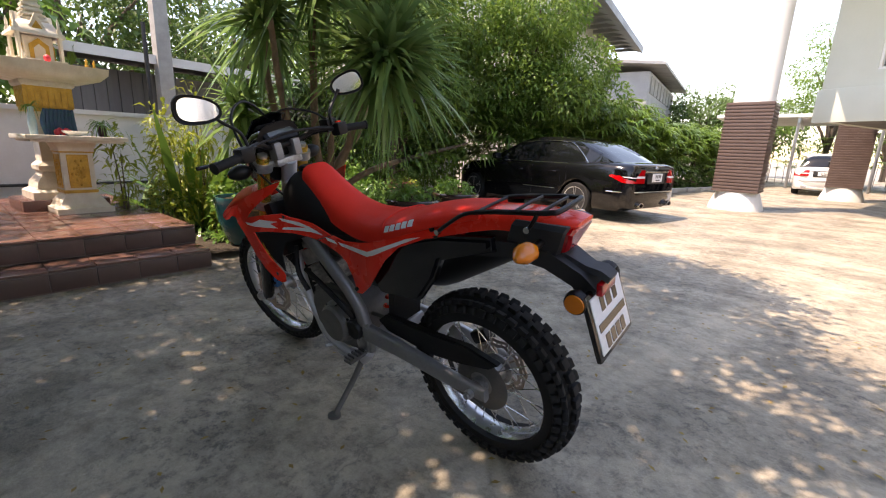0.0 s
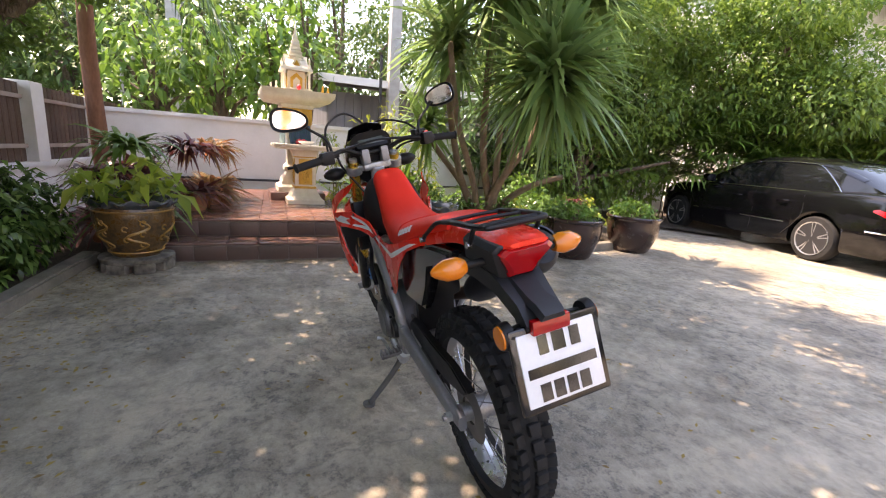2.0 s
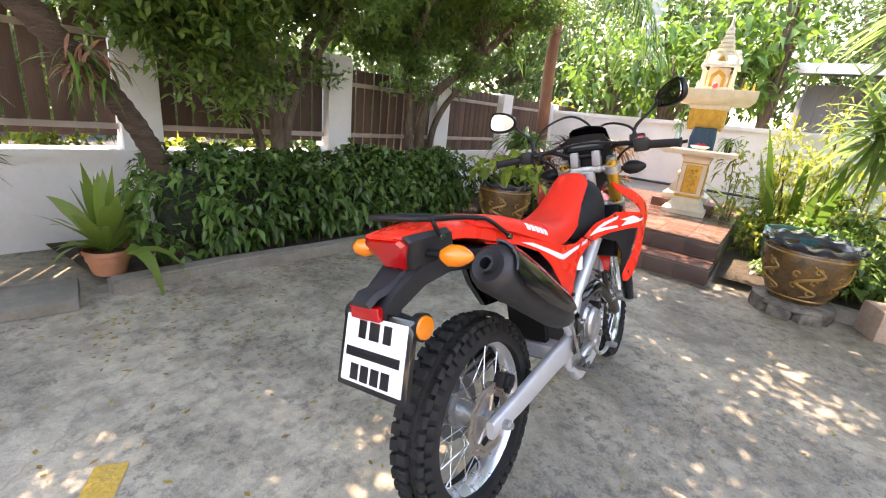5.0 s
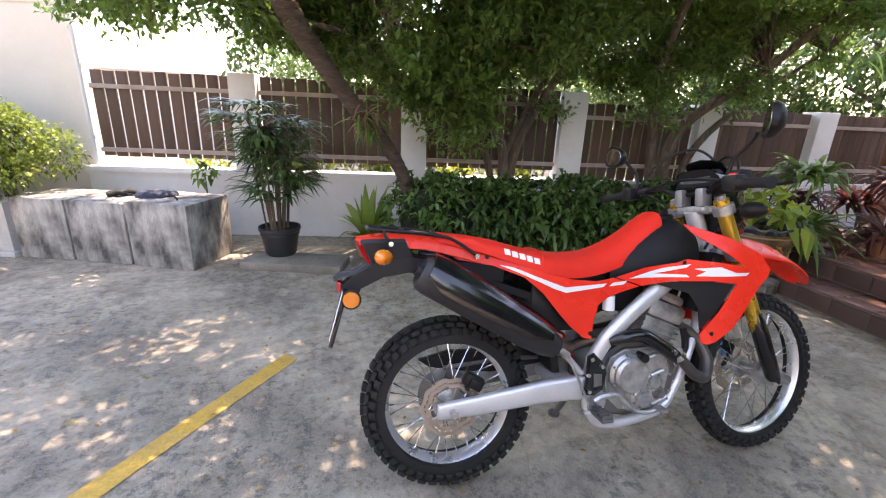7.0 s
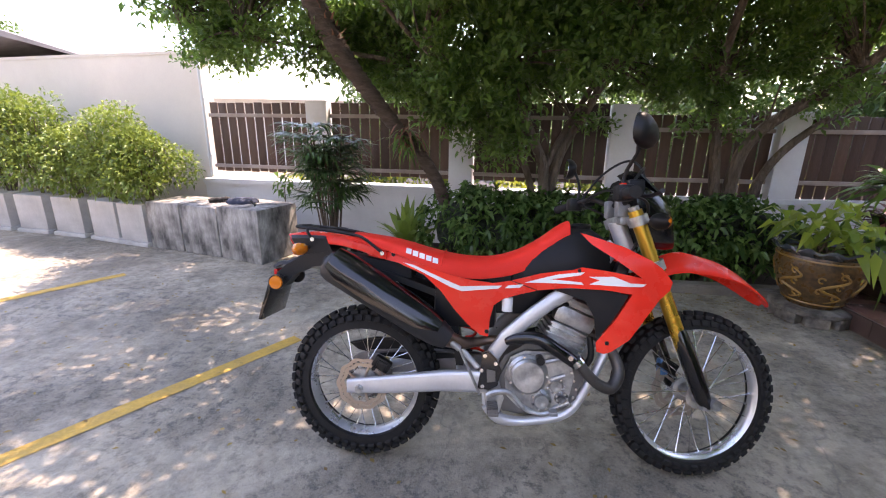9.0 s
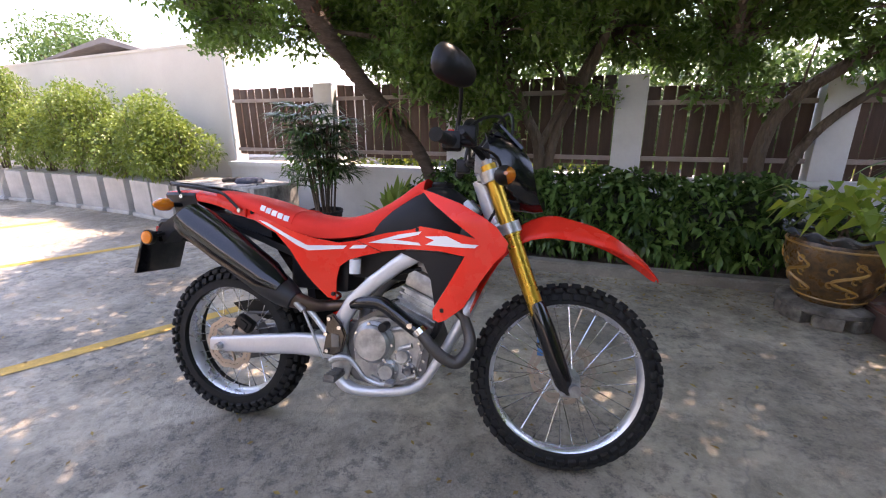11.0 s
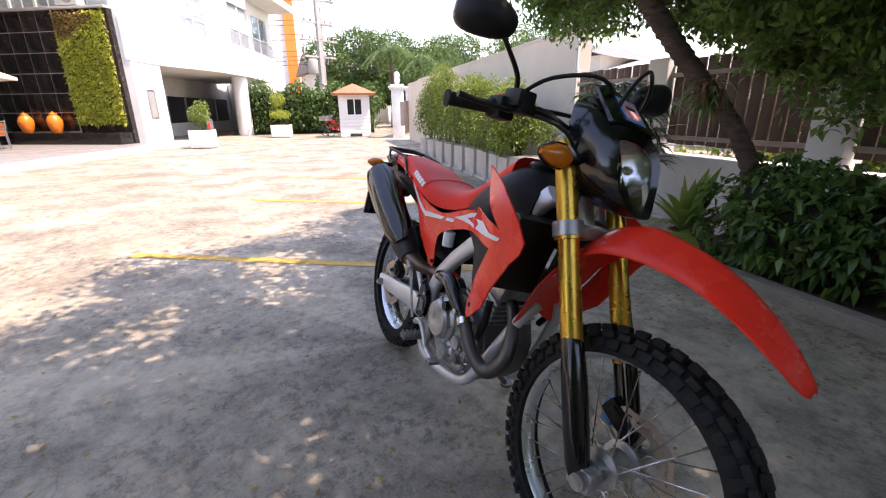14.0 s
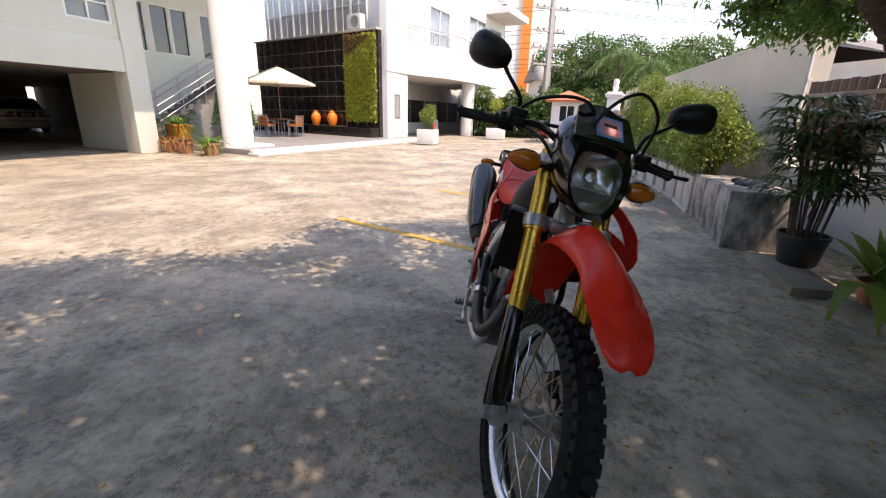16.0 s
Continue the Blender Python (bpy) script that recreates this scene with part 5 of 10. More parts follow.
for s in (-1, 1):
    d = (Vector((0.925, s * 0.40, 1.135)) - Vector((0.95, s * 0.28, 1.145))).normalized()
    p = Vector((0.925, s * 0.40, 1.135))
    bm = nb()
    lathe(bm, [(0, 0.006), (0.021, 0.004), (0.021, 0.0), (0.0165, -0.004)] + [(0.0165 + 0.0012 * (k % 2), -0.008 - k * 0.005) for k in range(22)] + [(0.023, -0.12), (0.023, -0.126), (0.012, -0.127)], 18, frame_at(p, d))
    bpart("grip", bm, "rubber", bar, "ribbed black grip")
    q = p - d * 0.15
    bm = nb()
    box(bm, -0.03, -0.028, -0.028, 0.03, 0.028, 0.03, 0.01, Matrix.Translation(q))
    box(bm, -0.012, -0.03, -0.01, 0.05, 0.02, 0.02, 0.008, Matrix.Translation(q - d * 0.035 + Vector((0.02, 0, 0))))
    sw = bpart("switch_block", bm, "black", bar)
    if s < 0:
        bm = nb()
        box(bm, -0.014, -0.01, 0.028, 0.006, 0.012, 0.036, 0.003, Matrix.Translation(q))
        bpart("kill_switch", bm, "red", sw, "small red kill switch")
        bm = nb()
        box(bm, 0.0, -0.03, 0.0, 0.06, 0.03, 0.045, 0.008, Matrix.Translation(q - d * 0.02 + Vector((0.01, 0, 0.004))))
        bpart("brake_reservoir", bm, "black", bar)
    bm = nb()
    tube(bm, [q + Vector((0.03, 0, 0)), q + Vector((0.07, s * 0.03, -0.01)), q + Vector((0.06, s * 0.11, -0.012)), q + Vector((0.045, s * 0.17, -0.008))], [0.008, 0.007, 0.006, 0.008], 8)
    bpart("lever", bm, "black", bar, "black hand lever")
    # mirror
    foot = q - d * 0.03 + Vector((0, 0, 0.02))
    head = Vector((0.965, s * 0.37, 1.335))
    bm = nb()
    tube(bm, [foot, foot + Vector((0.01, s * 0.01, 0.06)), head + Vector((0.015, -s * 0.075, -0.05)), head + Vector((0.01, -s * 0.05, -0.02))], [0.007, 0.007, 0.006, 0.009], 8)
    stalk = bpart("mirror_stalk", bm, "black", bar)
    tilt = Matrix.Translation(head) @ Matrix.Rotation(radians(-10 if s > 0 else -45), 4, "Z") @ Matrix.Rotation(radians(6), 4, "Y") @ Matrix.Rotation(radians(s * 12), 4, "X")
    def oval(x, fy, fz, n=24):
        pts = []
        for k in range(n):
            a = 2 * math.pi * k / n
            yy, zz = math.cos(a), math.sin(a)
            yy = math.copysign(abs(yy) ** 0.8, yy) * fy
            zz = math.copysign(abs(zz) ** 0.75, zz) * fz * (1 + 0.25 * math.cos(a) * s)
            pts.append(tilt @ Vector((x, yy, zz)))
        return pts
    bm = nb()
    loft(bm, [oval(-0.008, 0.072, 0.042), oval(-0.012, 0.078, 0.048), oval(0.0, 0.080, 0.050), oval(0.018, 0.070, 0.043), oval(0.032, 0.045, 0.027), oval(0.036, 0.01, 0.006)])
    shell = bpart("mirror_shell", bm, "black", stalk, "black oval mirror", 50)
    bm = nb()
    loft(bm, [oval(-0.0125, 0.068, 0.039), oval(-0.0135, 0.067, 0.038)])
    bpart("mirror_glass", bm, "mirror", stalk, "bright mirror glass", 20)
# instruments, headlight mask
bm = nb()
box(bm, -0.03, -0.085, -0.05, 0.03, 0.085, 0.05, 0.018, Matrix.Translation((1.085, 0, 1.175)) @ Matrix.Rotation(radians(40), 4, "Y"))
bpart("instrument_panel", bm, "black", None, "black digital instrument panel")
bm = nb()
box(bm, -0.033, -0.065, -0.032, -0.0305, 0.065, 0.032, 0.001, Matrix.Translation((1.085, 0, 1.175)) @ Matrix.Rotation(radians(40), 4, "Y"))
bpart("display", bm, plain("lcd_glass", (0.10, 0.11, 0.10), 0.1, coat=0.5))
def mask_ring(x, z, w, h, n=20, p=0.55, tiltx=0.0):
    return [(x - tiltx * math.sin(a) * h, w * math.copysign(abs(math.cos(a)) ** p, math.cos(a)) * (1 - 0.42 * max(0, -math.sin(a))), z + h * math.copysign(abs(math.sin(a)) ** p, math.sin(a))) for a in [2 * math.pi * k / n for k in range(n)]]
bm = nb()
loft(bm, [mask_ring(1.08, 1.10, 0.115, 0.13, tiltx=0.25), mask_ring(1.14, 1.085, 0.122, 0.135, tiltx=0.3), mask_ring(1.20, 1.07, 0.112, 0.125, tiltx=0.35), mask_ring(1.235, 1.055, 0.095, 0.105, tiltx=0.4), mask_ring(1.222, 1.05, 0.08, 0.085, tiltx=0.4)], cap=False)
mask = bpart("headlight_mask", bm, "gloss_black", None, "angular glossy black headlight cowl", 40)
bm = nb()
loft(bm, [[(1.19, 0.10 * t, 1.165 + 0.0 * abs(t)) for t in np.linspace(-1, 1, 9)] + [(1.18, 0.10 * t, 1.16) for t in np.linspace(1, -1, 9)],
          [(1.105 + 0.01 * (1 - abs(t)), 0.085 * t, 1.25) for t in np.linspace(-1, 1, 9)] + [(1.097 + 0.01 * (1 - abs(t)), 0.085 * t, 1.248) for t in np.linspace(1, -1, 9)],
          [(1.075 + 0.01 * (1 - abs(t)), 0.06 * t, 1.272 - 0.01 * abs(t)) for t in np.linspace(-1, 1, 9)] + [(1.07 + 0.01 * (1 - abs(t)), 0.06 * t, 1.27 - 0.01 * abs(t)) for t in np.linspace(1, -1, 9)]])
bpart("flyscreen", bm, "gloss_black", mask, "small black flyscreen", 40)
bpart("mask_back", loft(nb(), [mask_ring(1.082, 1.10, 0.113, 0.128, tiltx=0.25), mask_ring(1.087, 1.10, 0.113, 0.128, tiltx=0.25)]), "black", mask)
bm = nb()
loft(bm, [mask_ring(1.2255, 1.045, 0.076, 0.080, tiltx=0.4), mask_ring(1.2285, 1.044, 0.072, 0.076, tiltx=0.4)])
bpart("headlight_lens", bm, "lens", mask, "clear headlight lens", 60)
bm = nb()
loft(bm, [mask_ring(1.222, 1.05, 0.078, 0.083, tiltx=0.4), mask_ring(1.18, 1.06, 0.05, 0.05, tiltx=0.4), mask_ring(1.165, 1.065, 0.018, 0.018, tiltx=0.4)], cap=False)
bpart("reflector_bowl", bm, plain("headlight_reflector", (0.72, 0.72, 0.72), 0.16, metal=1.0), mask, "", 60)
bm = nb()
lathe(bm, [(0.0, 0.0), (0.014, 0.0), (0.014, 0.02), (0.009, 0.034), (0.0, 0.038)], 14, frame_at((1.172, 0, 1.062), (1, 0, -0.1)))
bpart("bulb_shield", bm, "chrome", mask, "small chrome bulb shield")
bpart("lamp_divider", box(nb(), 1.185, -0.062, 1.026, 1.216, 0.062, 1.030, 0.001), "silver", mask)
bm = nb()
box(bm, 0.0015, -0.036, -0.032, 0.003, 0.036, 0.032, 0.0005, Matrix.Translation((1.150, 0.012, 1.21)) @ Matrix.Rotation(radians(-43), 4, "Y"))
st = bpart("permit_sticker", bm, plain("pink_red_sticker", (0.88, 0.42, 0.46), 0.3), mask, "small red and blue permit sticker")
bpart("sticker_edge", box(nb(), 0.0006, -0.044, -0.040, 0.0018, 0.044, 0.040, 0, Matrix.Translation((1.150, 0.012, 1.21)) @ Matrix.Rotation(radians(-43), 4, "Y")), "sticker_blue", st, "blue sticker border")
bpart("dark_bar", box(nb(), 0.0028, -0.020, 0.002, 0.0036, 0.024, 0.012, 0, Matrix.Translation((1.150, 0.012, 1.21)) @ Matrix.Rotation(radians(-43), 4, "Y")), "black", st)
# cables
for pts in ([(0.97, 0.24, 1.15), (1.06, 0.20, 1.28), (1.13, 0.08, 1.33), (1.15, -0.02, 1.25), (1.12, -0.05, 1.10)], [(0.97, -0.25, 1.16), (1.05, -0.19, 1.24), (1.12, -0.06, 1.26), (1.10, 0.03, 1.12)],
            [(0.98, -0.22, 1.15), (1.10, -0.15, 1.12), (1.12, -0.06, 1.0), (1.08, -0.03, 0.9)], [(1.16, 0.10, 0.95), (1.22, 0.135, 0.75), (1.31, 0.13, 0.55), (1.35, 0.09, 0.45)],
            [(0.98, 0.2, 1.14), (1.08, 0.16, 1.08), (1.06, 0.09, 0.95), (0.98, 0.08, 0.9)]):
    bm = nb()
    tube(bm, pts, 0.0055, 8)
    bpart("cable", bm, "black")
bm = nb()
box(bm, 1.295, 0.06, 0.40, 1.33, 0.10, 0.47, 0.008)
bpart("disc_lock", bm, "blue", None, "small blue fork clip")

# the front end stands turned a little to the left about the steering head
HEAD = Vector((1.06, 0, 0.99))
STEER = Matrix.Translation(HEAD) @ Matrix.Rotation(radians(7.5), 4, Vector((-0.45, 0, 0.89))) @ Matrix.Translation(-HEAD)
for ob in list(bike.children):
    word = ob.name.split(".")[0]
    if word in ("front_wheel", "fork_tube", "fork_cap", "fork_guard", "axle_clamp", "triple_clamp", "front_mudguard", "handlebar", "instrument_panel", "display", "headlight_mask", "disc_lock"):
        ob.matrix_basis = STEER
    elif word in ("brake_caliper", "indicator_stem", "cable") and max(v.co.x for v in ob.data.vertices) > 1.0:
        ob.matrix_basis = STEER

# ---- plants ----
RNG = np.random.default_rng(7)


def limb(bm, pts, radii, n=9):
    return tube(bm, pts, radii, n, 5)


def crown(name, blobs, count, size, width, mat, parent, label="", up=0.35, shell=0.35, fold=0.2, droop=0.25):
    P, d = in_blobs(RNG, blobs, count, shell)
    D = d * 0.8 + RNG.normal(size=d.shape) * 0.7 + np.array([0, 0, up - 0.35])
    return part(name, leaves(name, P, D, size, width, RNG, fold, droop), M[mat] if isinstance(mat, str) else mat, parent, label)


def spray(rng, n, spread=1.0, lift=0.4):
    a = rng.uniform(0, 2 * math.pi, n)
    e = rng.uniform(-0.2, 1.0, n) * lift + (1 - lift) * rng.uniform(0, 1, n) ** 0.6
    return np.stack([np.cos(a) * spread, np.sin(a) * spread, e * 1.2], 1)


# clipped hedge
hedge = thing("hedge", "dense clipped dark green hedge behind the kerb", "hedge", kind="stuff")
blobs = [(x, 2.72 - 0.09 * (x - 0.4), 0.42 + RNG.uniform(-0.03, 0.03), 0.40, 0.33, 0.42) for x in np.arange(0.35, 3.25, 0.2)]
P, d = in_blobs(RNG, blobs, 1500, 0.74)
keep = (P[:, 2] > 0.10) & (P[:, 1] - (2.74 - 0.09 * (P[:, 0] - 0.4)) > -0.40 * np.clip(0.45 + P[:, 2] / 0.7, 0, 1))
P, d = P[keep], d[keep]
P[:, 2] = np.minimum(P[:, 2], 0.79 + 0.05 * np.sin(P[:, 0] * 5) + RNG.uniform(-0.06, 0.06, len(P)))
# leaves stand in whorls at the shoot ends
axis = d + RNG.normal(size=d.shape) * 0.35 + np.array([0, 0, 0.45])
axis /= np.linalg.norm(axis, axis=1)[:, None]
whorl = RNG.normal(size=(len(P), 8, 3))
whorl -= (whorl * axis[:, None]).sum(2)[..., None] * axis[:, None]
whorl /= np.linalg.norm(whorl, axis=2)[..., None]
rise = RNG.uniform(-0.15, 0.9, (len(P), 8, 1))
D = (whorl + axis[:, None] * rise).reshape(-1, 3)
Q = (P[:, None] + axis[:, None] * (rise - 0.4) * 0.05).reshape(-1, 3)
part("hedge_leaves", leaves("hedge_leaves", Q, D, 0.105, 0.042, RNG, 0.16, 0.3), M["leaf_hedge"], hedge)
bm = nb()
for x in np.arange(0.5, 3.2, 0.14):
    y = 2.72 - 0.09 * (x - 0.4) + RNG.uniform(-0.12, 0.12)
    limb(bm, [(x, y, 0.03), (x + RNG.uniform(-0.05, 0.05), y, 0.3), (x + RNG.uniform(-0.1, 0.1), y + RNG.uniform(-0.1, 0.1), 0.6)], [0.012, 0.01, 0.005], 6)
part("stems", bm, M["bark"], hedge)
# dark spheres added inside the leaves, standing for the hedge's inner shade
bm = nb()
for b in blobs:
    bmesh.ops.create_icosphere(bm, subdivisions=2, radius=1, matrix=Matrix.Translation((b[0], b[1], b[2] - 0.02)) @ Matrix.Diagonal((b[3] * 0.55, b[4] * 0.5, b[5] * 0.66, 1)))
part("shaded_core", bm, surface("hedge_inner_shade", (0.03, 0.045, 0.02), 0.9, bump=1.0, bump_dist=0.03, grain=25, grain_mix=0.6), hedge)


# shade trees at the fence
def shade_tree(label, stems, blobs, count, over, over_count):
    t = thing("shade_tree", label, "tree", group="shade trees along the fence")
    bm = nb()
    for pts, radii in stems:
        limb(bm, pts, radii)
    part("trunk", bm, M["bark"], t, "dark twisting trunk and limbs", 60)
    for nm, bl, cnt, per, sig, size, wd in (("crown", blobs, count, 60, 0.088, 0.078, 0.036), ("upper_crown", over, over_count, 80, 0.135, 0.10, 0.047)):
        c, d = in_blobs(RNG, bl, cnt // per, 0.1)
        P = np.repeat(c, per, 0) + RNG.normal(size=(len(c) * per, 3)) * sig * np.array([1, 1, 0.6])
        D = np.repeat(d, per, 0) * 0.4 + RNG.normal(size=P.shape) * 0.9 + np.array([0, 0, 0.15])
        part(nm, leaves(nm, P, D, size, wd, RNG, 0.2, 0.1), M["leaf_tree"], t, "clumped small dark green leaves" if nm == "crown" else "")
        if nm == "crown":
            bm = nb()
            for q in c[::2]:
                near = min((Vector(p) for pts, _ in stems for p in pts), key=lambda v: (v - Vector(q)).length)
                limb(bm, [near, near.lerp(Vector(q), 0.5) + Vector((0, 0, 0.05)), q], [0.012, 0.008, 0.003], 5)
            part("twig", bm, M["bark"], t)
    return t


A_STEMS = [([(1.28, 2.98, 0.0), (1.25, 3.0, 0.5), (1.24, 3.0, 1.0), (1.08, 2.95, 1.35), (0.80, 2.7, 1.95), (0.5, 2.1, 2.9), (0.3, 1.2, 3.8)], [0.075, 0.06, 0.055, 0.05, 0.045, 0.035, 0.02]),
           ([(1.36, 3.0, 0.0), (1.33, 3.02, 0.6), (1.40, 3.0, 1.15), (1.66, 2.9, 1.7), (1.9, 2.3, 2.6), (1.9, 1.2, 3.6)], [0.06, 0.05, 0.045, 0.04, 0.03, 0.02]),
           ([(1.20, 3.05, 0.0), (1.15, 3.06, 0.7), (0.95, 3.0, 1.2), (0.5, 2.9, 1.7), (0.0, 2.6, 2.1), (-0.6, 2.0, 2.7)], [0.05, 0.04, 0.035, 0.03, 0.022, 0.012]),
           ([(0.5, 2.9, 1.7), (-0.2, 2.95, 2.0), (-1.0, 2.8, 2.12), (-1.7, 2.7, 2.2), (-2.3, 2.7, 2.4)], [0.028, 0.025, 0.02, 0.014, 0.008]),
           ([(1.24, 3.0, 1.0), (1.5, 3.05, 1.5), (1.75, 3.0, 2.0), (1.95, 2.9, 2.6)], [0.04, 0.034, 0.028, 0.018])]
A_BLOBS = [(0.35, 2.7, 1.82, 0.32, 0.28, 0.22), (0.62, 2.72, 1.58, 0.30, 0.28, 0.24), (0.80, 2.68, 1.28, 0.25, 0.22, 0.22), (0.9, 2.75, 1.85, 0.28, 0.28, 0.24), (0.5, 2.6, 2.15, 0.5, 0.4, 0.25), (0.95, 2.7, 2.3, 0.5, 0.45, 0.25),
           (1.5, 2.9, 2.48, 0.5, 0.45, 0.26), (1.95, 2.85, 2.5, 0.45, 0.4, 0.26), (1.7, 2.95, 1.4, 0.2, 0.2, 0.14), (-0.2, 3.1, 2.4, 0.5, 0.3, 0.25), (-0.75, 3.1, 2.35, 0.4, 0.3, 0.25), (-1.3, 2.62, 2.12, 0.38, 0.32, 0.26), (-1.8, 2.68, 2.2, 0.4, 0.32, 0.24),
           (-2.4, 2.72, 2.46, 0.3, 0.3, 0.14), (-0.95, 2.75, 1.98, 0.28, 0.25, 0.16), (0.2, 2.4, 1.78, 0.28, 0.25, 0.16), (0.1, 1.5, 2.45, 0.55, 0.45, 0.2), (0.9, 2.2, 2.3, 0.5, 0.4, 0.22), (1.35, 2.4, 1.72, 0.24, 0.22, 0.14),
           (0.85, 2.9, 2.7, 0.8, 0.6, 0.28), (-0.3, 3.1, 2.45, 0.55, 0.4, 0.25), (1.1, 3.2, 2.95, 0.8, 0.5, 0.3), (-1.9, 2.6, 2.75, 0.55, 0.45, 0.22), (0.15, 2.85, 1.95, 0.3, 0.25, 0.18)]
A_BLOBS += [(x, 3.25 + 0.2 * math.sin(x * 5), 2.55 + 0.3 * math.sin(x * 3.1), 0.5, 0.4, 0.36) for x in np.arange(-2.3, 2.3, 0.42)] + [(x, 2.3 + 0.25 * math.sin(x * 4), 2.42 + 0.12 * math.sin(x * 7), 0.42, 0.4, 0.2) for x in np.arange(0.2, 2.2, 0.45)] + [(0.75, 2.35, 1.9, 0.3, 0.25, 0.15), (1.2, 2.4, 2.0, 0.3, 0.25, 0.14), (1.7, 2.5, 2.1, 0.3, 0.25, 0.14), (0.2, 2.3, 2.0, 0.3, 0.28, 0.15),
            (0.1, 2.95, 1.78, 0.38, 0.3, 0.24), (-0.35, 3.0, 1.95, 0.35, 0.3, 0.2), (0.55, 3.0, 1.65, 0.3, 0.25, 0.26), (0.45, 2.35, 1.72, 0.26, 0.22, 0.16), (0.85, 2.4, 1.6, 0.24, 0.22, 0.18), (0.6, 2.05, 1.95, 0.3, 0.25, 0.15), (0.75, 2.85, 1.4, 0.22, 0.2, 0.2), (0.35, 2.75, 1.5, 0.25, 0.22, 0.2), (0.15, 2.8, 1.62, 0.22, 0.2, 0.14), (0.5, 2.75, 1.3, 0.2, 0.2, 0.16), (1.9, 3.1, 2.25, 0.35, 0.3, 0.25), (2.2, 2.9, 2.0, 0.3, 0.3, 0.25), (1.6, 3.1, 2.35, 0.35, 0.3, 0.2), (2.05, 2.6, 2.3, 0.35, 0.3, 0.22), (1.75, 2.95, 2.1, 0.28, 0.25, 0.18), (2.0, 3.0, 1.9, 0.25, 0.22, 0.16), (2.4, 3.0, 1.8, 0.22, 0.22, 0.2), (1.3, 3.3, 2.0, 0.35, 0.25, 0.16), (1.6, 3.4, 2.1, 0.3, 0.25, 0.16), (1.25, 2.1, 1.95, 0.25, 0.22, 0.13), (1.65, 2.2, 2.05, 0.25, 0.22, 0.13)]
A_BLOBS += [(x, 3.32 + 0.12 * math.sin(x * 6), 1.98 + 0.12 * math.sin(x * 4.3), 0.34, 0.26, 0.26) for x in np.arange(-0.9, 2.3, 0.3)] + [(0.62, 2.8, 1.22, 0.18, 0.18, 0.14), (0.35, 2.85, 1.36, 0.2, 0.18, 0.14), (0.9, 2.85, 1.12, 0.16, 0.16, 0.12)]
OVER_A = [(0.9 + dx, 1.5 + dy, 3.6 + dz, r, r, 0.42) for dx, dy, dz, r in ((0, 0, 0.2, 1.0), (-1.1, 0.3, 0.0, 0.85), (1.1, -0.2, 0.1, 0.9), (-0.5, -1.2, 0.15, 0.85), (0.8, -1.3, 0.3, 0.9), (-1.3, -1.0, 0.2, 0.7), (0.2, 1.3, 0.1, 0.9), (-2.0, 0.9, 0.1, 0.75), (-2.1, -0.2, 0.3, 0.6), (0.1, -2.1, 0.3, 0.7), (-2.6, 1.9, 0.0, 0.6), (-1.1, 1.7, 0, 0.8), (1.2, 1.1, -0.05, 0.95), (1.5, 0.5, 0.1, 0.8), (0.7, 0.7, 0.15, 0.8), (0.45, -0.7, 0.1, 0.75), (0.2, -0.5, 0.2, 0.6))]
shade_tree("small shade tree with twisting stems behind the hedge", A_STEMS, A_BLOBS, 78000, OVER_A, 36000)
B_STEMS = [([(3.2, 2.85, 0.0), (3.12, 2.9, 0.6), (3.14, 2.92, 1.1), (3.3, 2.85, 1.45), (3.85, 2.6, 1.95), (4.3, 2.0, 2.8), (4.4, 1.0, 3.6)], [0.085, 0.07, 0.06, 0.055, 0.045, 0.03, 0.018]),
           ([(3.1, 2.9, 0.0), (3.0, 2.95, 0.7), (2.92, 2.95, 1.25), (2.75, 2.8, 1.8), (2.6, 2.2, 2.7), (2.5, 1.2, 3.5)], [0.07, 0.055, 0.05, 0.04, 0.03, 0.018]),
           ([(3.28, 2.9, 0.0), (3.35, 2.95, 0.7), (3.6, 3.0, 1.2), (4.2, 3.0, 1.7), (4.8, 2.8, 2.2)], [0.055, 0.045, 0.04, 0.03, 0.015])]
B_BLOBS = [(2.75, 2.75, 1.85, 0.42, 0.36, 0.34), (3.15, 2.8, 2.2, 0.5, 0.45, 0.3), (2.4, 2.7, 2.2, 0.36, 0.36, 0.3), (3.05, 2.8, 1.45, 0.26, 0.24, 0.2), (2.6, 2.85, 1.5, 0.22, 0.2, 0.16), (3.8, 2.75, 2.4, 0.5, 0.45, 0.24), (3.2, 2.65, 2.65, 0.85, 0.6, 0.28),
           (4.4, 2.65, 2.55, 0.55, 0.45, 0.25), (2.1, 2.6, 2.6, 0.45, 0.45, 0.25), (3.3, 2.9, 1.9, 0.32, 0.28, 0.22), (4.1, 2.85, 2.05, 0.28, 0.25, 0.16), (3.0, 3.1, 2.9, 0.9, 0.55, 0.32), (4.75, 2.85, 2.25, 0.3, 0.28, 0.18)]
B_BLOBS += [(x, 3.25 + 0.2 * math.sin(x * 5), 2.6 + 0.3 * math.sin(x * 3.1), 0.5, 0.4, 0.34) for x in np.arange(2.2, 5.2, 0.42)] + [(x, 2.35 + 0.2 * math.sin(x * 4), 2.5 + 0.12 * math.sin(x * 7), 0.42, 0.4, 0.2) for x in np.arange(2.2, 4.8, 0.5)]
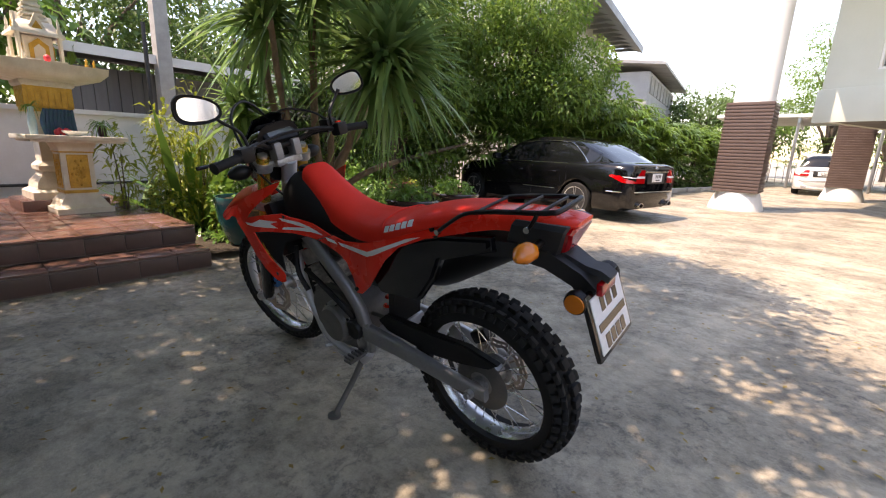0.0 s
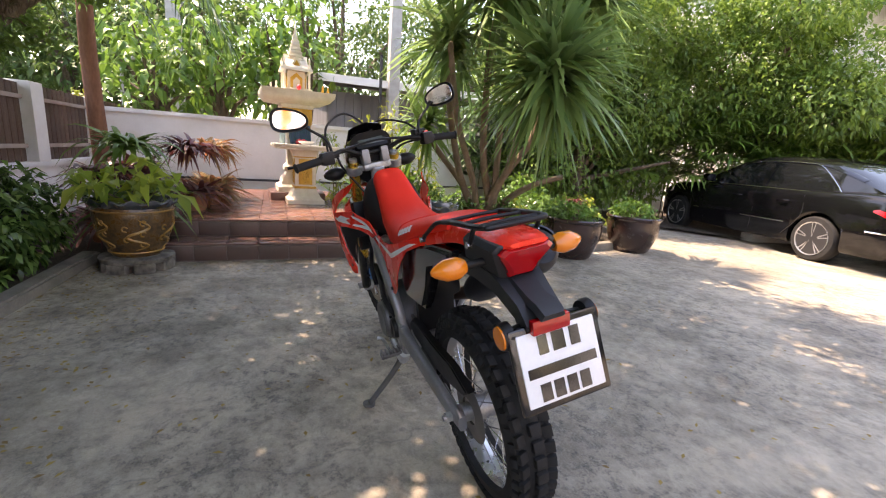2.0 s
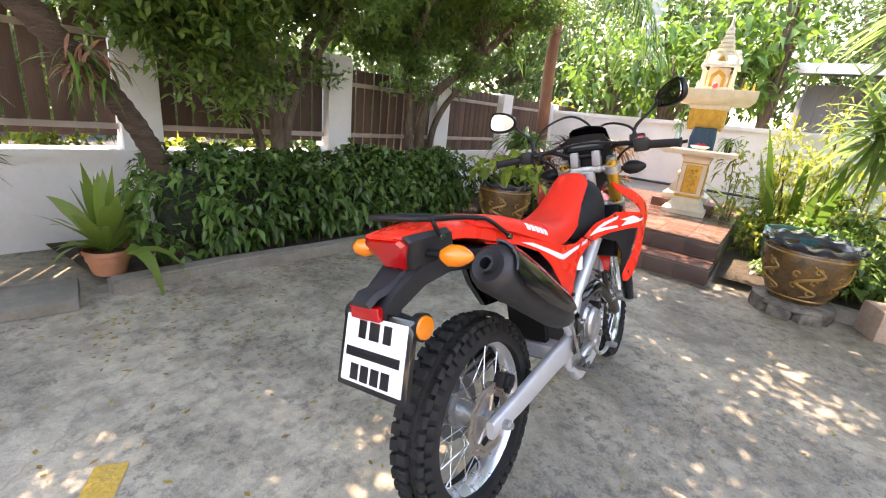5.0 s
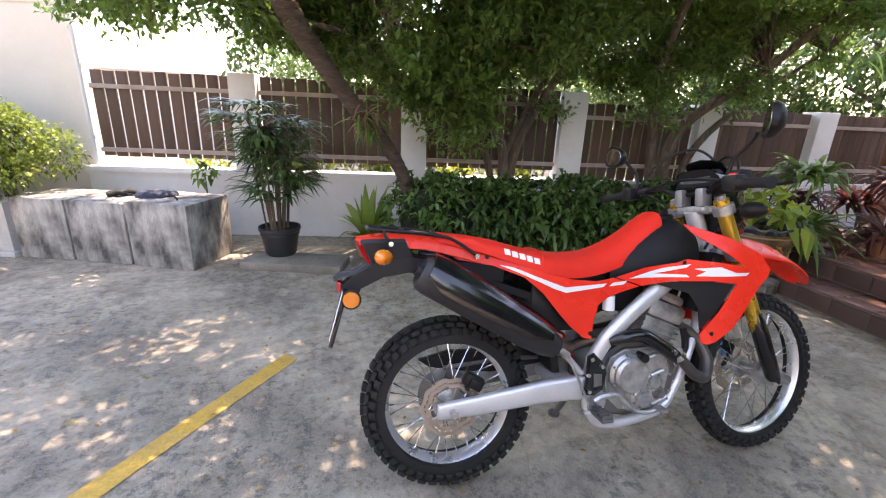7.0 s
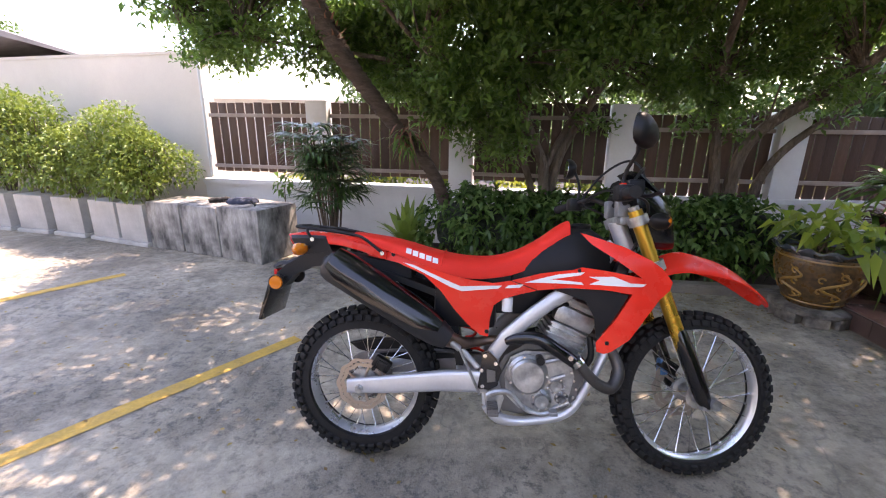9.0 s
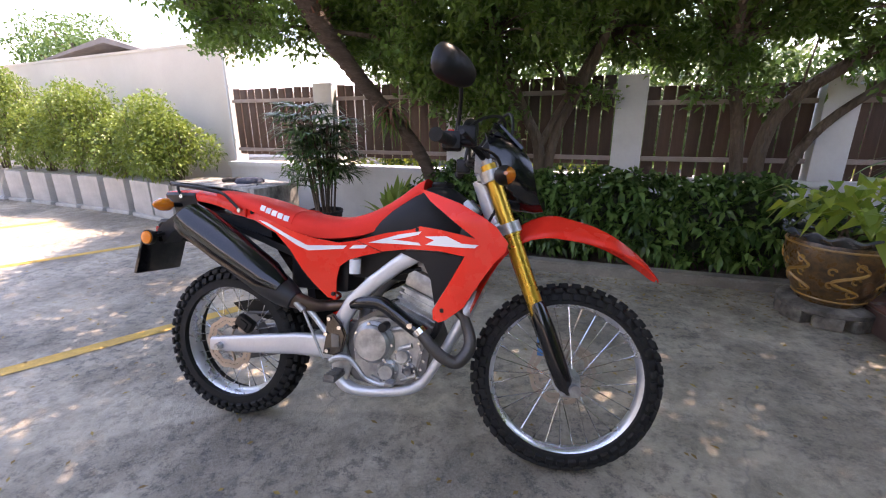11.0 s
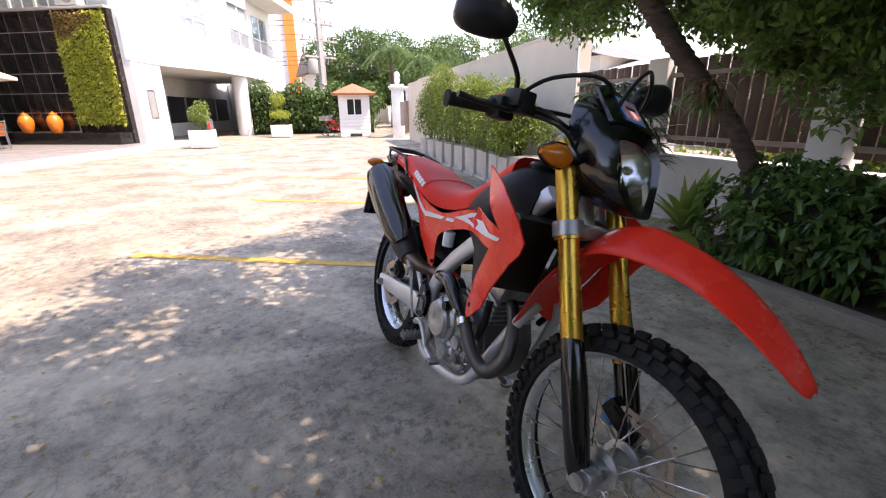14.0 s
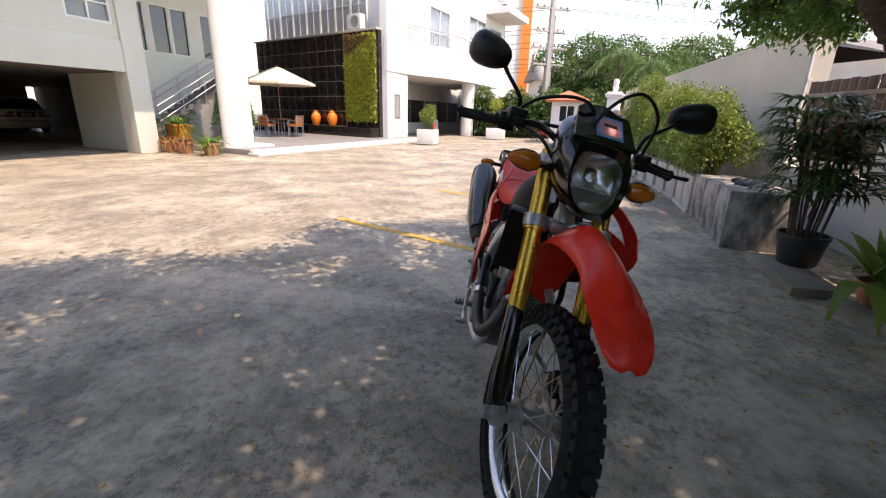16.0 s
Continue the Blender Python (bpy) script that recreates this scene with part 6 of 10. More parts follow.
OVER_B = [(2.9 + dx, 1.2 + dy, 3.7 + dz, r, r, 0.42) for dx, dy, dz, r in ((0, 0, 0.1, 1.0), (1.1, 0.2, 0.1, 0.85), (-0.2, -1.3, 0.2, 0.95), (0.9, -1.2, 0.3, 0.8), (0.2, 1.2, 0.0, 0.9), (-0.3, -2.4, 0.3, 0.8), (0.7, -2.3, 0.5, 0.6), (-1.2, -3.0, 0.4, 0.7), (-2.0, -2.6, 0.3, 0.7), (-1.3, -1.9, 0.25, 0.7), (-1.6, -1.2, 0.2, 0.65), (-0.7, -1.7, 0.15, 0.7), (0.7, -0.5, 0.1, 0.7), (1.4, -0.4, 0.15, 0.7), (1.1, 1.0, 0.05, 0.8), (0.9, 1.7, 0.0, 0.7))]
B_BLOBS += [(2.5, 2.95, 1.95, 0.3, 0.26, 0.22), (3.0, 3.05, 2.05, 0.35, 0.28, 0.26), (2.15, 2.95, 2.25, 0.35, 0.3, 0.25), (2.7, 3.15, 2.4, 0.5, 0.35, 0.3), (3.5, 3.05, 2.05, 0.35, 0.3, 0.26), (3.9, 2.95, 1.75, 0.3, 0.26, 0.24), (3.6, 2.6, 1.75, 0.3, 0.28, 0.24), (2.85, 2.6, 1.7, 0.26, 0.24, 0.2)] + [(x, 3.32 + 0.12 * math.sin(x * 6), 1.98 + 0.12 * math.sin(x * 4.3), 0.34, 0.26, 0.26) for x in np.arange(2.3, 3.0, 0.32)]
shade_tree("small shade tree with forked stems by the fence", B_STEMS, B_BLOBS, 28000, OVER_B, 39000)

# leaning palm with an epiphyte on its trunk
palm = thing("leaning_palm", "leaning ringed palm trunk with an epiphyte clinging to it", "palm")
bm = nb()
PT = [(0.34, 2.78, 0.0), (0.24, 2.78, 0.6), (0.06, 2.75, 1.02), (-0.22, 2.7, 1.36), (-0.5, 2.62, 1.72), (-0.76, 2.55, 2.1), (-0.95, 2.5, 2.5), (-1.08, 2.45, 3.1), (-1.12, 2.4, 3.5)]
tube(bm, PT, [0.08, 0.056, 0.053, 0.058, 0.066, 0.076, 0.086, 0.086, 0.078], 12, 14)
vs = list(bm.verts)
for i in range(0, len(vs) - 11, 12):
    mid = sum((v.co for v in vs[i:i + 12]), Vector()) / 12
    f = (1.22, 1.08, 1.28, 1.12)[(i // 12) % 4]
    for v in vs[i:i + 12]:
        v.co = mid + (v.co - mid) * f * (1 + 0.08 * noise.noise(v.co * 22))
part("trunk", bm, M["palm_bark"], palm, "grey-brown ringed trunk", 60)
n = 170
t = RNG.uniform(0.62, 0.98, n)
idx = np.clip((t * 8).astype(int), 0, 7)
base = np.array([Vector(PT[i]).lerp(Vector(PT[i + 1]), f) for i, f in zip(idx, t * 8 - idx)])
part("old_leaf_bases", blades("old_leaf_bases", base, spray(RNG, n, 1, 0.2) * np.array([1, 1, 0.9]), 0.14, 0.03, -0.2, RNG, 3), M["red_bark"], palm)
top = np.array(PT[-1])
fr_n = 16
for k in range(fr_n):
    a = 2 * math.pi * k / fr_n + RNG.uniform(-0.15, 0.15)
    lift = RNG.uniform(0.1, 0.9)
    L = RNG.uniform(1.4, 1.8)
    if math.cos(a) < 0.1 and k % 3:
        continue
    spine = [top + np.array([math.cos(a) * L * s, math.sin(a) * L * s, lift * L * s * 0.8 - 1.25 * L * s ** 2.2 * 0.75]) for s in np.linspace(0, 1, 40)]
    spine = np.array(spine)
    side = np.array([-math.sin(a), math.cos(a), 0])
    Pq = np.repeat(spine[3:], 2, 0)
    sg = np.tile([1, -1], len(spine) - 3)[:, None]
    Dq = side * sg + np.array([math.cos(a), math.sin(a), -0.35]) * 0.6
    part("frond", blades("frond", Pq, Dq, 0.38, 0.026, 0.35, RNG, 3), M["leaf_palm"], palm)
ep = np.array([-0.16, 2.64, 1.32])
n = 60
part("epiphyte", blades("epiphyte", ep + RNG.normal(size=(n, 3)) * 0.05, spray(RNG, n, 1, 0.6) - np.array([0, 0.4, 0.5]), 0.22, 0.018, 0.7, RNG, 4), M["leaf_bright"], palm, "green and dry epiphyte tuft")
part("epiphyte_dry", blades("epiphyte_dry", ep + RNG.normal(size=(50, 3)) * 0.06, spray(RNG, 50, 1, 0.3) - np.array([0, 0.2, 0.8]), 0.16, 0.02, 0.6, RNG, 3), M["red_bark"], palm)


# ---- pots ----
M["terracotta"] = surface("terracotta", (0.42, 0.17, 0.09), 0.8, dark=(0.28, 0.14, 0.09), scale=6, grain=50, bump=0.2)
M["black_pot"] = surface("black_plastic_pot", (0.022, 0.023, 0.026), 0.5, scale=6, grain=60, bump=0.1)
M["brown_glaze"] = surface("dark_brown_glaze", (0.045, 0.022, 0.018), 0.22, dark=(0.03, 0.018, 0.015), scale=5, grain=30, bump=0.05, coat=0.4)
M["jar_brown"] = surface("gold_and_brown_glaze", (0.19, 0.10, 0.032), 0.32, dark=(0.035, 0.02, 0.012), scale=15, grain=40, grain_mix=0.3, bump=0.5, stain=1.0, coat=0.3)
M["plinth"] = surface("stained_plinth_concrete", (0.27, 0.24, 0.20), 0.9, dark=(0.045, 0.04, 0.035), scale=9, grain=55, grain_mix=0.4, bump=0.5, stain=0.9)
M["jar_gold"] = surface("raised_gold_glaze", (0.36, 0.20, 0.05), 0.35, dark=(0.25, 0.13, 0.035), scale=12, grain=40, bump=0.2, coat=0.2)
M["jar_blue"] = surface("blue_black_rim_glaze", (0.035, 0.045, 0.06), 0.2, dark=(0.10, 0.12, 0.13), scale=9, grain=30, coat=0.4)
M["teal"] = surface("teal_glaze", (0.03, 0.16, 0.17), 0.2, dark=(0.02, 0.09, 0.10), scale=6, grain=30, coat=0.4)


def pot(name, label, prof, mat, at, wall=0.02, soil=0.04, kind="pot"):
    t = thing(name, label, kind, at)
    R, H = prof[-1]
    bm = nb()
    lathe(bm, [(0.0, 0.0)] + prof + [(R - wall, H), (R - wall, H - soil - 0.03), (0.0, H - soil - 0.03)], 40)
    part("pot_body", bm, mat, t, smooth=35)
    bm = nb()
    lathe(bm, [(0, H - soil), (R - wall - 0.001, H - soil), (R - wall - 0.001, H - soil - 0.02), (0, H - soil - 0.02)], 24)
    for v in bm.verts:
        v.co.z += 0.012 * noise.noise(v.co * 14)
    part("soil", bm, M["soil"], t)
    return t


def dragon_jar(x, y, yaw, label):
    """Big glazed jar with a wavy lip and raised gold scrolls, on a footed plinth."""
    t = thing("dragon_jar", label, "jar", pose(x, y, 0, 0, 0, yaw), "glazed dragon jars")
    for k in range(8):
        a = 2 * math.pi * k / 8 + 0.2
        part("plinth_foot", box(nb(), 0.13, -0.075, 0.0, 0.265, 0.075, 0.085, 0.012, Matrix.Rotation(a, 4, "Z")), M["plinth"], t)
    bm = nb()
    lathe(bm, [(0.0, 0.07), (0.25, 0.07), (0.27, 0.09), (0.27, 0.115), (0.24, 0.125), (0.0, 0.125)], 40)
    part("plinth", bm, M["plinth"], t, "weathered dark footed plinth", 35)
    prof = [(0.0, 0.125), (0.17, 0.125), (0.185, 0.15), (0.22, 0.22), (0.262, 0.33), (0.283, 0.43), (0.285, 0.50), (0.272, 0.535)]
    bm = nb()
    lathe(bm, prof + [(0.25, 0.535), (0.25, 0.49), (0.0, 0.49)], 56)
    part("jar_body", bm, M["jar_brown"], t, "brown glazed jar", 50)
    bm = nb()
    lathe(bm, [(0.262, 0.52), (0.30, 0.555), (0.325, 0.578), (0.322, 0.592), (0.295, 0.59), (0.26, 0.57), (0.248, 0.535), (0.262, 0.52)], 96)
    for v in bm.verts:
        a = math.atan2(v.co.y, v.co.x)
        rr = math.hypot(v.co.x, v.co.y)
        v.co.z += 0.014 * math.cos(14 * a) * smooth01((rr - 0.27) / 0.05)
    part("wavy_lip", bm, M["jar_blue"], t, "wavy blue-black lip", 60)
    def on_wall(a, z):
        r = float(np.interp(z, [p[1] for p in prof[1:]], [p[0] for p in prof[1:]])) + 0.001
        return (math.cos(a) * r, math.sin(a) * r, z)
    for a0 in np.arange(0, 2 * math.pi, math.pi / 3):
        bm = nb()
        tube(bm, [on_wall(a0 + 0.40 * math.sin(k * 0.55) * (1 - k / 30) + k * 0.012, 0.19 + 0.014 * k) for k in range(20)], [0.004 + 0.008 * math.sin(k / 19 * math.pi) for k in range(20)], 6, 2)
        for k in range(5):
            zc, ac = 0.24 + 0.045 * k, a0 + 0.22 * (-1) ** k
            tube(bm, [on_wall(ac + 0.07 * math.cos(q), zc + 0.02 * math.sin(q)) for q in np.linspace(0.3, 5.2, 8)], 0.0065, 6, 2)
        part("scroll", bm, M["jar_gold"], t, "raised golden scrollwork")
    for z in (0.165, 0.505):
        bm = nb()
        tube(bm, [on_wall(a, z) for a in np.linspace(0, 2 * math.pi, 40)], 0.007, 6, 1, False)
        part("band", bm, M["jar_gold"], t)
    bm = nb()
    lathe(bm, [(0, 0.515), (0.247, 0.512), (0.247, 0.495), (0, 0.495)], 24)
    part("soil", bm, M["soil"], t)
    return t


def tuft(name, label, cat, x, y, z, n, length, width, mat, droop=0.6, lift=0.5, segs=5, spread_xy=0.05, group="", taper=0.45):
    """A plant of strap leaves rising from one spot."""
    t = thing(name, label, cat, pose(x, y, z), group)
    P = RNG.normal(size=(n, 3)) * np.array([spread_xy, spread_xy, 0.01])
    P[:, 2] = np.abs(P[:, 2])
    part("leaves", blades("leaves", P, spray(RNG, n, 1, lift), length, width, droop, RNG, segs, taper), M[mat] if isinstance(mat, str) else mat, t)
    return t


def leafy_plant(name, label, cat, x, y, z, blobs, n, size, width, mat, stems=5, group="", height=0.4):
    t = thing(name, label, cat, pose(x, y, z), group)
    crown("leaves", blobs, n, size, width, mat, t, "", 0.5, 0.25, 0.15, 0.35)
    bm = nb()
    for k in range(stems):
        a = RNG.uniform(0, 6.28)
        tip = blobs[k % len(blobs)]
        limb(bm, [(0.03 * math.cos(a), 0.03 * math.sin(a), 0), (tip[0] * 0.4, tip[1] * 0.4, tip[2] * 0.5), (tip[0], tip[1], tip[2])], [0.010, 0.007, 0.003], 6)
    part("stem", bm, M["bark"], t)
    return t


dragon_jar(3.16, 1.68, 10, "brown glazed jar with gold scrolls on a plinth by the steps")
dragon_jar(3.18, -0.95, 60, "brown glazed jar with gold scrolls and wavy rim beside the steps")
leafy_plant("dumb_cane", "large bright green leafy plant in the dragon jar", "plant", 3.16, 1.68, 0.512, [(0, 0, 0.2, 0.22, 0.22, 0.16), (0.1, -0.2, 0.15, 0.16, 0.16, 0.12), (-0.05, 0.22, 0.15, 0.2, 0.16, 0.12)], 90, 0.21, 0.08, "leaf_jar")
tuft("snake_plant", "upright green strap-leaved plant behind the jar", "plant", 3.30, 1.86, 0.512, 26, 0.5, 0.05, "leaf_bright", 0.25, 0.9)
pot("teal_bowl", "empty teal glazed pot behind the dragon jar", [(0.16, 0.0), (0.20, 0.05), (0.27, 0.25), (0.29, 0.42), (0.305, 0.46), (0.30, 0.50)], M["teal"], pose(3.72, -0.95, 0.06))
for x, y, lab in ((3.02, -2.78, "large dark brown glazed pot with leafy herbs"), (3.2, -3.95, "large dark brown glazed pot with trailing green leaves")):
    pot("brown_pot", lab, [(0.215, 0.0), (0.235, 0.015), (0.285, 0.12), (0.325, 0.25), (0.338, 0.35), (0.33, 0.42), (0.335, 0.435), (0.355, 0.45), (0.36, 0.47), (0.35, 0.485)], M["brown_glaze"], pose(x, y, 0), 0.03)["group"] = "large brown glazed pots"
    leafy_plant("pot_herb", "low green leafy plant filling the brown pot", "plant", x, y, 0.44, [(0.0, 0, 0.08, 0.30, 0.30, 0.14), (0.1, 0.12, 0.14, 0.16, 0.16, 0.14)], 420, 0.085, 0.038, "leaf_bright", 6)
bm = nb()
box(bm, -0.29, -0.13, 0, 0.29, 0.13, 0.235, 0.018)
tp = thing("trough", "pale terracotta trough with moulded panel at the bed's edge", "planter", pose(3.2, -1.66, 0, 0, 0, -72))
M["pale_clay"] = surface("weathered_pale_clay", (0.52, 0.37, 0.28), 0.85, dark=(0.36, 0.25, 0.19), scale=8, grain=45, grain_mix=0.3, bump=0.3)
part("trough_body", bm, M["pale_clay"], tp)
bm = nb()
box(bm, -0.23, -0.135, 0.05, 0.23, -0.129, 0.185, 0.003)
part("moulded_panel", bm, M["pale_clay"], tp)
# slender pale plants before the white wall
for x, y, h, n in ((4.95, -0.72, 1.35, 260), (5.05, -1.12, 1.55, 300), (4.75, -1.42, 1.2, 220), (5.2, -0.3, 1.1, 200)):
    leafy_plant("slender_shrub", "tall slender yellow-green shrub before the white wall", "shrub", x, y, 0.05, [(0, 0, h * 0.8, 0.22, 0.2, h * 0.2), (0.08, -0.06, h * 0.5, 0.24, 0.22, h * 0.25), (-0.08, 0.1, h * 0.95, 0.16, 0.14, h * 0.14), (-0.1, -0.08, h * 0.3, 0.2, 0.2, h * 0.2)], n, 0.15, 0.034, "leaf_yellow", 8, "slender shrubs by the wall")
gp = thing("ginger_plant", "tall upright broad-leaved green plant before the white wall", "plant", pose(5.0, -0.95, 0.06))
Pq = RNG.normal(size=(15, 3)) * np.array([0.16, 0.16, 0.0])
part("leaves", blades("leaves", Pq, np.concatenate([Pq[:, :2] * 1.4 + RNG.normal(size=(15, 2)) * 0.12, np.ones((15, 1))], 1), 1.6, 0.11, 0.25, RNG, 7, 0.6), M["leaf_bright"], gp)
# potted palm and fern by the kerb
pot("black_pot", "black plastic pot on the concrete slab", [(0.125, 0.0), (0.14, 0.02), (0.17, 0.22), (0.185, 0.235), (0.185, 0.265)], M["black_pot"], pose(-0.97, 2.77, 0.075), 0.012)
rh = thing("lady_palm", "dark green lady palm with many fingered fans in the black pot", "palm", pose(-0.97, 2.77, 0.30))
tips = []
for k in range(26):
    a, r0 = RNG.uniform(0, 6.28), RNG.uniform(0.02, 0.11)
    h = RNG.uniform(0.35, 1.08)
    b0 = np.array([math.cos(a) * r0, math.sin(a) * r0, 0.0])
    b1 = b0 + np.array([math.cos(a) * 0.12 * h, math.sin(a) * 0.12 * h, h])
    part("cane", tube(nb(), [b0, (b0 + b1) / 2, b1], 0.008, 6, 3), M["bark"], rh)
    tips += [b1, b0 + (b1 - b0) * 0.75, b0 + (b1 - b0) * 0.9]
Pq, Dq = [], []
for tip in tips:
    for q in range(2):
        a = RNG.uniform(0, 6.28)
        axis = np.array([math.cos(a), math.sin(a), 0.45])
        side = np.array([-math.sin(a), math.cos(a), 0])
        o = tip + axis * 0.14
        for f in np.linspace(-1.1, 1.1, 9):
            Pq.append(o)
            Dq.append(axis * math.cos(f) + side * math.sin(f) * 1.0)
part("fan_leaf", blades("fan_leaf", np.array(Pq), np.array(Dq), 0.30, 0.026, 0.45, RNG, 3), M["leaf_palm"], rh)
pot("terracotta_pot", "small terracotta pot under the fern", [(0.09, 0.0), (0.12, 0.13), (0.13, 0.135), (0.13, 0.16)], M["terracotta"], pose(-0.17, 2.68, 0.06), 0.012)
fern = thing("nest_fern", "bird's nest fern with long ruffled fronds in a clay pot", "fern", pose(-0.17, 2.68, 0.2))
for k in range(34):
    a = k * 2.4
    e = RNG.uniform(0.55, 1.45)
    D = np.array([[math.cos(a) * math.cos(e), math.sin(a) * math.cos(e), math.sin(e)]])
    part("frond", blades("frond", np.zeros((1, 3)), D, 0.42 + 0.2 * e, 0.078, 0.75 - 0.4 * e, RNG, 9, 0.62), M["leaf_fern"], fern)
tuft("nest_fern", "single long frond of the fern hanging over the kerb", "fern", -0.12, 2.50, 0.22, 3, 0.5, 0.10, "leaf_fern", 1.9, 0.3, 6, 0.01)

# concrete blocks and the row of planters with bushes
row = [(-1.66, 2.55), (-2.22, 2.77), (-2.75, 2.95), (-3.25, 3.10)]
for (x0, y0), (x1, y1), h, dep in zip(row, row[1:], (0.575, 0.55, 0.55), (0.56, 0.54, 0.54)):
    d = Vector((x1 - x0, y1 - y0))
    bm = nb()
    box(bm, 0.006, -dep, 0, d.length - 0.012, 0, h, 0.015)
    tagged(part("concrete_block", bm, M["block"], at=pose(x0, y0, 0, 0, 0, math.degrees(math.atan2(d.y, d.x)))), "weathered cubic concrete block with black stains", "block", "concrete blocks")
prow = [(-3.28, 3.11), (-3.74, 3.25), (-4.36, 3.46), (-4.98, 3.60), (-5.62, 3.72), (-6.28, 3.84), (-6.95, 3.96), (-7.62, 4.08), (-8.3, 4.2), (-9.0, 4.32)]
for k, ((x0, y0), (x1, y1)) in enumerate(zip(prow, prow[1:])):
    d = Vector((x1 - x0, y1 - y0))
    w = min(0.5, d.length - 0.03)
    m = pose(x0, y0, 0, 0, 0, math.degrees(math.atan2(d.y, d.x)))
    t = thing("planter_box", "square pale concrete planter with a clipped bush", "planter", m, "row of concrete planters")
    bm = nb()
    box(bm, 0.02, -w, 0.05, w, 0, 0.50, 0.01)
    part("planter_body", bm, M["planter"], t)
    bm = nb()
    box(bm, -0.01, -w - 0.03, 0, w + 0.03, 0.03, 0.05, 0.008)
    part("planter_base", bm, M["planter"], t)
    bx = thing("bush", "rounded yellow-green bush growing in a planter", "bush", pose(x0, y0, 0.5, 0, 0, math.degrees(math.atan2(d.y, d.x))), "bushes in the planters")
    hgt = (0.8, 1.05, 0.8, 1.2, 1.25, 1.0, 1.5, 1.6, 1.25)[k]
    crown("leaves", [(0.25, -0.25, hgt * 0.62, 0.45, 0.42, hgt * 0.42), (0.1, -0.05, hgt * 0.35, 0.36, 0.32, hgt * 0.3), (0.4, -0.3, hgt * 0.8, 0.3, 0.3, hgt * 0.25), (0.2 + RNG.uniform(-0.3, 0.3), -0.2, hgt * 0.88, 0.25, 0.25, hgt * 0.24), (0.2 + RNG.uniform(-0.3, 0.3), -0.5, hgt * 0.5, 0.24, 0.22, 0.26), (RNG.uniform(-0.2, 0.6), -0.35, hgt * 0.95, 0.15, 0.15, 0.2)], 3600, 0.062, 0.03, "leaf_bush", bx, "", 0.4, 0.3)
    bm = nb()
    for q in range(7):
        a = RNG.uniform(0, 6.28)
        limb(bm, [(0.25 + 0.05 * math.cos(a), -0.25 + 0.05 * math.sin(a), -0.04), (0.25 + 0.15 * math.cos(a), -0.25 + 0.15 * math.sin(a), hgt * 0.4), (0.25 + 0.3 * math.cos(a), -0.25 + 0.3 * math.sin(a), hgt * 0.8)], [0.012, 0.009, 0.004], 6)
    part("stem", bm, M["bark"], bx)
# soft things left on the blocks
M["navy"] = surface("navy_cloth", (0.035, 0.045, 0.075), 0.85, scale=8, grain=120, bump=0.4)
M["cloth_black"] = surface("black_cloth", (0.015, 0.015, 0.017), 0.8, scale=8, grain=120, bump=0.4)
bm = nb()
lathe(bm, [(0, 0.06), (0.05, 0.058), (0.105, 0.045), (0.125, 0.02), (0.125, 0.0), (0.0, 0.0)], 28)
for v in bm.verts:
    v.co.x *= 1.35
    v.co.z += 0.012 * noise.noise(v.co * 12)
bag = thing("cloth_bag", "flat navy cloth bag lying on a concrete block", "bag", pose(-2.03, 3.00, 0.575, 0, 0, 15))
part("bag_body", bm, M["navy"], bag, smooth=60)
bm = nb()
tube(bm, [(0.1, -0.1, 0.03), (0.16, -0.2, 0.01), (0.17, -0.275, -0.02), (0.17, -0.285, -0.15)], 0.008, 8)
part("strap", bm, M["cloth_black"], bag)
gl = thing("gloves", "crumpled black gloves on a concrete block", "gloves", pose(-2.37, 3.12, 0.55, 0, 0, 30))
for k in range(2):
    bm = nb()
    tube(bm, [(-0.1 + 0.1 * k, 0.0, 0.025), (-0.03 + 0.1 * k, 0.02, 0.035), (0.05 + 0.08 * k, 0.0, 0.022)], [0.022, 0.032, 0.02], 10)
    for q in range(4):
        tube(bm, [(0.05 + 0.08 * k, -0.015 + q * 0.012, 0.02), (0.09 + 0.08 * k, -0.03 + q * 0.02, 0.012)], 0.008, 6)
    part("glove", bm, M["cloth_black"], gl, smooth=60)
leafy_plant("pot_weed", "small green seedling behind the blocks", "plant", -1.75, 3.48, 0.3, [(0, 0, 0.42, 0.09, 0.08, 0.13)], 26, 0.11, 0.06, "leaf_bright", 3)

# ---- dracaena clump beside the big pots ----
draco = thing("dracaena", "large multi-stemmed dracaena with drooping strap leaves", "tree")
HEADS = [((2.62, -1.92, 1.98), 420, 1.0), ((3.3, -1.75, 3.05), 280, 1.1), ((3.95, -1.42, 2.45), 190, 0.95), ((3.3, -2.75, 3.0), 280, 1.05), ((4.35, -1.3, 1.5), 110, 0.7)]
base = Vector((4.0, -2.15, 0.05))
for (h, n, L), mid in zip(HEADS, ((3.45, -2.05, 1.0), (3.6, -1.75, 1.5), (4.05, -1.6, 1.2), (3.6, -2.45, 1.4), (4.3, -1.8, 0.8))):
    b0 = base + Vector((RNG.uniform(-0.15, 0.15), RNG.uniform(-0.2, 0.2), 0))
    bm = nb()
    limb(bm, [b0, b0.lerp(Vector(mid), 0.55) + Vector((0, 0.08, 0.05)), mid, Vector(mid).lerp(Vector(h), 0.6) + Vector((0.06, 0.05, 0)), h], [0.058, 0.046, 0.042, 0.036, 0.03])
    part("stem", bm, M["pale_bark"], draco, "pale brown leaning stem", 60)
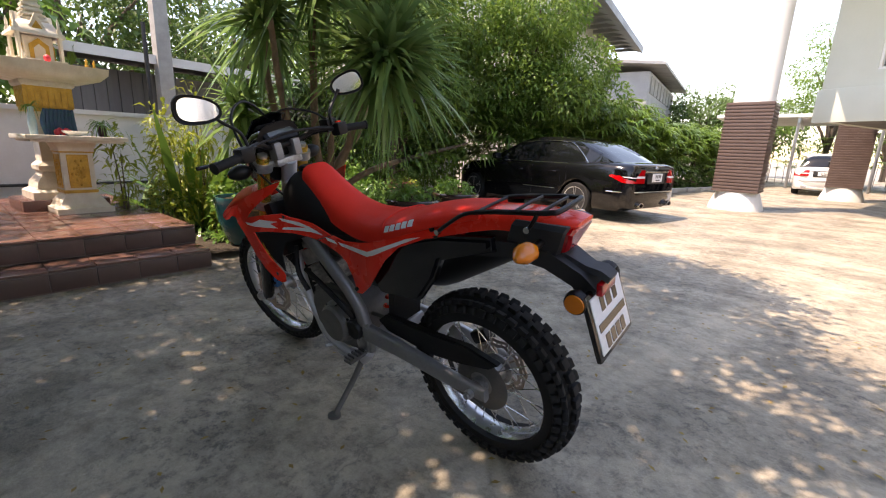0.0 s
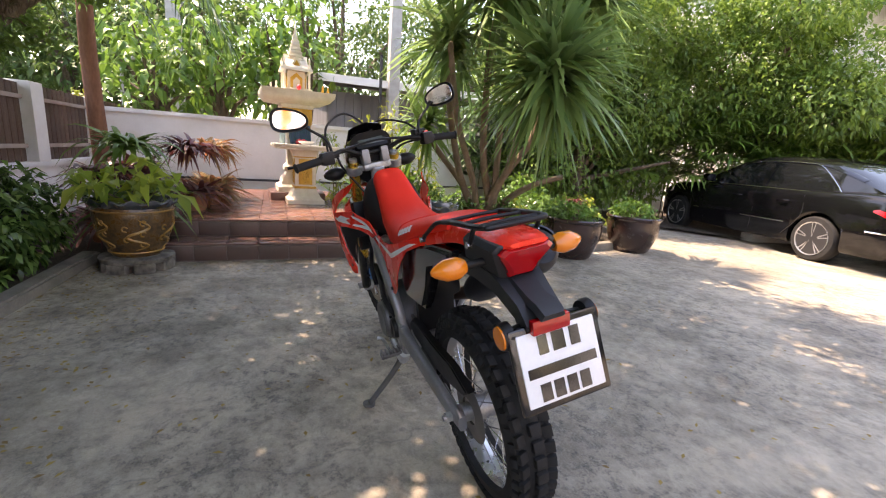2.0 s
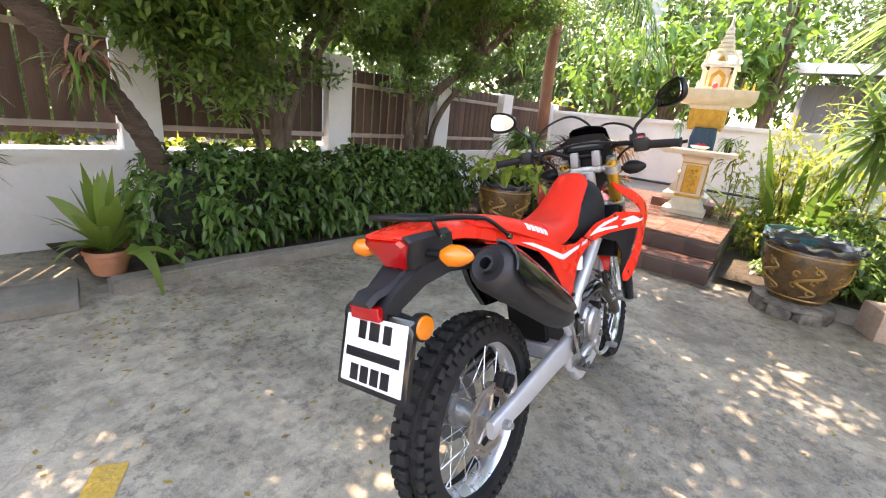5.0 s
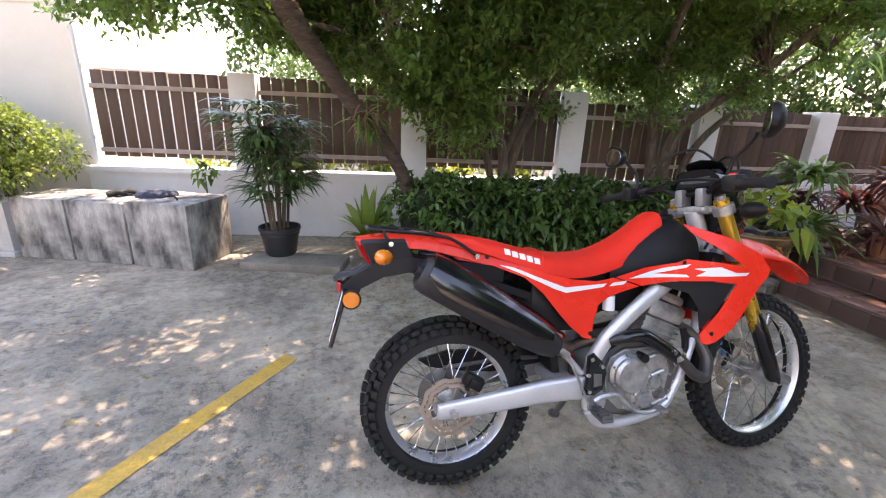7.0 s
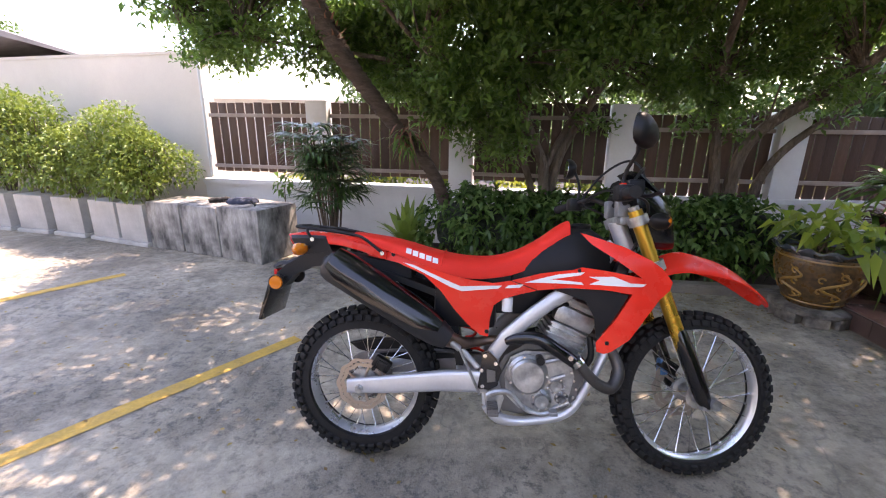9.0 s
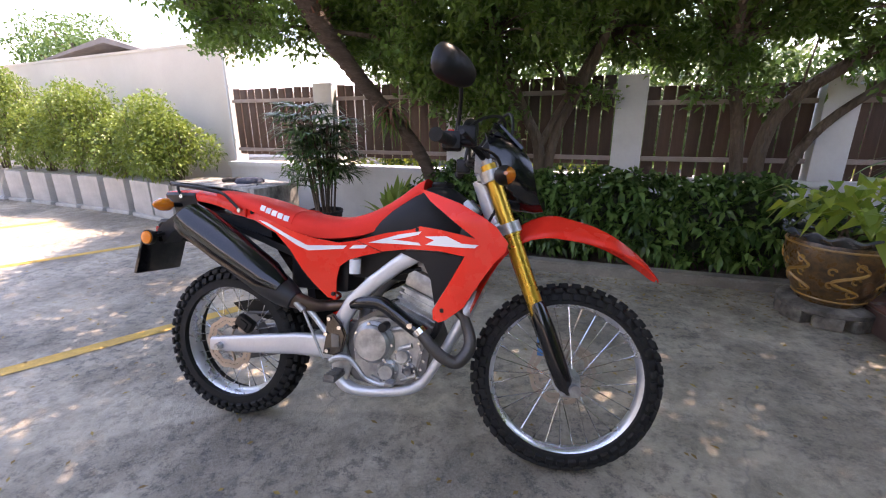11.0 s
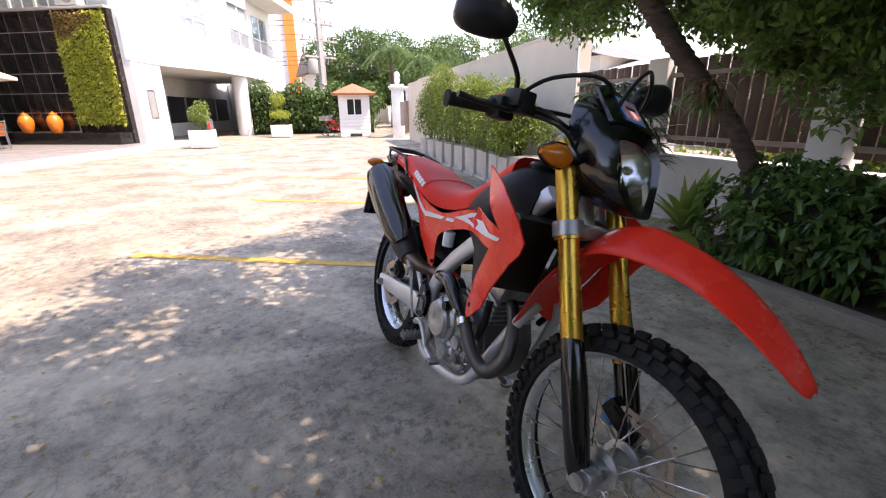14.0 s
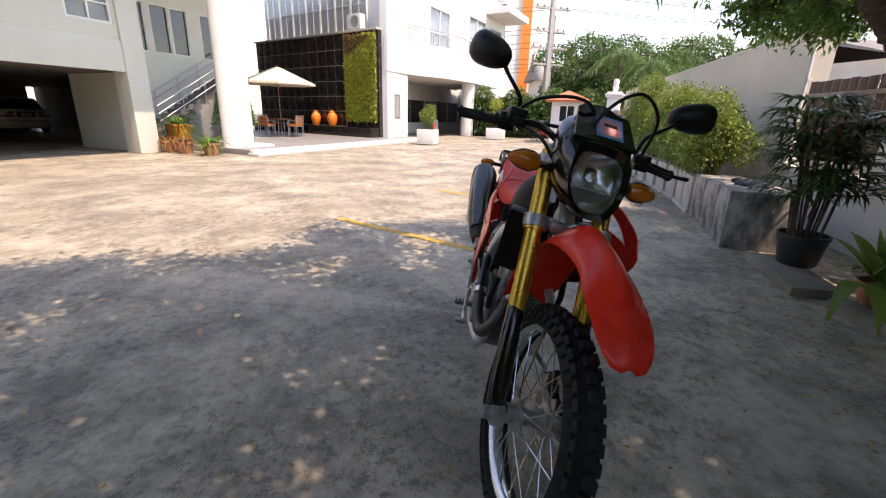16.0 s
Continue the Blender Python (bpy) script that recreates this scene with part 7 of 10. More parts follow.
for q in ([(4.0, -2.1, 0.05), (3.8, -2.2, 0.5), (3.45, -2.4, 0.8), (3.2, -2.7, 0.95)], [(4.05, -2.0, 0.05), (3.8, -1.8, 0.7), (3.8, -1.5, 1.5), (3.5, -1.2, 2.3)], [(4.0, -2.2, 0.05), (3.65, -2.0, 0.8), (3.65, -2.0, 1.5)]):
    bm = nb()
    limb(bm, q, [0.05, 0.042, 0.038, 0.03][:len(q)])
    part("stem", bm, M["pale_bark"], draco, "pale brown leaning stem", 60)
for x, y, hh in ((3.65, -1.15, 0.5), (3.75, -1.75, 0.45), (3.7, -2.2, 0.55), (4.3, -1.3, 0.7), (4.2, -2.6, 0.6), (3.7, -3.1, 0.5), (4.6, -3.2, 0.8)):
    leafy_plant("garden_shrub", "leafy green shrub under the dracaena", "shrub", x, y, 0.06, [(0, 0, hh * 0.5, 0.28, 0.28, hh * 0.4), (0.1, 0.08, hh * 0.8, 0.2, 0.2, hh * 0.3), (-0.12, 0.1, hh * 0.4, 0.22, 0.22, hh * 0.3)], 420, 0.11, 0.05, RNG.choice(["leaf_bright", "leaf_hedge"]), 6, "shrubs under the dracaena")
for h, n, L in HEADS:
    P = np.array(h) + RNG.normal(size=(n, 3)) * np.array([0.06, 0.06, 0.10])
    D = unit(RNG.normal(size=(n, 3)) * np.array([1, 1, 0.85]) + np.array([0, 0, 0.15]))
    part("leaf_head", blades("leaf_head", P, D, L, 0.072, 0.26, RNG, 7, 0.35, 0.012), M["leaf_draco"], draco, "rosette of long strap leaves")
tuft("maroon_cordyline", "maroon drooping strap-leaved plant beside the pots", "plant", 3.75, -3.35, 0.55, 130, 0.42, 0.016, "leaf_red", 0.9, 0.4, 5, 0.04)
# shrubs and ground plants in front of the white wall
leafy_plant("variegated_shrub", "tall airy yellow-green shrub before the white wall", "shrub", 5.1, -0.85, 0.06, [(0, 0, 0.8, 0.3, 0.32, 0.45), (0.1, -0.3, 0.55, 0.3, 0.25, 0.35), (-0.2, 0.2, 1.1, 0.22, 0.2, 0.3), (-0.1, -0.1, 0.35, 0.3, 0.3, 0.25)], 1500, 0.065, 0.026, "leaf_yellow", 14)
for x, y, s in ((5.6, -1.1, 1.45), (5.3, -1.5, 1.3), (5.9, -0.7, 1.35)):
    tuft("canna", "tall upright broad-leaved plant before the wall", "plant", x, y, 0.06, 16, s, 0.10, "leaf_bright", 0.25, 0.95, 6, 0.1, "broad-leaved plants before the wall")
for k in range(70):
    x, y = RNG.uniform(3.6, 5.6), RNG.uniform(-4.2, -0.55)
    if RNG.uniform() < 0.5:
        tuft("ground_fern", "low arching fern on the garden bed", "plant", x, y, 0.06, 22, 0.26, 0.03, RNG.choice(["leaf_bright", "leaf_hedge"]), 0.7, 0.5, 4, 0.03, "low plants in the garden bed")
    else:
        leafy_plant("ground_plant", "low leafy green plant on the garden bed", "plant", x, y, 0.06, [(0, 0, 0.22, 0.22, 0.22, 0.2), (0.05, 0.05, 0.42, 0.14, 0.14, 0.16)], 170, 0.09, 0.042, RNG.choice(["leaf_bright", "leaf_yellow", "leaf_hedge"]), 4, "low plants in the garden bed")
# crotons and cordylines in clay pots on the platform's far side
for k, (x, y, mat, L, lab) in enumerate(((4.25, 1.52, "leaf_red", 0.44, "maroon cordyline"), (4.75, 1.42, "leaf_orange", 0.44, "orange-tinged croton"), (5.3, 1.36, "leaf_orange", 0.46, "orange-tinged croton"), (4.0, 2.25, "leaf_red", 0.5, "maroon cordyline"), (3.75, 1.95, "leaf_bright", 0.55, "green cordyline"), (4.6, 2.1, "leaf_red", 0.55, "maroon cordyline"))):
    z0 = 0.34 if y < 2.0 and x > 3.65 else 0.06
    pot("terracotta_pot", "terracotta pot on the tiled platform", [(0.11, 0.0), (0.15, 0.16), (0.165, 0.165), (0.165, 0.20)], M["terracotta"], pose(x, y - 0.15, z0), 0.014)["group"] = "clay pots by the shrine"
    tuft("cordyline", lab + " with arching leaves in a clay pot", "plant", x, y - 0.15, z0 + 0.15, 100, L * 1.2, 0.05, mat, 0.5, 0.75, 5, 0.05, "coloured leaf plants by the shrine")
    tuft("cordyline", lab + " tall stem with arching leaves", "plant", x + 0.05, y - 0.12, z0 + 0.62, 80, L * 1.05, 0.05, mat, 0.6, 0.7, 5, 0.05, "coloured leaf plants by the shrine")
# reddish palm trunk by the fence corner
rt = thing("red_palm", "reddish-brown slim palm trunk with hanging dry fronds", "palm")
bm = nb()
tube(bm, [(5.9, 2.55, 0.0), (5.95, 2.6, 1.0), (5.85, 2.6, 2.2), (5.7, 2.5, 3.6)], [0.11, 0.10, 0.09, 0.07], 10, 8)
part("trunk", bm, M["red_bark"], rt)
for k in range(14):
    a = 2 * math.pi * k / 14
    top = np.array([5.7, 2.5, 3.7])
    sp = np.array([top + np.array([math.cos(a) * 1.5 * s, math.sin(a) * 1.5 * s, 0.8 * s - 2.2 * s * s]) for s in np.linspace(0.05, 1, 26)])
    Pq = np.repeat(sp, 2, 0)
    sg = np.tile([1, -1], len(sp))[:, None]
    part("frond", blades("frond", Pq, np.array([-math.sin(a), math.cos(a), 0]) * sg + np.array([math.cos(a), math.sin(a), -0.8]) * 0.5, 0.4, 0.022, 0.7, RNG, 3), M["leaf_palm"], rt)

# fallen leaves and grit on the concrete
n = 1300
P = np.stack([RNG.uniform(-3.5, 3.4, n), RNG.uniform(-2.5, 2.4, n), np.full(n, 0.006)], 1)
k = RNG.integers(0, n, 900)
P[k, 0], P[k, 1] = RNG.uniform(-0.5, 3.2, 900), 2.36 - 0.11 * RNG.uniform(0, 3, 900) - RNG.exponential(0.35, 900)
D = np.stack([np.cos(RNG.uniform(0, 6.3, n)), np.sin(RNG.uniform(0, 6.3, n)), np.full(n, 0.05)], 1)
tagged(part("fallen_leaves", leaves("fallen_leaves", P, D, 0.032, 0.016, RNG, 0.12, 0.0, np.tile([0, 0, 1.0], (n, 1))), M["leaf_dry"]), "scattered small yellow and brown fallen leaves", "leaves", kind="stuff")

# ---- shrine on the tiled platform ----
M["shrine"] = surface("cream_shrine_paint", (0.80, 0.74, 0.62), 0.55, dark=(0.62, 0.54, 0.42), scale=8, grain=60, grain_mix=0.12, bump=0.15)
M["shrine_gold"] = surface("gold_paint", (0.72, 0.42, 0.07), 0.4, metal=0.35, dark=(0.45, 0.24, 0.04), scale=14, grain=80, grain_mix=0.25, bump=0.4)
M["teal_cloth"] = surface("dark_teal_offerings", (0.03, 0.07, 0.16), 0.6, dark=(0.02, 0.12, 0.12), scale=22, grain=60)
M["pink"] = surface("red_paper_ball", (0.75, 0.05, 0.07), 0.5)


def stack(bm, x, y, rows, m=None):
    """Square courses of moulding: rows of (half width, z0, z1)."""
    for w, z0, z1 in rows:
        box(bm, x - w, y - w, z0, x + w, y + w, z1, min(0.008, (z1 - z0) / 3), m)
    return bm


def flare(bm, x, y, rows):
    """A square shaft whose half width changes with height."""
    return loft(bm, [[(x - w, y - w, z), (x + w, y - w, z), (x + w, y + w, z), (x - w, y + w, z)] for w, z in rows])


shrine = thing("spirit_house", "cream and gold spirit house with a tiered spire on two pillars", "shrine", pose(5.05, 0.15, 0.341, 0, 0, 2) @ Matrix.Diagonal((0.86, 0.86, 1.07, 1)))
bm = nb()
flare(bm, 0, 0, [(0.27, 0.0), (0.27, 0.05), (0.24, 0.06), (0.21, 0.10), (0.205, 0.115), (0.15, 0.17), (0.15, 0.18)])
part("pillar_base", bm, M["shrine"], shrine)
bm = nb()
flare(bm, 0, 0, [(0.15, 0.18), (0.15, 0.57), (0.165, 0.575), (0.165, 0.60), (0.19, 0.65), (0.20, 0.655)])
part("front_pillar", bm, M["shrine"], shrine)
for z in (0.185, 0.56):
    bm = nb()
    box(bm, -0.163, -0.163, z, 0.163, 0.163, z + 0.03, 0.01)
    part("gold_band", bm, M["shrine_gold"], shrine)
bm = nb()
for s, ax in ((-1, 0), (1, 0), (-1, 1), (1, 1)):
    R = pose(0, 0, 0, 0, 0, 0 if ax == 0 else 90) @ pose(0, 0, 0, 0, 0, 0 if s < 0 else 180)
    box(bm, -0.156, -0.095, 0.24, -0.150, 0.095, 0.54, 0.003, R)
    for q in range(16):
        a = q * 2.4
        r = 0.012 + 0.0048 * q
        p = R @ Vector((-0.156, r * math.cos(a) * 0.85, 0.39 + r * math.sin(a) * 1.5))
        bmesh.ops.create_uvsphere(bm, u_segments=7, v_segments=5, radius=0.016, matrix=Matrix.Translation(p))
    for y0, z0, y1, z1 in ((-0.10, 0.235, 0.10, 0.25), (-0.10, 0.53, 0.10, 0.545), (-0.10, 0.235, -0.088, 0.545), (0.088, 0.235, 0.10, 0.545)):
        box(bm, -0.162, y0, z0, -0.150, y1, z1, 0.002, R)
part("relief_panel", bm, M["shrine_gold"], shrine, "gold relief panels on the pillar")
bm = nb()
box(bm, -0.36, -0.42, 0.655, 0.36, 0.42, 0.675, 0.006)
box(bm, -0.40, -0.46, 0.675, 0.40, 0.46, 0.715, 0.008)
part("lower_table", bm, M["shrine"], shrine)
# rear pillar carries the house
rp = (0.56, 0.06)
bm = nb()
box(bm, rp[0] - 0.38, rp[1] - 0.42, 0.0, rp[0] + 0.38, rp[1] + 0.42, 0.10, 0.006)
part("plinth", bm, M["tile_step"], shrine, "tiled plinth")
bm = nb()
flare(bm, *rp, [(0.30, 0.10), (0.30, 0.17), (0.24, 0.20), (0.23, 0.26), (0.17, 0.33), (0.16, 0.36), (0.19, 0.38), (0.19, 0.42), (0.145, 0.46), (0.145, 0.95), (0.16, 0.96), (0.16, 1.0)])
part("rear_pillar", bm, M["shrine"], shrine)
bm = nb()
flare(bm, *rp, [(0.21, 0.93), (0.215, 1.0), (0.225, 1.15), (0.22, 1.16)])
capital = part("gold_capital", bm, M["shrine_gold"], shrine, "gold fluted capital")
for q in range(7):
    for s in (-1, 1):
        part("flute", box(nb(), rp[0] + s * 0.222 - 0.008, rp[1] - 0.21 + q * 0.06, 0.97, rp[0] + s * 0.222 + 0.008, rp[1] - 0.17 + q * 0.06, 1.13, 0.006), M["shrine_gold"], capital)
        part("flute", box(nb(), rp[0] - 0.21 + q * 0.06, rp[1] + s * 0.222 - 0.008, 0.97, rp[0] - 0.17 + q * 0.06, rp[1] + s * 0.222 + 0.008, 1.13, 0.006), M["shrine_gold"], capital)
bm = nb()
flare(bm, *rp, [(0.23, 1.16), (0.25, 1.18), (0.25, 1.21), (0.46, 1.24), (0.53, 1.30), (0.54, 1.36), (0.52, 1.362), (0.51, 1.345)])
part("upper_table", bm, M["shrine"], shrine, "wide flared upper tray")
Z = 1.345
bm = nb()
box(bm, rp[0] - 0.27, rp[1] - 0.27, Z, rp[0] + 0.27, rp[1] + 0.27, Z + 0.035, 0.005)
box(bm, rp[0] - 0.23, rp[1] - 0.23, Z + 0.035, rp[0] + 0.23, rp[1] + 0.23, Z + 0.06, 0.005)
part("house_base", bm, M["shrine"], shrine)
bm = nb()
box(bm, rp[0] - 0.13, rp[1] - 0.13, Z + 0.06, rp[0] + 0.17, rp[1] + 0.13, Z + 0.27, 0.004)
part("house_body", bm, M["shrine"], shrine)
for sx in (-1, 1):
    for sy in (-1, 1):
        bm = nb()
        for o in (0.17, 0.22):
            box(bm, rp[0] + sx * o - 0.015, rp[1] + sy * 0.185 - 0.015, Z + 0.06, rp[0] + sx * o + 0.015, rp[1] + sy * 0.185 + 0.015, Z + 0.27, 0.003)
        lathe(bm, [(0.025, Z + 0.27), (0.028, Z + 0.33), (0.012, Z + 0.36), (0.016, Z + 0.40), (0.0, Z + 0.45)], 8, pose(rp[0] + sx * 0.2, rp[1] + sy * 0.19, 0))
        part("corner_turret", bm, M["shrine"], shrine)
for k, (sx, sy, w) in enumerate(((-1, 0, 0.09), (0, -1, 0.09), (0, 1, 0.09))):
    m = pose(rp[0], rp[1], 0, 0, 0, math.degrees(math.atan2(sy, sx)))
    bm = nb()
    slab(bm, [(-w, Z + 0.06), (w, Z + 0.06), (w, Z + 0.19), (0, Z + 0.25), (-w, Z + 0.19)], 0.135, 0.15, m @ pose(0, 0, 0, 0, 0, -90))
    part("archway", bm, M["shrine_gold"], shrine)
    bm = nb()
    slab(bm, [(-0.05, Z + 0.061), (0.05, Z + 0.061), (0.05, Z + 0.16), (0, Z + 0.20), (-0.05, Z + 0.16)], 0.14, 0.155, m @ pose(0, 0, 0, 0, 0, -90))
    part("doorway", bm, M["shrine"], shrine)
    bm = nb()
    slab(bm, [(-0.15, Z + 0.27), (0.15, Z + 0.27), (0.06, Z + 0.36), (0, Z + 0.47), (-0.06, Z + 0.36)], 0.12, 0.18, m @ pose(0, 0, 0, 0, 0, -90))
    part("gable", bm, M["shrine"], shrine)
    bm = nb()
    slab(bm, [(-0.08, Z + 0.285), (0.08, Z + 0.285), (0, Z + 0.40)], 0.175, 0.19, m @ pose(0, 0, 0, 0, 0, -90))
    part("gable_panel", bm, M["shrine_gold"], shrine)
bm = nb()
z = Z + 0.27
flare(bm, *rp, [(0.24, z), (0.23, z + 0.03), (0.19, z + 0.06), (0.15, z + 0.12), (0.13, z + 0.13)])
z += 0.13
for k in range(7):
    w = 0.125 - 0.014 * k
    box(bm, rp[0] - w, rp[1] - w, z, rp[0] + w, rp[1] + w, z + 0.022, 0.004)
    flare(bm, *rp, [(w * 0.85, z + 0.022), (w * 0.7, z + 0.045)])
    z += 0.045
lathe(bm, [(0.026, z), (0.018, z + 0.03), (0.02, z + 0.04), (0.007, z + 0.09), (0.0, z + 0.13)], 10, pose(*rp, 0))
part("spire", bm, M["shrine"], shrine, "tiered cream spire")
# offerings on the tables
of = thing("offering_vase", "small glass vase with green leaves on the shrine table", "offering", shrine.matrix_basis @ pose(-0.05, 0.32, 0.715), "offerings on the shrine")
bm = nb()
lathe(bm, [(0.035, 0), (0.04, 0.1), (0.028, 0.2), (0.03, 0.24)], 14)
part("vase", bm, surface("blue_white_vase", (0.35, 0.5, 0.55), 0.25, scale=20), of)
part("leaves", blades("leaves", np.zeros((30, 3)) + np.array([0, 0, 0.24]), spray(RNG, 30, 1, 0.4), 0.2, 0.012, 0.7, RNG, 4), M["leaf_bright"], of)
of = thing("offering_plant", "small spidery green plant on the shrine table", "offering", shrine.matrix_basis @ pose(0.0, -0.32, 0.715), "offerings on the shrine")
bm = nb()
lathe(bm, [(0.04, 0), (0.05, 0.1), (0.055, 0.11)], 14)
part("cup", bm, M["brown_glaze"], of)
part("leaves", blades("leaves", np.zeros((40, 3)) + np.array([0, 0, 0.11]), spray(RNG, 40, 1, 0.6), 0.26, 0.013, 0.9, RNG, 5), M["leaf_bright"], of)
of = thing("garland_bundle", "dark blue and teal garlands in front of the rear pillar", "offering", shrine.matrix_basis @ pose(0.22, 0.02, 0.715), "offerings on the shrine")
for k in range(9):
    y = -0.14 + k * 0.035
    part("garland", tube(nb(), [(0.02 * math.sin(k * 3), y, 0.0), (0.03, y + 0.01, 0.12), (0.0, y * 0.9, 0.24)], [0.02, 0.028, 0.016], 8, 4), M["teal_cloth"], of)
bm = nb()
for k in range(5):
    bmesh.ops.create_uvsphere(bm, u_segments=10, v_segments=6, radius=0.03, matrix=Matrix.Translation((-0.07, -0.06 + 0.03 * k, 0.03 + 0.012 * (k % 2))))
part("flower", bm, M["pink"], of)
of = thing("offering_dish", "white dish of offerings on the lower table", "offering", shrine.matrix_basis @ pose(-0.22, 0.0, 0.715), "offerings on the shrine")
bm = nb()
lathe(bm, [(0.05, 0), (0.11, 0.03), (0.12, 0.045), (0.105, 0.035), (0.0, 0.012)], 20)
part("dish", bm, M["plate_white"], of)
bm = nb()
bmesh.ops.create_uvsphere(bm, u_segments=14, v_segments=9, radius=0.035)
for v in bm.verts:
    v.co.z *= 0.94
tagged(part("red_ball", bm, M["pink"], at=shrine.matrix_basis @ pose(0.2, 0.05, 1.405)), "small red ball before the spirit house", "offering")
for k, (ox, oy) in enumerate(((0.15, 0.38), (0.25, -0.40), (0.4, 0.44), (0.16, -0.3), (0.17, 0.26))):
    bm = nb()
    lathe(bm, [(0.02, 0), (0.024, 0.01), (0.012, 0.04), (0.016, 0.06), (0.006, 0.085), (0.0, 0.09)], 8)
    tagged(part("figurine", bm, M["shrine_gold"] if k % 2 else M["shrine"], at=shrine.matrix_basis @ pose(ox, oy, 1.361)), "tiny cream and gold figurine on the upper tray", "figurine", "figurines on the shrine")

# ---- cars ----
M["car_black"] = plain("black_car_paint", (0.004, 0.004, 0.005), 0.10, coat=0.0, grain_mix=0.02, bump=0, spec=0.5)
M["car_white"] = plain("white_car_paint", (0.78, 0.78, 0.78), 0.2, coat=1.0)
M["car_glass"] = plain("tinted_car_glass", (0.006, 0.007, 0.008), 0.03, coat=0.0, bump=0, grain_mix=0.0)
M["car_trim"] = plain("dark_car_trim", (0.02, 0.02, 0.022), 0.55)
M["dull_alloy"] = plain("grey_and_shaded_alloy", (0.34, 0.34, 0.35), 0.45, metal=0.6, grain_mix=0.15, stain=0.6)
M["rim"] = plain("alloy_rim", (0.55, 0.56, 0.58), 0.3, metal=0.85)
M["clear_lamp"] = plain("clear_lamp_band", (0.75, 0.70, 0.70), 0.12, coat=0.8)


def make_car(label, paint, m, hatch=False, group=""):
    """A car: x forward from the rear axle, y left; length about 4.6 m."""
    car = thing("car", label, "car", m, group)
    R, WB, HW = 0.315, 2.76, 0.885
    xr, xf = -1.03, 3.54
    top = soft_interp([(-1.03, 0.90), (-1.01, 0.94), (-0.97, 0.972), (-0.9, 0.988), (-0.78, 1.0), (-0.6, 1.012), (-0.3, 1.012), (0.0, 1.00), (1.0, 0.97), (2.0, 0.95), (2.6, 0.93), (3.2, 0.83), (3.45, 0.70), (3.54, 0.55)])
    half = soft_interp([(-1.03, 0.67), (-1.0, 0.74), (-0.96, 0.785), (-0.9, 0.82), (-0.8, 0.845), (-0.6, 0.866), (-0.3, 0.878), (0.6, 0.885), (2.4, 0.885), (3.0, 0.85), (3.35, 0.74), (3.54, 0.50)])

    def arch(x):
        zb = 0.20 if -0.85 < x < 3.35 else 0.26
        for xw in (0.0, WB):
            d = abs(x - xw)
            if d < R + 0.05:
                zb = max(zb, 0.31 + math.sqrt((R + 0.05) ** 2 - d * d))
        return zb
    secs = []
    xs = sorted(set([round(v, 3) for v in np.linspace(xr, xf, 60)] + [round(v, 3) for v in np.linspace(xr, -0.6, 14)] + [round(xw + s * (R + 0.05) * math.cos(a), 3) for xw in (0, WB) for s in (-1, 1) for a in np.linspace(0.02, 1.5, 8)]))
    for x in xs:
        w, zt, zb = float(half(x)), float(top(x)), arch(x)
        zs = zt - 0.10
        hp = [(0.0, zb), (w * 0.55, zb), (w * 0.94, zb), (w * 0.985, min(zb + 0.06, zs - 0.05)), (w * 1.0, max(zb + 0.02, min(0.52, zs - 0.03))), (w * 0.995, max(zb + 0.03, zs - 0.02)), (w * 0.965, zs + 0.045), (w * 0.90, zt - 0.015), (w * 0.6, zt + 0.012), (0.0, zt + 0.02)]
        secs.append([(x, y, z) for y, z in hp] + [(x, -y, z) for y, z in hp[-2:0:-1]])
    bm = nb()
    loft(bm, secs)
    part("body", bm, paint, car, smooth=35)
    # cabin: glass below, painted roof above
    if hatch:
        prof = [(-0.85, 1.0), (-0.72, 1.25), (-0.35, 1.41), (0.6, 1.47), (1.2, 1.45), (1.75, 1.25), (2.35, 0.96)]
    else:
        prof = [(-0.62, 1.02), (-0.30, 1.18), (0.05, 1.33), (0.35, 1.405), (0.8, 1.44), (1.2, 1.43), (1.55, 1.36), (2.0, 1.14), (2.4, 0.95)]
    pz = soft_interp(prof)
    x0, x1 = prof[0][0], prof[-1][0]

    def cabin(x, grow=0.0, cut=0.0):
        z = float(pz(x))
        wb = 0.80 - 0.10 * max(0, (x - 1.9) / 0.5) - 0.10 * max(0, (-0.1 - x) / 0.5)
        u = max(0.02, (z - 0.93) / 0.5)
        wt = wb - 0.20 * min(1, u)
        rows = [(wb + grow, 0.93), (wb - 0.06 * u + grow, 0.93 + (z - 0.93) * 0.4), (wt + 0.035 + grow, z - 0.07 * u + grow * 0.5), (wt - 0.03, z - 0.012 * u + grow), (wt * 0.5, z + 0.012 * u + grow), (0, z + 0.016 * u + grow)]
        return rows
    bm = nb()
    secs = []
    for x in np.linspace(x0, x1, 40):
        hp = cabin(float(x))
        secs.append([(x, y, z) for y, z in hp] + [(x, -y, z) for y, z in hp[-2::-1]])
    loft(bm, secs, closed=False)
    part("glasshouse", bm, M["car_glass"], car, "dark tinted glass", 35)
    # roof skin and pillars
    bm = nb()
    rx0, rx1 = (-0.5, 1.3) if hatch else (0.28, 1.42)
    secs = []
    for x in np.linspace(rx0, rx1, 16):
        hp = cabin(float(x), 0.006)[2:]
        secs.append([(x, y, z) for y, z in hp] + [(x, -y, z) for y, z in hp[-2::-1]])
    loft(bm, secs, closed=False)
    part("roof", bm, paint, car, smooth=40)
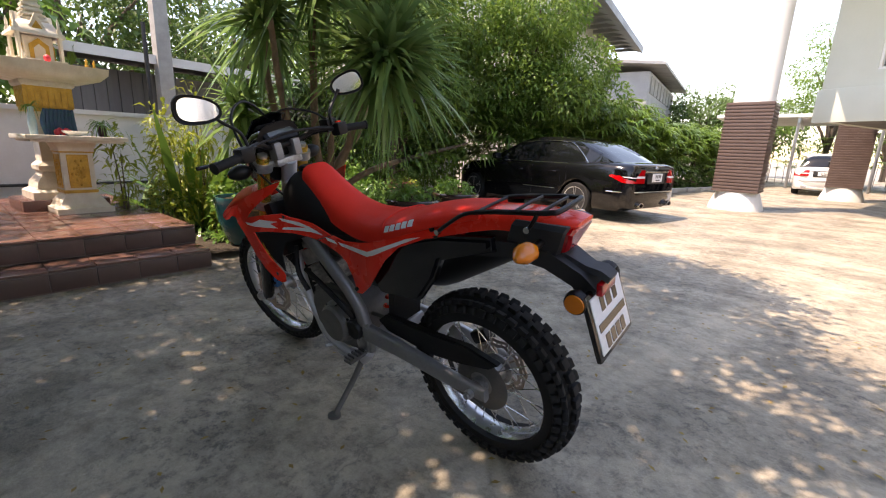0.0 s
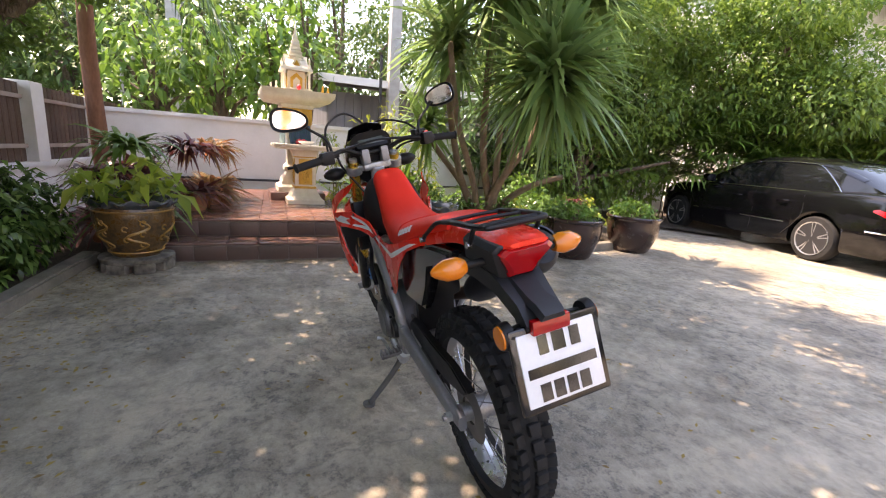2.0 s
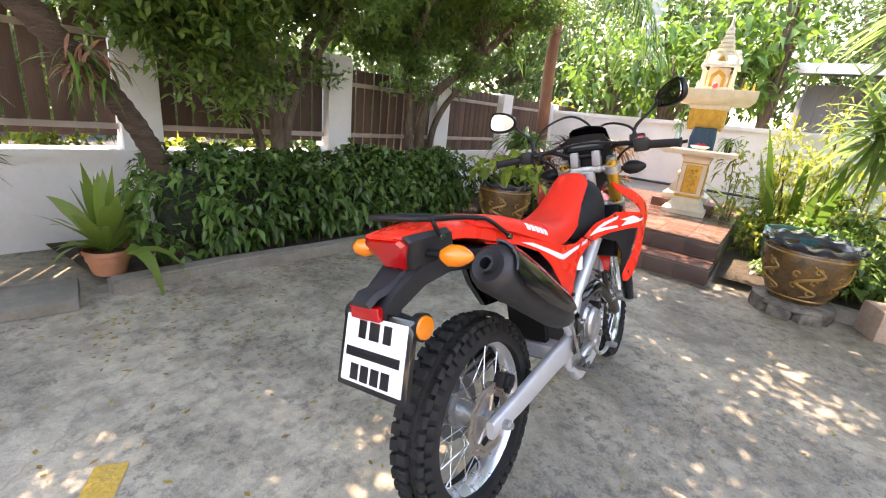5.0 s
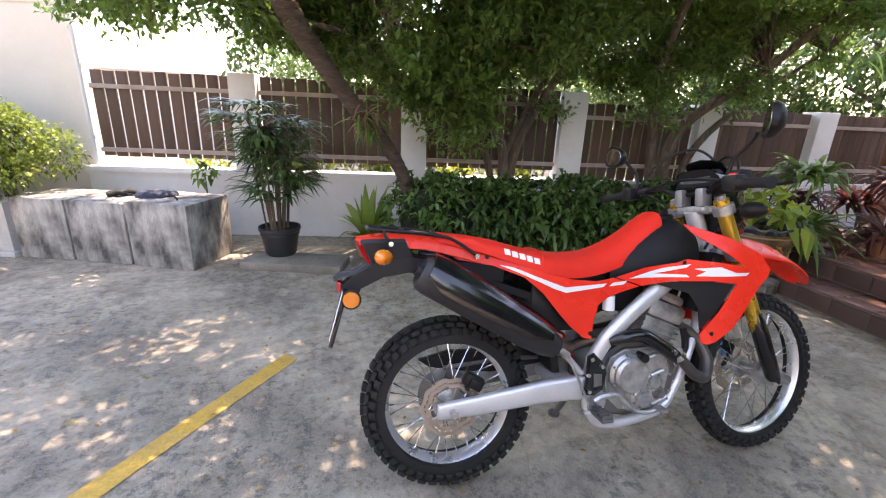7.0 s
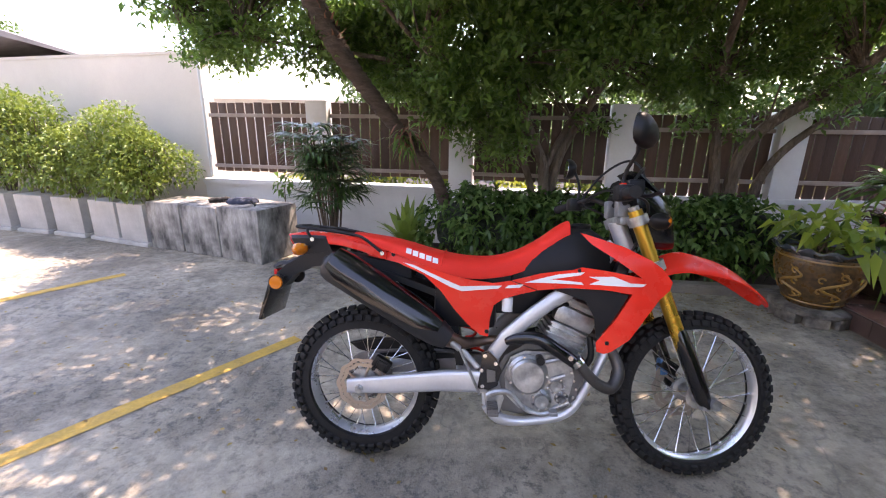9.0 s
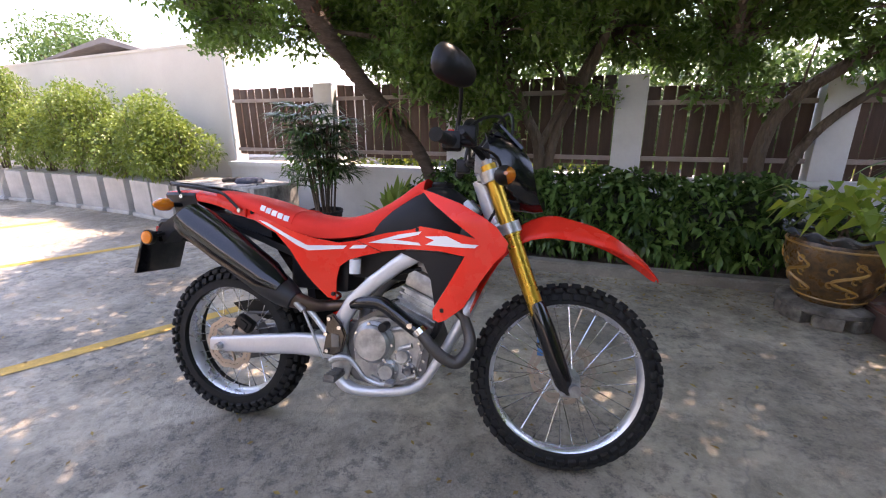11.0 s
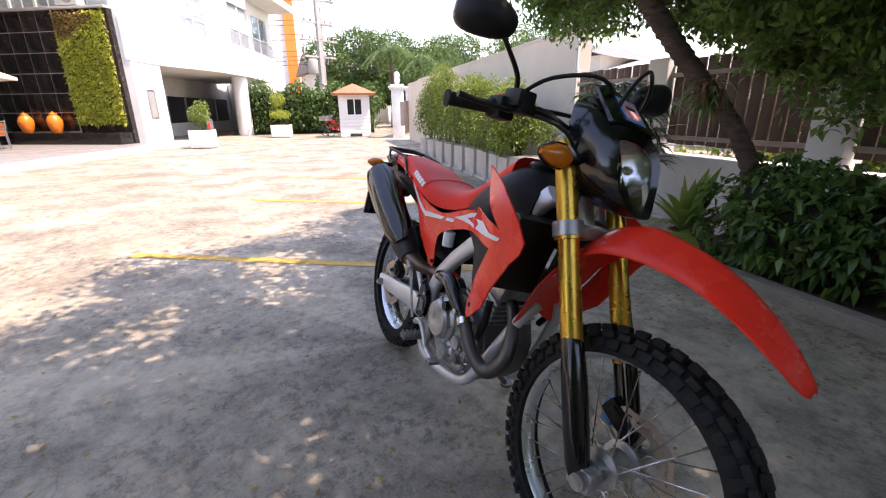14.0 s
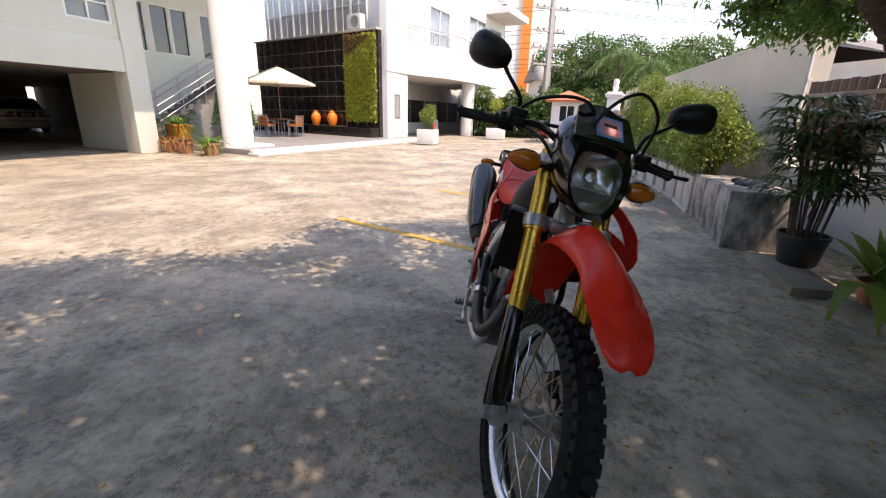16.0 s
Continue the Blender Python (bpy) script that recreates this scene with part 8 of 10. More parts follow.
    for s in (1, -1):
        for xa, xb, wdt in ((rx0, x0 + 0.28, 0.08), (rx1, x1 - 0.05, 0.05)):
            bm = nb()
            secs = []
            for k in range(9):
                x = xa + (xb - xa) * k / 8
                hp = cabin(x, 0.008)
                yA, zA = hp[2]
                yB, zB = hp[3]
                secs.append([(x - wdt, s * yA, zA - 0.03), (x, s * yA, zA), (x, s * yB, zB), (x + 0.02, s * (yB - 0.05), zB)])
            loft(bm, secs, closed=False)
            part("pillar", bm, paint, car, smooth=50)
        bm = nb()
        secs = []
        for k in range(5):
            u = k / 4
            y, z = 0.80 + 0.008 - 0.175 * u * u ** 0.3, 0.94 + 0.43 * u
            secs.append([(0.98 - 0.06 * u, s * y, z), (1.06 - 0.06 * u, s * y, z), (1.06 - 0.06 * u, s * (y - 0.02), z), (0.98 - 0.06 * u, s * (y - 0.02), z)])
        loft(bm, secs)
        part("pillar", bm, paint, car)
        bm = nb()
        line = [(x, s * (cabin(x, 0.012)[0][0]), 0.955) for x in np.linspace(x0 + 0.4, x1 - 0.2, 8)]
        tube(bm, line, 0.009, 6, 2)
        if not hatch:
            tube(bm, [(x, s * (cabin(x, 0.012)[2][0]), cabin(x, 0.0)[2][1]) for x in np.linspace(rx1, rx0, 6)] + [(-0.02, s * (cabin(-0.02, 0.012)[1][0]), 1.14), (-0.2, s * 0.80, 0.96)], 0.008, 6, 3)
        part("window_trim", bm, M["chrome"], car, "chrome trim")
        bm = nb()
        for xx in (0.22, 1.02, 2.02):
            tube(bm, [(xx + 0.02, s * (HW - 0.012), 0.90), (xx + 0.01, s * (HW + 0.001), 0.6), (xx + (0.25 if xx < 0.5 else 0.02), s * (HW - 0.003), 0.30)], 0.004, 5, 3)
        part("door_gap", bm, M["car_trim"], car)
        for xx in (0.45, 1.28):
            bm = nb()
            tube(bm, [(xx, s * 0.885, 0.80), (xx + 0.04, s * 0.912, 0.80), (xx + 0.16, s * 0.912, 0.80), (xx + 0.2, s * 0.885, 0.80)], 0.011, 8, 3)
            part("door_handle", bm, paint, car)
        bm = nb()
        box(bm, 1.95, s * 0.84, 0.97, 2.08, s * 1.0, 1.10, 0.03)
        part("door_mirror", bm, paint, car)
        bm = nb()
        box(bm, 0.45, s * (HW - 0.004), 0.475, 2.3, s * (HW + 0.006), 0.49, 0.003)
        part("side_strip", bm, M["chrome"], car)
        # lights wrap round the corners
        path = [(x, half(x) + 0.005) for x in (-0.66, -0.78, -0.88, -0.95, -1.0)] + [(-1.035, 0.655), (-1.048, 0.54), (-1.052, 0.43)]
        for nm, mt, za, zb, k0, k1, o in (("tail_light", M["red_lens"], 0.68, 0.90, 0, 8, 0.004), ("clear_band", M["clear_lamp"], 0.765, 0.80, 2, 8, 0.010)):
            bm = nb()
            secs = []
            for k in range(k0, k1):
                x, y = path[k]
                pinch = min(1, (k - k0 + 0.35) / 2.5)
                zm = 0.80 if nm == "tail_light" else 0.785
                z0, z1 = zm + (za - zm) * pinch, zm + (zb - zm) * pinch
                ox, oy = (-o, 0) if k > 4 else (-o * 0.5, o)
                secs.append([(x + ox + 0.10 * (z0 - 0.68), s * (y + oy), z0), (x + ox + 0.10 * (z1 - 0.68), s * (y + oy - 0.02), z1), (x + 0.07, s * (y - 0.06), z1), (x + 0.07, s * (y - 0.06), z0)])
            loft(bm, secs)
            lamp = part(nm, bm, mt, car if nm == "tail_light" else lamp, "red tail light with a clear band" if nm == "tail_light" else "")
        bm = nb()
        loft(bm, [[(3.0, s * 0.865, 0.72), (3.0, s * 0.85, 0.80), (2.98, s * 0.8, 0.80), (2.98, s * 0.8, 0.72)], [(3.35, s * 0.75, 0.60), (3.30, s * 0.74, 0.76), (3.2, s * 0.7, 0.76), (3.2, s * 0.7, 0.60)], [(3.50, s * 0.48, 0.58), (3.42, s * 0.48, 0.72), (3.3, s * 0.48, 0.72), (3.3, s * 0.48, 0.58)]])
        part("headlight", bm, M["clear_lamp"], car)
        bm = nb()
        lathe(bm, [(0.035, 0), (0.045, 0.02), (0.045, 0.12), (0.038, 0.12), (0.036, 0.04), (0, 0.035)], 16, pose(-0.97, s * 0.5, 0.31, 0, -90, 0) @ Matrix.Diagonal((1, 1.7, 1, 1)))
        part("exhaust_tip", bm, M["chrome"], car)
    # boot lid, plate, bumper line
    bm = nb()
    box(bm, -1.052, -0.40, 0.865, -1.02, 0.40, 0.885, 0.005)
    part("boot_strip", bm, M["chrome"], car, "chrome strip above the plate")
    bm = nb()
    lathe(bm, [(0.028, 0), (0.034, 0.008), (0.04, 0.0)], 20, pose(-1.02, 0, 0.935, 0, -78, 0))
    part("badge", bm, M["chrome"], car)
    bm = nb()
    box(bm, -1.045, -0.30, 0.67, -1.02, 0.30, 0.86, 0.01)
    part("plate_recess", bm, M["car_trim"], car)
    bm = nb()
    box(bm, -1.056, -0.17, 0.70, -1.046, 0.17, 0.845, 0.004)
    plate = part("number_plate", bm, M["plate_white"], car)
    bm = nb()
    for y0, y1, z0, z1 in ((-0.11, -0.085, 0.765, 0.82), (-0.06, -0.035, 0.765, 0.82), (-0.01, 0.015, 0.765, 0.82), (0.05, 0.075, 0.765, 0.82), (-0.08, 0.07, 0.72, 0.74)):
        box(bm, -1.059, y0, z0, -1.0555, y1, z1)
    part("plate_bars", bm, M["car_trim"], plate)
    bm = nb()
    tube(bm, [(-0.62, 0.862, 0.53), (-0.85, 0.832, 0.53), (-0.98, 0.73, 0.53), (-1.05, 0.58, 0.53), (-1.075, 0.3, 0.535), (-1.075, -0.3, 0.535), (-1.05, -0.58, 0.53), (-0.98, -0.73, 0.53), (-0.85, -0.832, 0.53), (-0.62, -0.862, 0.53)], 0.011, 6, 4)
    part("bumper_strip", bm, M["chrome"], car)
    bm = nb()
    loft(bm, [[(x, y, z) for x, z in ((-1.06, 0.55), (-1.07, 0.40), (-1.0, 0.27), (-0.8, 0.25), (-0.8, 0.55))] for y in np.linspace(-0.60, 0.60, 7)])
    for v in bm.verts:
        v.co.x += 0.05 * (abs(v.co.y) / 0.6) ** 3 if v.co.x < -0.9 else 0
    part("rear_bumper", bm, paint, car, smooth=40)
    # wheels
    for xw in (0.0, WB):
        for s in (1, -1):
            wh = part("wheel", lathe(nb(), [(0.20, -0.10), (R - 0.02, -0.10), (R, -0.07), (R, 0.07), (R - 0.02, 0.10), (0.235, 0.105), (0.225, 0.09), (0.20, 0.05), (0.20, -0.10)], 40, pose(0, 0, 0, -90 * s, 0, 0)), M["rubber"], car, "alloy road wheel", at=pose(xw, s * 0.775, R))
            bm = nb()
            lathe(bm, [(0.235, 0.102), (0.228, 0.102), (0.205, 0.06), (0.205, 0.02), (0.0, 0.02)], 32, pose(0, 0, 0, -90 * s, 0, 0))
            part("rim_back", bm, M["car_trim"], wh)
            bm = nb()
            lathe(bm, [(0.238, 0.098), (0.236, 0.11), (0.222, 0.106), (0.214, 0.085)], 32, pose(0, 0, 0, -90 * s, 0, 0))
            lathe(bm, [(0.05, 0.06), (0.045, 0.095), (0.0, 0.1)], 16, pose(0, 0, 0, -90 * s, 0, 0))
            for k in range(5):
                for o in (-0.12, 0.12):
                    a = k * 2 * math.pi / 5 + 0.3
                    b = a + o
                    rod(bm, (0.03 * math.cos(a), s * 0.085, 0.03 * math.sin(a)), (0.225 * math.cos(b), s * 0.092, 0.225 * math.sin(b)), 0.019, 0.013, 6)
            part("rim", bm, M["rim"], wh)
    bm = nb()
    box(bm, -0.7, -0.62, 0.24, 3.2, 0.62, 0.55, 0.02)
    part("underbody", bm, M["car_trim"], car)
    return car


make_car("glossy black saloon parked with its tail to the driveway", M["car_black"], pose(2.12, -7.25, 0, 0, 0, -13.5))

# ---- white main building ----
FAC = pose(-10.23, -6.11, 0, 0, 0, 155.77)       # x along the front, y into the building
M["frame_white"] = plain("white_window_frame", (0.78, 0.78, 0.76), 0.4)
M["pane"] = glass("window_glass", (0.85, 0.9, 0.9), 0.01, 0.92)
M["blind"] = surface("grey_blind", (0.30, 0.30, 0.28), 0.8, scale=2, grain=30)
M["blue_blind"] = surface("blue_grey_curtain", (0.14, 0.19, 0.27), 0.8, scale=2, grain=30)
M["black_tile"] = surface("black_granite_tile", (0.018, 0.015, 0.014), 0.22, dark=(0.03, 0.022, 0.02), scale=3, grain=60, grain_mix=0.2, bump=0.04, obj_var=0.3)
M["tile_joint"] = surface("pale_tile_joint", (0.48, 0.45, 0.42), 0.8)
M["dark_glass"] = plain("dark_window_glass", (0.02, 0.022, 0.024), 0.06, coat=0.8, bump=0)
M["clad"] = surface("dark_brown_cladding", (0.115, 0.075, 0.062), 0.55, dark=(0.08, 0.05, 0.042), scale=3, grain=50, bump=0.2)
M["terrace"] = surface("grey_terrace_tile", (0.24, 0.235, 0.23), 0.5, dark=(0.18, 0.175, 0.17), scale=2, grain=40)
M["step_pale"] = surface("pale_step_stone", (0.62, 0.61, 0.58), 0.6, dark=(0.48, 0.47, 0.45), scale=3, grain=50)
M["orange"] = surface("orange_glaze", (0.85, 0.22, 0.025), 0.35, dark=(0.7, 0.17, 0.02), scale=6, grain=50)
M["canvas"] = surface("cream_canvas", (0.80, 0.70, 0.54), 0.8, dark=(0.62, 0.54, 0.42), scale=4, grain=150, bump=0.2)
M["teak"] = surface("teak_wood", (0.34, 0.17, 0.07), 0.5, dark=(0.2, 0.1, 0.045), scale=6, grain=40, stretch=(4, 4, 0.5))
M["steel"] = plain("brushed_steel", (0.5, 0.5, 0.52), 0.35, metal=0.9)
M["rail_grey"] = plain("grey_painted_rail", (0.30, 0.31, 0.33), 0.5)
# interior shade of the garage and hall is put into this wall colour
M["garage_dark"] = surface("shaded_garage_wall", (0.15, 0.145, 0.135), 0.9, dark=(0.10, 0.095, 0.09), scale=1, grain=20)

bld = thing("office_building", "white two-storey office building with round columns and open garage", "building", FAC, kind="structure")


def walled(bm, x0, x1, y0, y1, z0, z1, holes=()):
    """A wall along x with rectangular openings (x0, x1, z0, z1)."""
    xs = sorted({x0, x1, *[h[0] for h in holes], *[h[1] for h in holes]})
    for a, b in zip(xs, xs[1:]):
        zc = z0
        for h in sorted([h for h in holes if h[0] <= a and h[1] >= b], key=lambda h: h[2]):
            if h[2] > zc + 1e-4:
                box(bm, a, y0, zc, b, y1, h[2])
            zc = h[3]
        if z1 > zc + 1e-4:
            box(bm, a, y0, zc, b, y1, z1)
    bmesh.ops.remove_doubles(bm, verts=bm.verts, dist=1e-4)
    inner = [f for f in bm.faces if any(g is not f and (g.calc_center_median() - f.calc_center_median()).length < 1e-4 for g in f.verts[0].link_faces)]
    bmesh.ops.delete(bm, geom=inner, context="FACES_ONLY")
    return bm


def window(parent, m, w, h, cols, rows, back="blind", fr=0.05, depth=0.10, dark=False):
    """A framed window in the plane y = 0 of m, from (0, 0) to (w, h)."""
    win = part("window", box(nb(), 0, depth + 0.06, 0, w, depth + 0.08, h), M[back], parent, at=m)
    bm = nb()
    for a, b, c, d in ((0, fr, 0, h), (w - fr, w, 0, h), (fr, w - fr, 0, fr), (fr, w - fr, h - fr, h)):
        box(bm, a, -0.015, c, b, depth, d, 0.006)
    part("window_frame", bm, M["frame_white"], win)
    for k in range(1, cols):
        x = w * k / cols
        part("mullion", box(nb(), x - fr * 0.4, 0.0, fr, x + fr * 0.4, depth * 0.8, h - fr, 0.004), M["frame_white"], win)
    zs = [h * (j + 1) / rows for j in range(rows - 1)] if isinstance(rows, int) else [h * r for r in rows]
    for z in zs:
        part("transom", box(nb(), fr, -0.002, z - fr * 0.4, w - fr, depth * 0.79, z + fr * 0.4, 0.004), M["frame_white"], win)
    edges = [fr] + zs + [h - fr]
    for k in range(cols):
        for z0, z1 in zip(edges, edges[1:]):
            p = part("pane", box(nb(), w * k / cols + fr * 0.5, depth * 0.5, z0, w * (k + 1) / cols - fr * 0.5, depth * 0.5 + 0.006, z1), M["dark_glass"] if dark else M["pane"], win)
            p.visible_shadow = dark
    return win


# wing over the garage
W1, W2 = (-2.8, -1.8, 3.14, 4.6), (-10.1, -9.0, 3.10, 4.6)
bm = nb()
walled(bm, -11.0, -1.2, 1.8, 2.0, 2.08, 5.4, (W1, W2))
part("wing_wall", bm, M["cream_bldg"], bld, smooth=None)
bm = nb()
box(bm, -11.0, 2.0, 2.08, -10.8, 14.0, 5.4)
part("wing_side_wall", bm, M["cream_bldg"], bld)
bm = nb()
box(bm, -11.06, 1.76, 2.05, -1.7, 1.8, 2.78, 0.01)
part("wing_band", bm, M["cream_bldg"], bld)
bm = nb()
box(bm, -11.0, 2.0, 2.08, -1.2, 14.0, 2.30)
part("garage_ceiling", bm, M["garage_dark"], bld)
for a in (W1, W2):
    window(bld, pose(a[0], 1.83, a[2]), a[1] - a[0], a[3] - a[2], 2, (0.30, 0.68))
bm = nb()
box(bm, -1.72, 1.72, 0.0, -1.18, 2.3, 5.4, 0.02)
part("pilaster", bm, M["cream_bldg"], bld)
bm = nb()
box(bm, -1.4, 2.3, 0.0, -1.2, 5.0, 5.4)
part("garage_side_wall", bm, M["cream_bldg"], bld)
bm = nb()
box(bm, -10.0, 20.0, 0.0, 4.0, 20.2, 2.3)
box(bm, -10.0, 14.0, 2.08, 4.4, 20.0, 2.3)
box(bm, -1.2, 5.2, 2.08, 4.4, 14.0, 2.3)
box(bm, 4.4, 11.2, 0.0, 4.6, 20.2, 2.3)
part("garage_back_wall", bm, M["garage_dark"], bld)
for x, y in ((-9.0, 8.5), (-9.2, 13.0), (-5.2, 13.0), (-5.2, 8.2)):
    bm = nb()
    box(bm, x - 0.3, y - 0.3, 0, x + 0.3, y + 0.3, 2.08, 0.02)
    part("garage_column", bm, M["white_bldg"], bld)
# curved roof canopy
bm = nb()
out = [(-0.8, -0.5), (-10.2, -0.5), (-10.8, -0.1), (-11.2, 0.6), (-11.5, 1.8), (-11.85, 3.5), (-12.1, 5.1), (-12.6, 6.6), (-12.9, 9.0), (-12.9, 15.0), (-0.8, 15.0)]
loft(bm, [[(x, y, z) for x, y in out] for z in (5.4, 6.3)])
part("canopy", bm, M["white_bldg"], bld, "thick white roof edge with a rounded end", 30)
bm = nb()
loft(bm, [[(x * 0.992 + 0.0, y + 0.12, z) for x, y in out] for z in (5.34, 5.399)])
part("canopy_lip", bm, M["white_bldg"], bld, smooth=30)
# columns
for x, y, clad, r, top in ((-11.54, 0.21, True, 0.40, 7.4), (-12.1, 7.05, True, 0.40, 5.4), (0.25, 0.3, False, 0.42, 7.4)):
    col = part("column", lathe(nb(), [(r + 0.02, 0.0), (r + 0.02, 0.06), (r, 0.1), (r, top)], 40), M["white_bldg"], bld, "tall white round column", 40, at=pose(x, y, 0))
    if clad:
        part("column_base", lathe(nb(), [(r + 0.16, 0.0), (r + 0.14, 0.12), (r + 0.06, 0.34), (r + 0.03, 0.44)], 40), M["white_bldg"], col)
        bm = nb()
        for k in range(27):
            z = 0.42 + k * 0.073
            box(bm, -0.45, -0.45, z, 0.45, 0.45, z + 0.052, 0.006)
        box(bm, -0.435, -0.435, 0.42, 0.435, 0.435, 2.385)
        part("cladding", bm, M["clad"], col, "dark brown ridged cladding", at=pose(0, 0, 0, 0, 0, 20))
    else:
        part("column_plinth", box(nb(), -0.52, -0.52, 0.0, 0.52, 0.52, 0.22, 0.015), M["white_bldg"], col, at=pose(0.35, 0.0, 0))
# recess behind the terrace
TW = [(0.55, 1.13), (1.33, 1.97), (2.05, 2.68), (3.2, 3.98)]
bm = nb()
walled(bm, -1.2, 4.4, 5.0, 5.2, 0.0, 6.6, [(a, b, 3.0, 4.5) for a, b in TW])
part("recess_wall", bm, M["cream_bldg"], bld, smooth=None)
for a, b in TW:
    window(bld, pose(a, 5.03, 3.0), b - a, 1.5, 1, 1, "dark_glass", 0.03, dark=True)
bm = nb()
box(bm, -0.79, 1.6, 6.3, 8.14, 12.0, 6.7)
part("recess_ceiling", bm, M["white_bldg"], bld)
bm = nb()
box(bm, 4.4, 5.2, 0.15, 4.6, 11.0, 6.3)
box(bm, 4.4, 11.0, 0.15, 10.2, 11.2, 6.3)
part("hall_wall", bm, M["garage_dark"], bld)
# stair with steel rails
stairs = tagged(new("stairs"), "grey stair with steel rails rising along the recess wall", "stairs", kind="structure")
stairs.matrix_basis = FAC
for k in range(13):
    bm = nb()
    box(bm, 0.0 + k * 0.28, 3.5, 0.15, 0.30 + k * 0.28, 4.95, 0.15 + (k + 1) * 0.17, 0.004)
    part("step", bm, M["terrace"], stairs)
for y in (3.52, 4.9):
    bm = nb()
    for h in (0.45, 0.68, 0.92):
        rod(bm, (0.1, y, 0.32 + h), (3.7, y, 2.35 + h), 0.018)
    part("stair_rail", bm, M["steel"], stairs)
    for k in range(5):
        part("baluster", rod(nb(), (0.15 + k * 0.87, y, 0.2 + k * 0.53), (0.15 + k * 0.87, y, 1.26 + k * 0.49), 0.016), M["steel"], stairs)
# black tiled wall, ledge and window band
P0, P1 = Vector((8.3, 2.35)), Vector((9.6, 9.0))
LW = (P1 - P0).length
BW = pose(P0.x, P0.y, 0, 0, 0, math.degrees(math.atan2(P1.y - P0.y, P1.x - P0.x)))   # x back along the wall, +y towards the terrace
bm = nb()
box(bm, 0.0, -0.3, 0.15, LW, -0.012, 4.58)
tw = part("tiled_wall", bm, M["tile_joint"], bld, "wall of large black tiles with pale joints", at=BW)
nx, nz = 11, 6
tile_b = mesh_of(box(nb(), 0.014, -0.012, 0.014, LW / nx - 0.014, 0.004, 4.0 / nz - 0.014, 0.002), "tile", 30)
tile_b.materials.append(M["black_tile"])
for i in range(nx):
    for j in range(nz):
        part("tile", tile_b, None, tw, at=pose(i * LW / nx, 0, 0.58 + j * 4.0 / nz))
bm = nb()
box(bm, -2.1, 0.0, 0.15, LW, 0.55, 0.55, 0.01)
part("ledge", bm, M["black_tile"], bld, "low black ledge", at=BW)
bm = nb()
box(bm, -2.1, -0.34, 4.58, LW + 0.1, 0.06, 4.66, 0.01)
part("tiled_wall_coping", bm, M["tile_joint"], bld, at=BW)
bm = nb()
box(bm, -2.2, -0.9, 4.3, LW, -0.72, 7.2)
part("band_wall", bm, M["white_bldg"], bld, at=BW)
for k in range(7):
    window(bld, BW @ pose(-0.9 + (k + 1) * 1.05, -0.66, 4.75, 0, 0, 180), 1.02, 2.2, 2, 2, "blind", 0.04, 0.05)
# vertical garden
bm = nb()
box(bm, -2.1, -0.3, 0.15, -0.004, -0.06, 4.58)
part("garden_wall_panel", bm, M["black_tile"], bld, at=BW)
vg = thing("vertical_garden", "yellow-green vertical garden panel on the black wall", "plants", FAC @ BW)
bm = nb()
box(bm, -1.98, -0.06, 0.82, -0.06, -0.01, 4.5, 0.005)
part("panel", bm, M["soil"], vg)
n = 5200
P = np.stack([RNG.uniform(-1.98, -0.06, n), np.full(n, -0.01), RNG.uniform(0.84, 4.5, n)], 1)
D = RNG.normal(size=(n, 3)) * np.array([0.8, 0.2, 0.8]) + np.array([0, 0.8, -0.1])
brown = (P[:, 2] > 3.7) & (P[:, 0] > -1.2 + 0.5 * np.sin(P[:, 2] * 7))
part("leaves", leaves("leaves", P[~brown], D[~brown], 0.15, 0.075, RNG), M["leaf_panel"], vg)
part("dry_leaves", leaves("dry_leaves", P[brown], D[brown], 0.13, 0.05, RNG), M["leaf_dry"], vg, "thin dry patch at the top")
# white pier with a framed notice
bm = nb()
box(bm, 8.15, -0.02, 0.0, 10.0, 0.32, 7.2)
part("pier", bm, M["white_bldg"], bld)
bm = nb()
for a, b, c, d in ((8.75, 8.80, 1.0, 2.05), (9.20, 9.25, 1.0, 2.05), (8.80, 9.20, 1.0, 1.05), (8.80, 9.20, 2.0, 2.05)):
    box(bm, a, -0.05, c, b, -0.018, d, 0.004)
nf = thing("notice_board", "small framed pale notice on the white pier", "notice", FAC)
part("frame", bm, M["steel"], nf)
part("sheet", box(nb(), 8.80, -0.035, 1.05, 9.20, -0.02, 2.0), M["blind"], nf)
# balcony over the carport
BP = [(8.12, -0.06), (9.0, -0.05), (10.2, -0.12), (11.2, -0.45), (12.3, -0.85), (13.4, -1.08), (15, -1.2), (17, -1.22), (19.5, -1.12), (22.2, -1.0)]
bm = nb()
ribbon(bm, BP, 0.0, 0.16, 2.98, 4.42)
part("parapet", bm, M["white_bldg"], bld, "curved white balcony parapet", 30)
bm = nb()
loft(bm, [[(x, y + 0.14, z) for x, y in BP[2:]] + [(22.2, 6.0, z), (10.0, 6.0, z)] for z in (3.0, 3.2)])
part("balcony_floor", bm, M["white_bldg"], bld, smooth=30)
RP = [(x, y + 0.08) for x, y in BP[1:]]
bm = nb()
for z in (5.12, 4.98, 4.52):
    tube(bm, [(x, y, z) for x, y in RP], 0.02 if z > 5 else 0.012, 6, 3)
part("balcony_rail", bm, M["rail_grey"], bld, "pale steel balcony railing")
lens = [0.0]
for a, b in zip(RP, RP[1:]):
    lens.append(lens[-1] + math.dist(a, b))
bal = mesh_of(rod(nb(), (0, 0, 4.40), (0, 0, 5.1), 0.011, n=6), "baluster", 40)
bal.materials.append(M["rail_grey"])
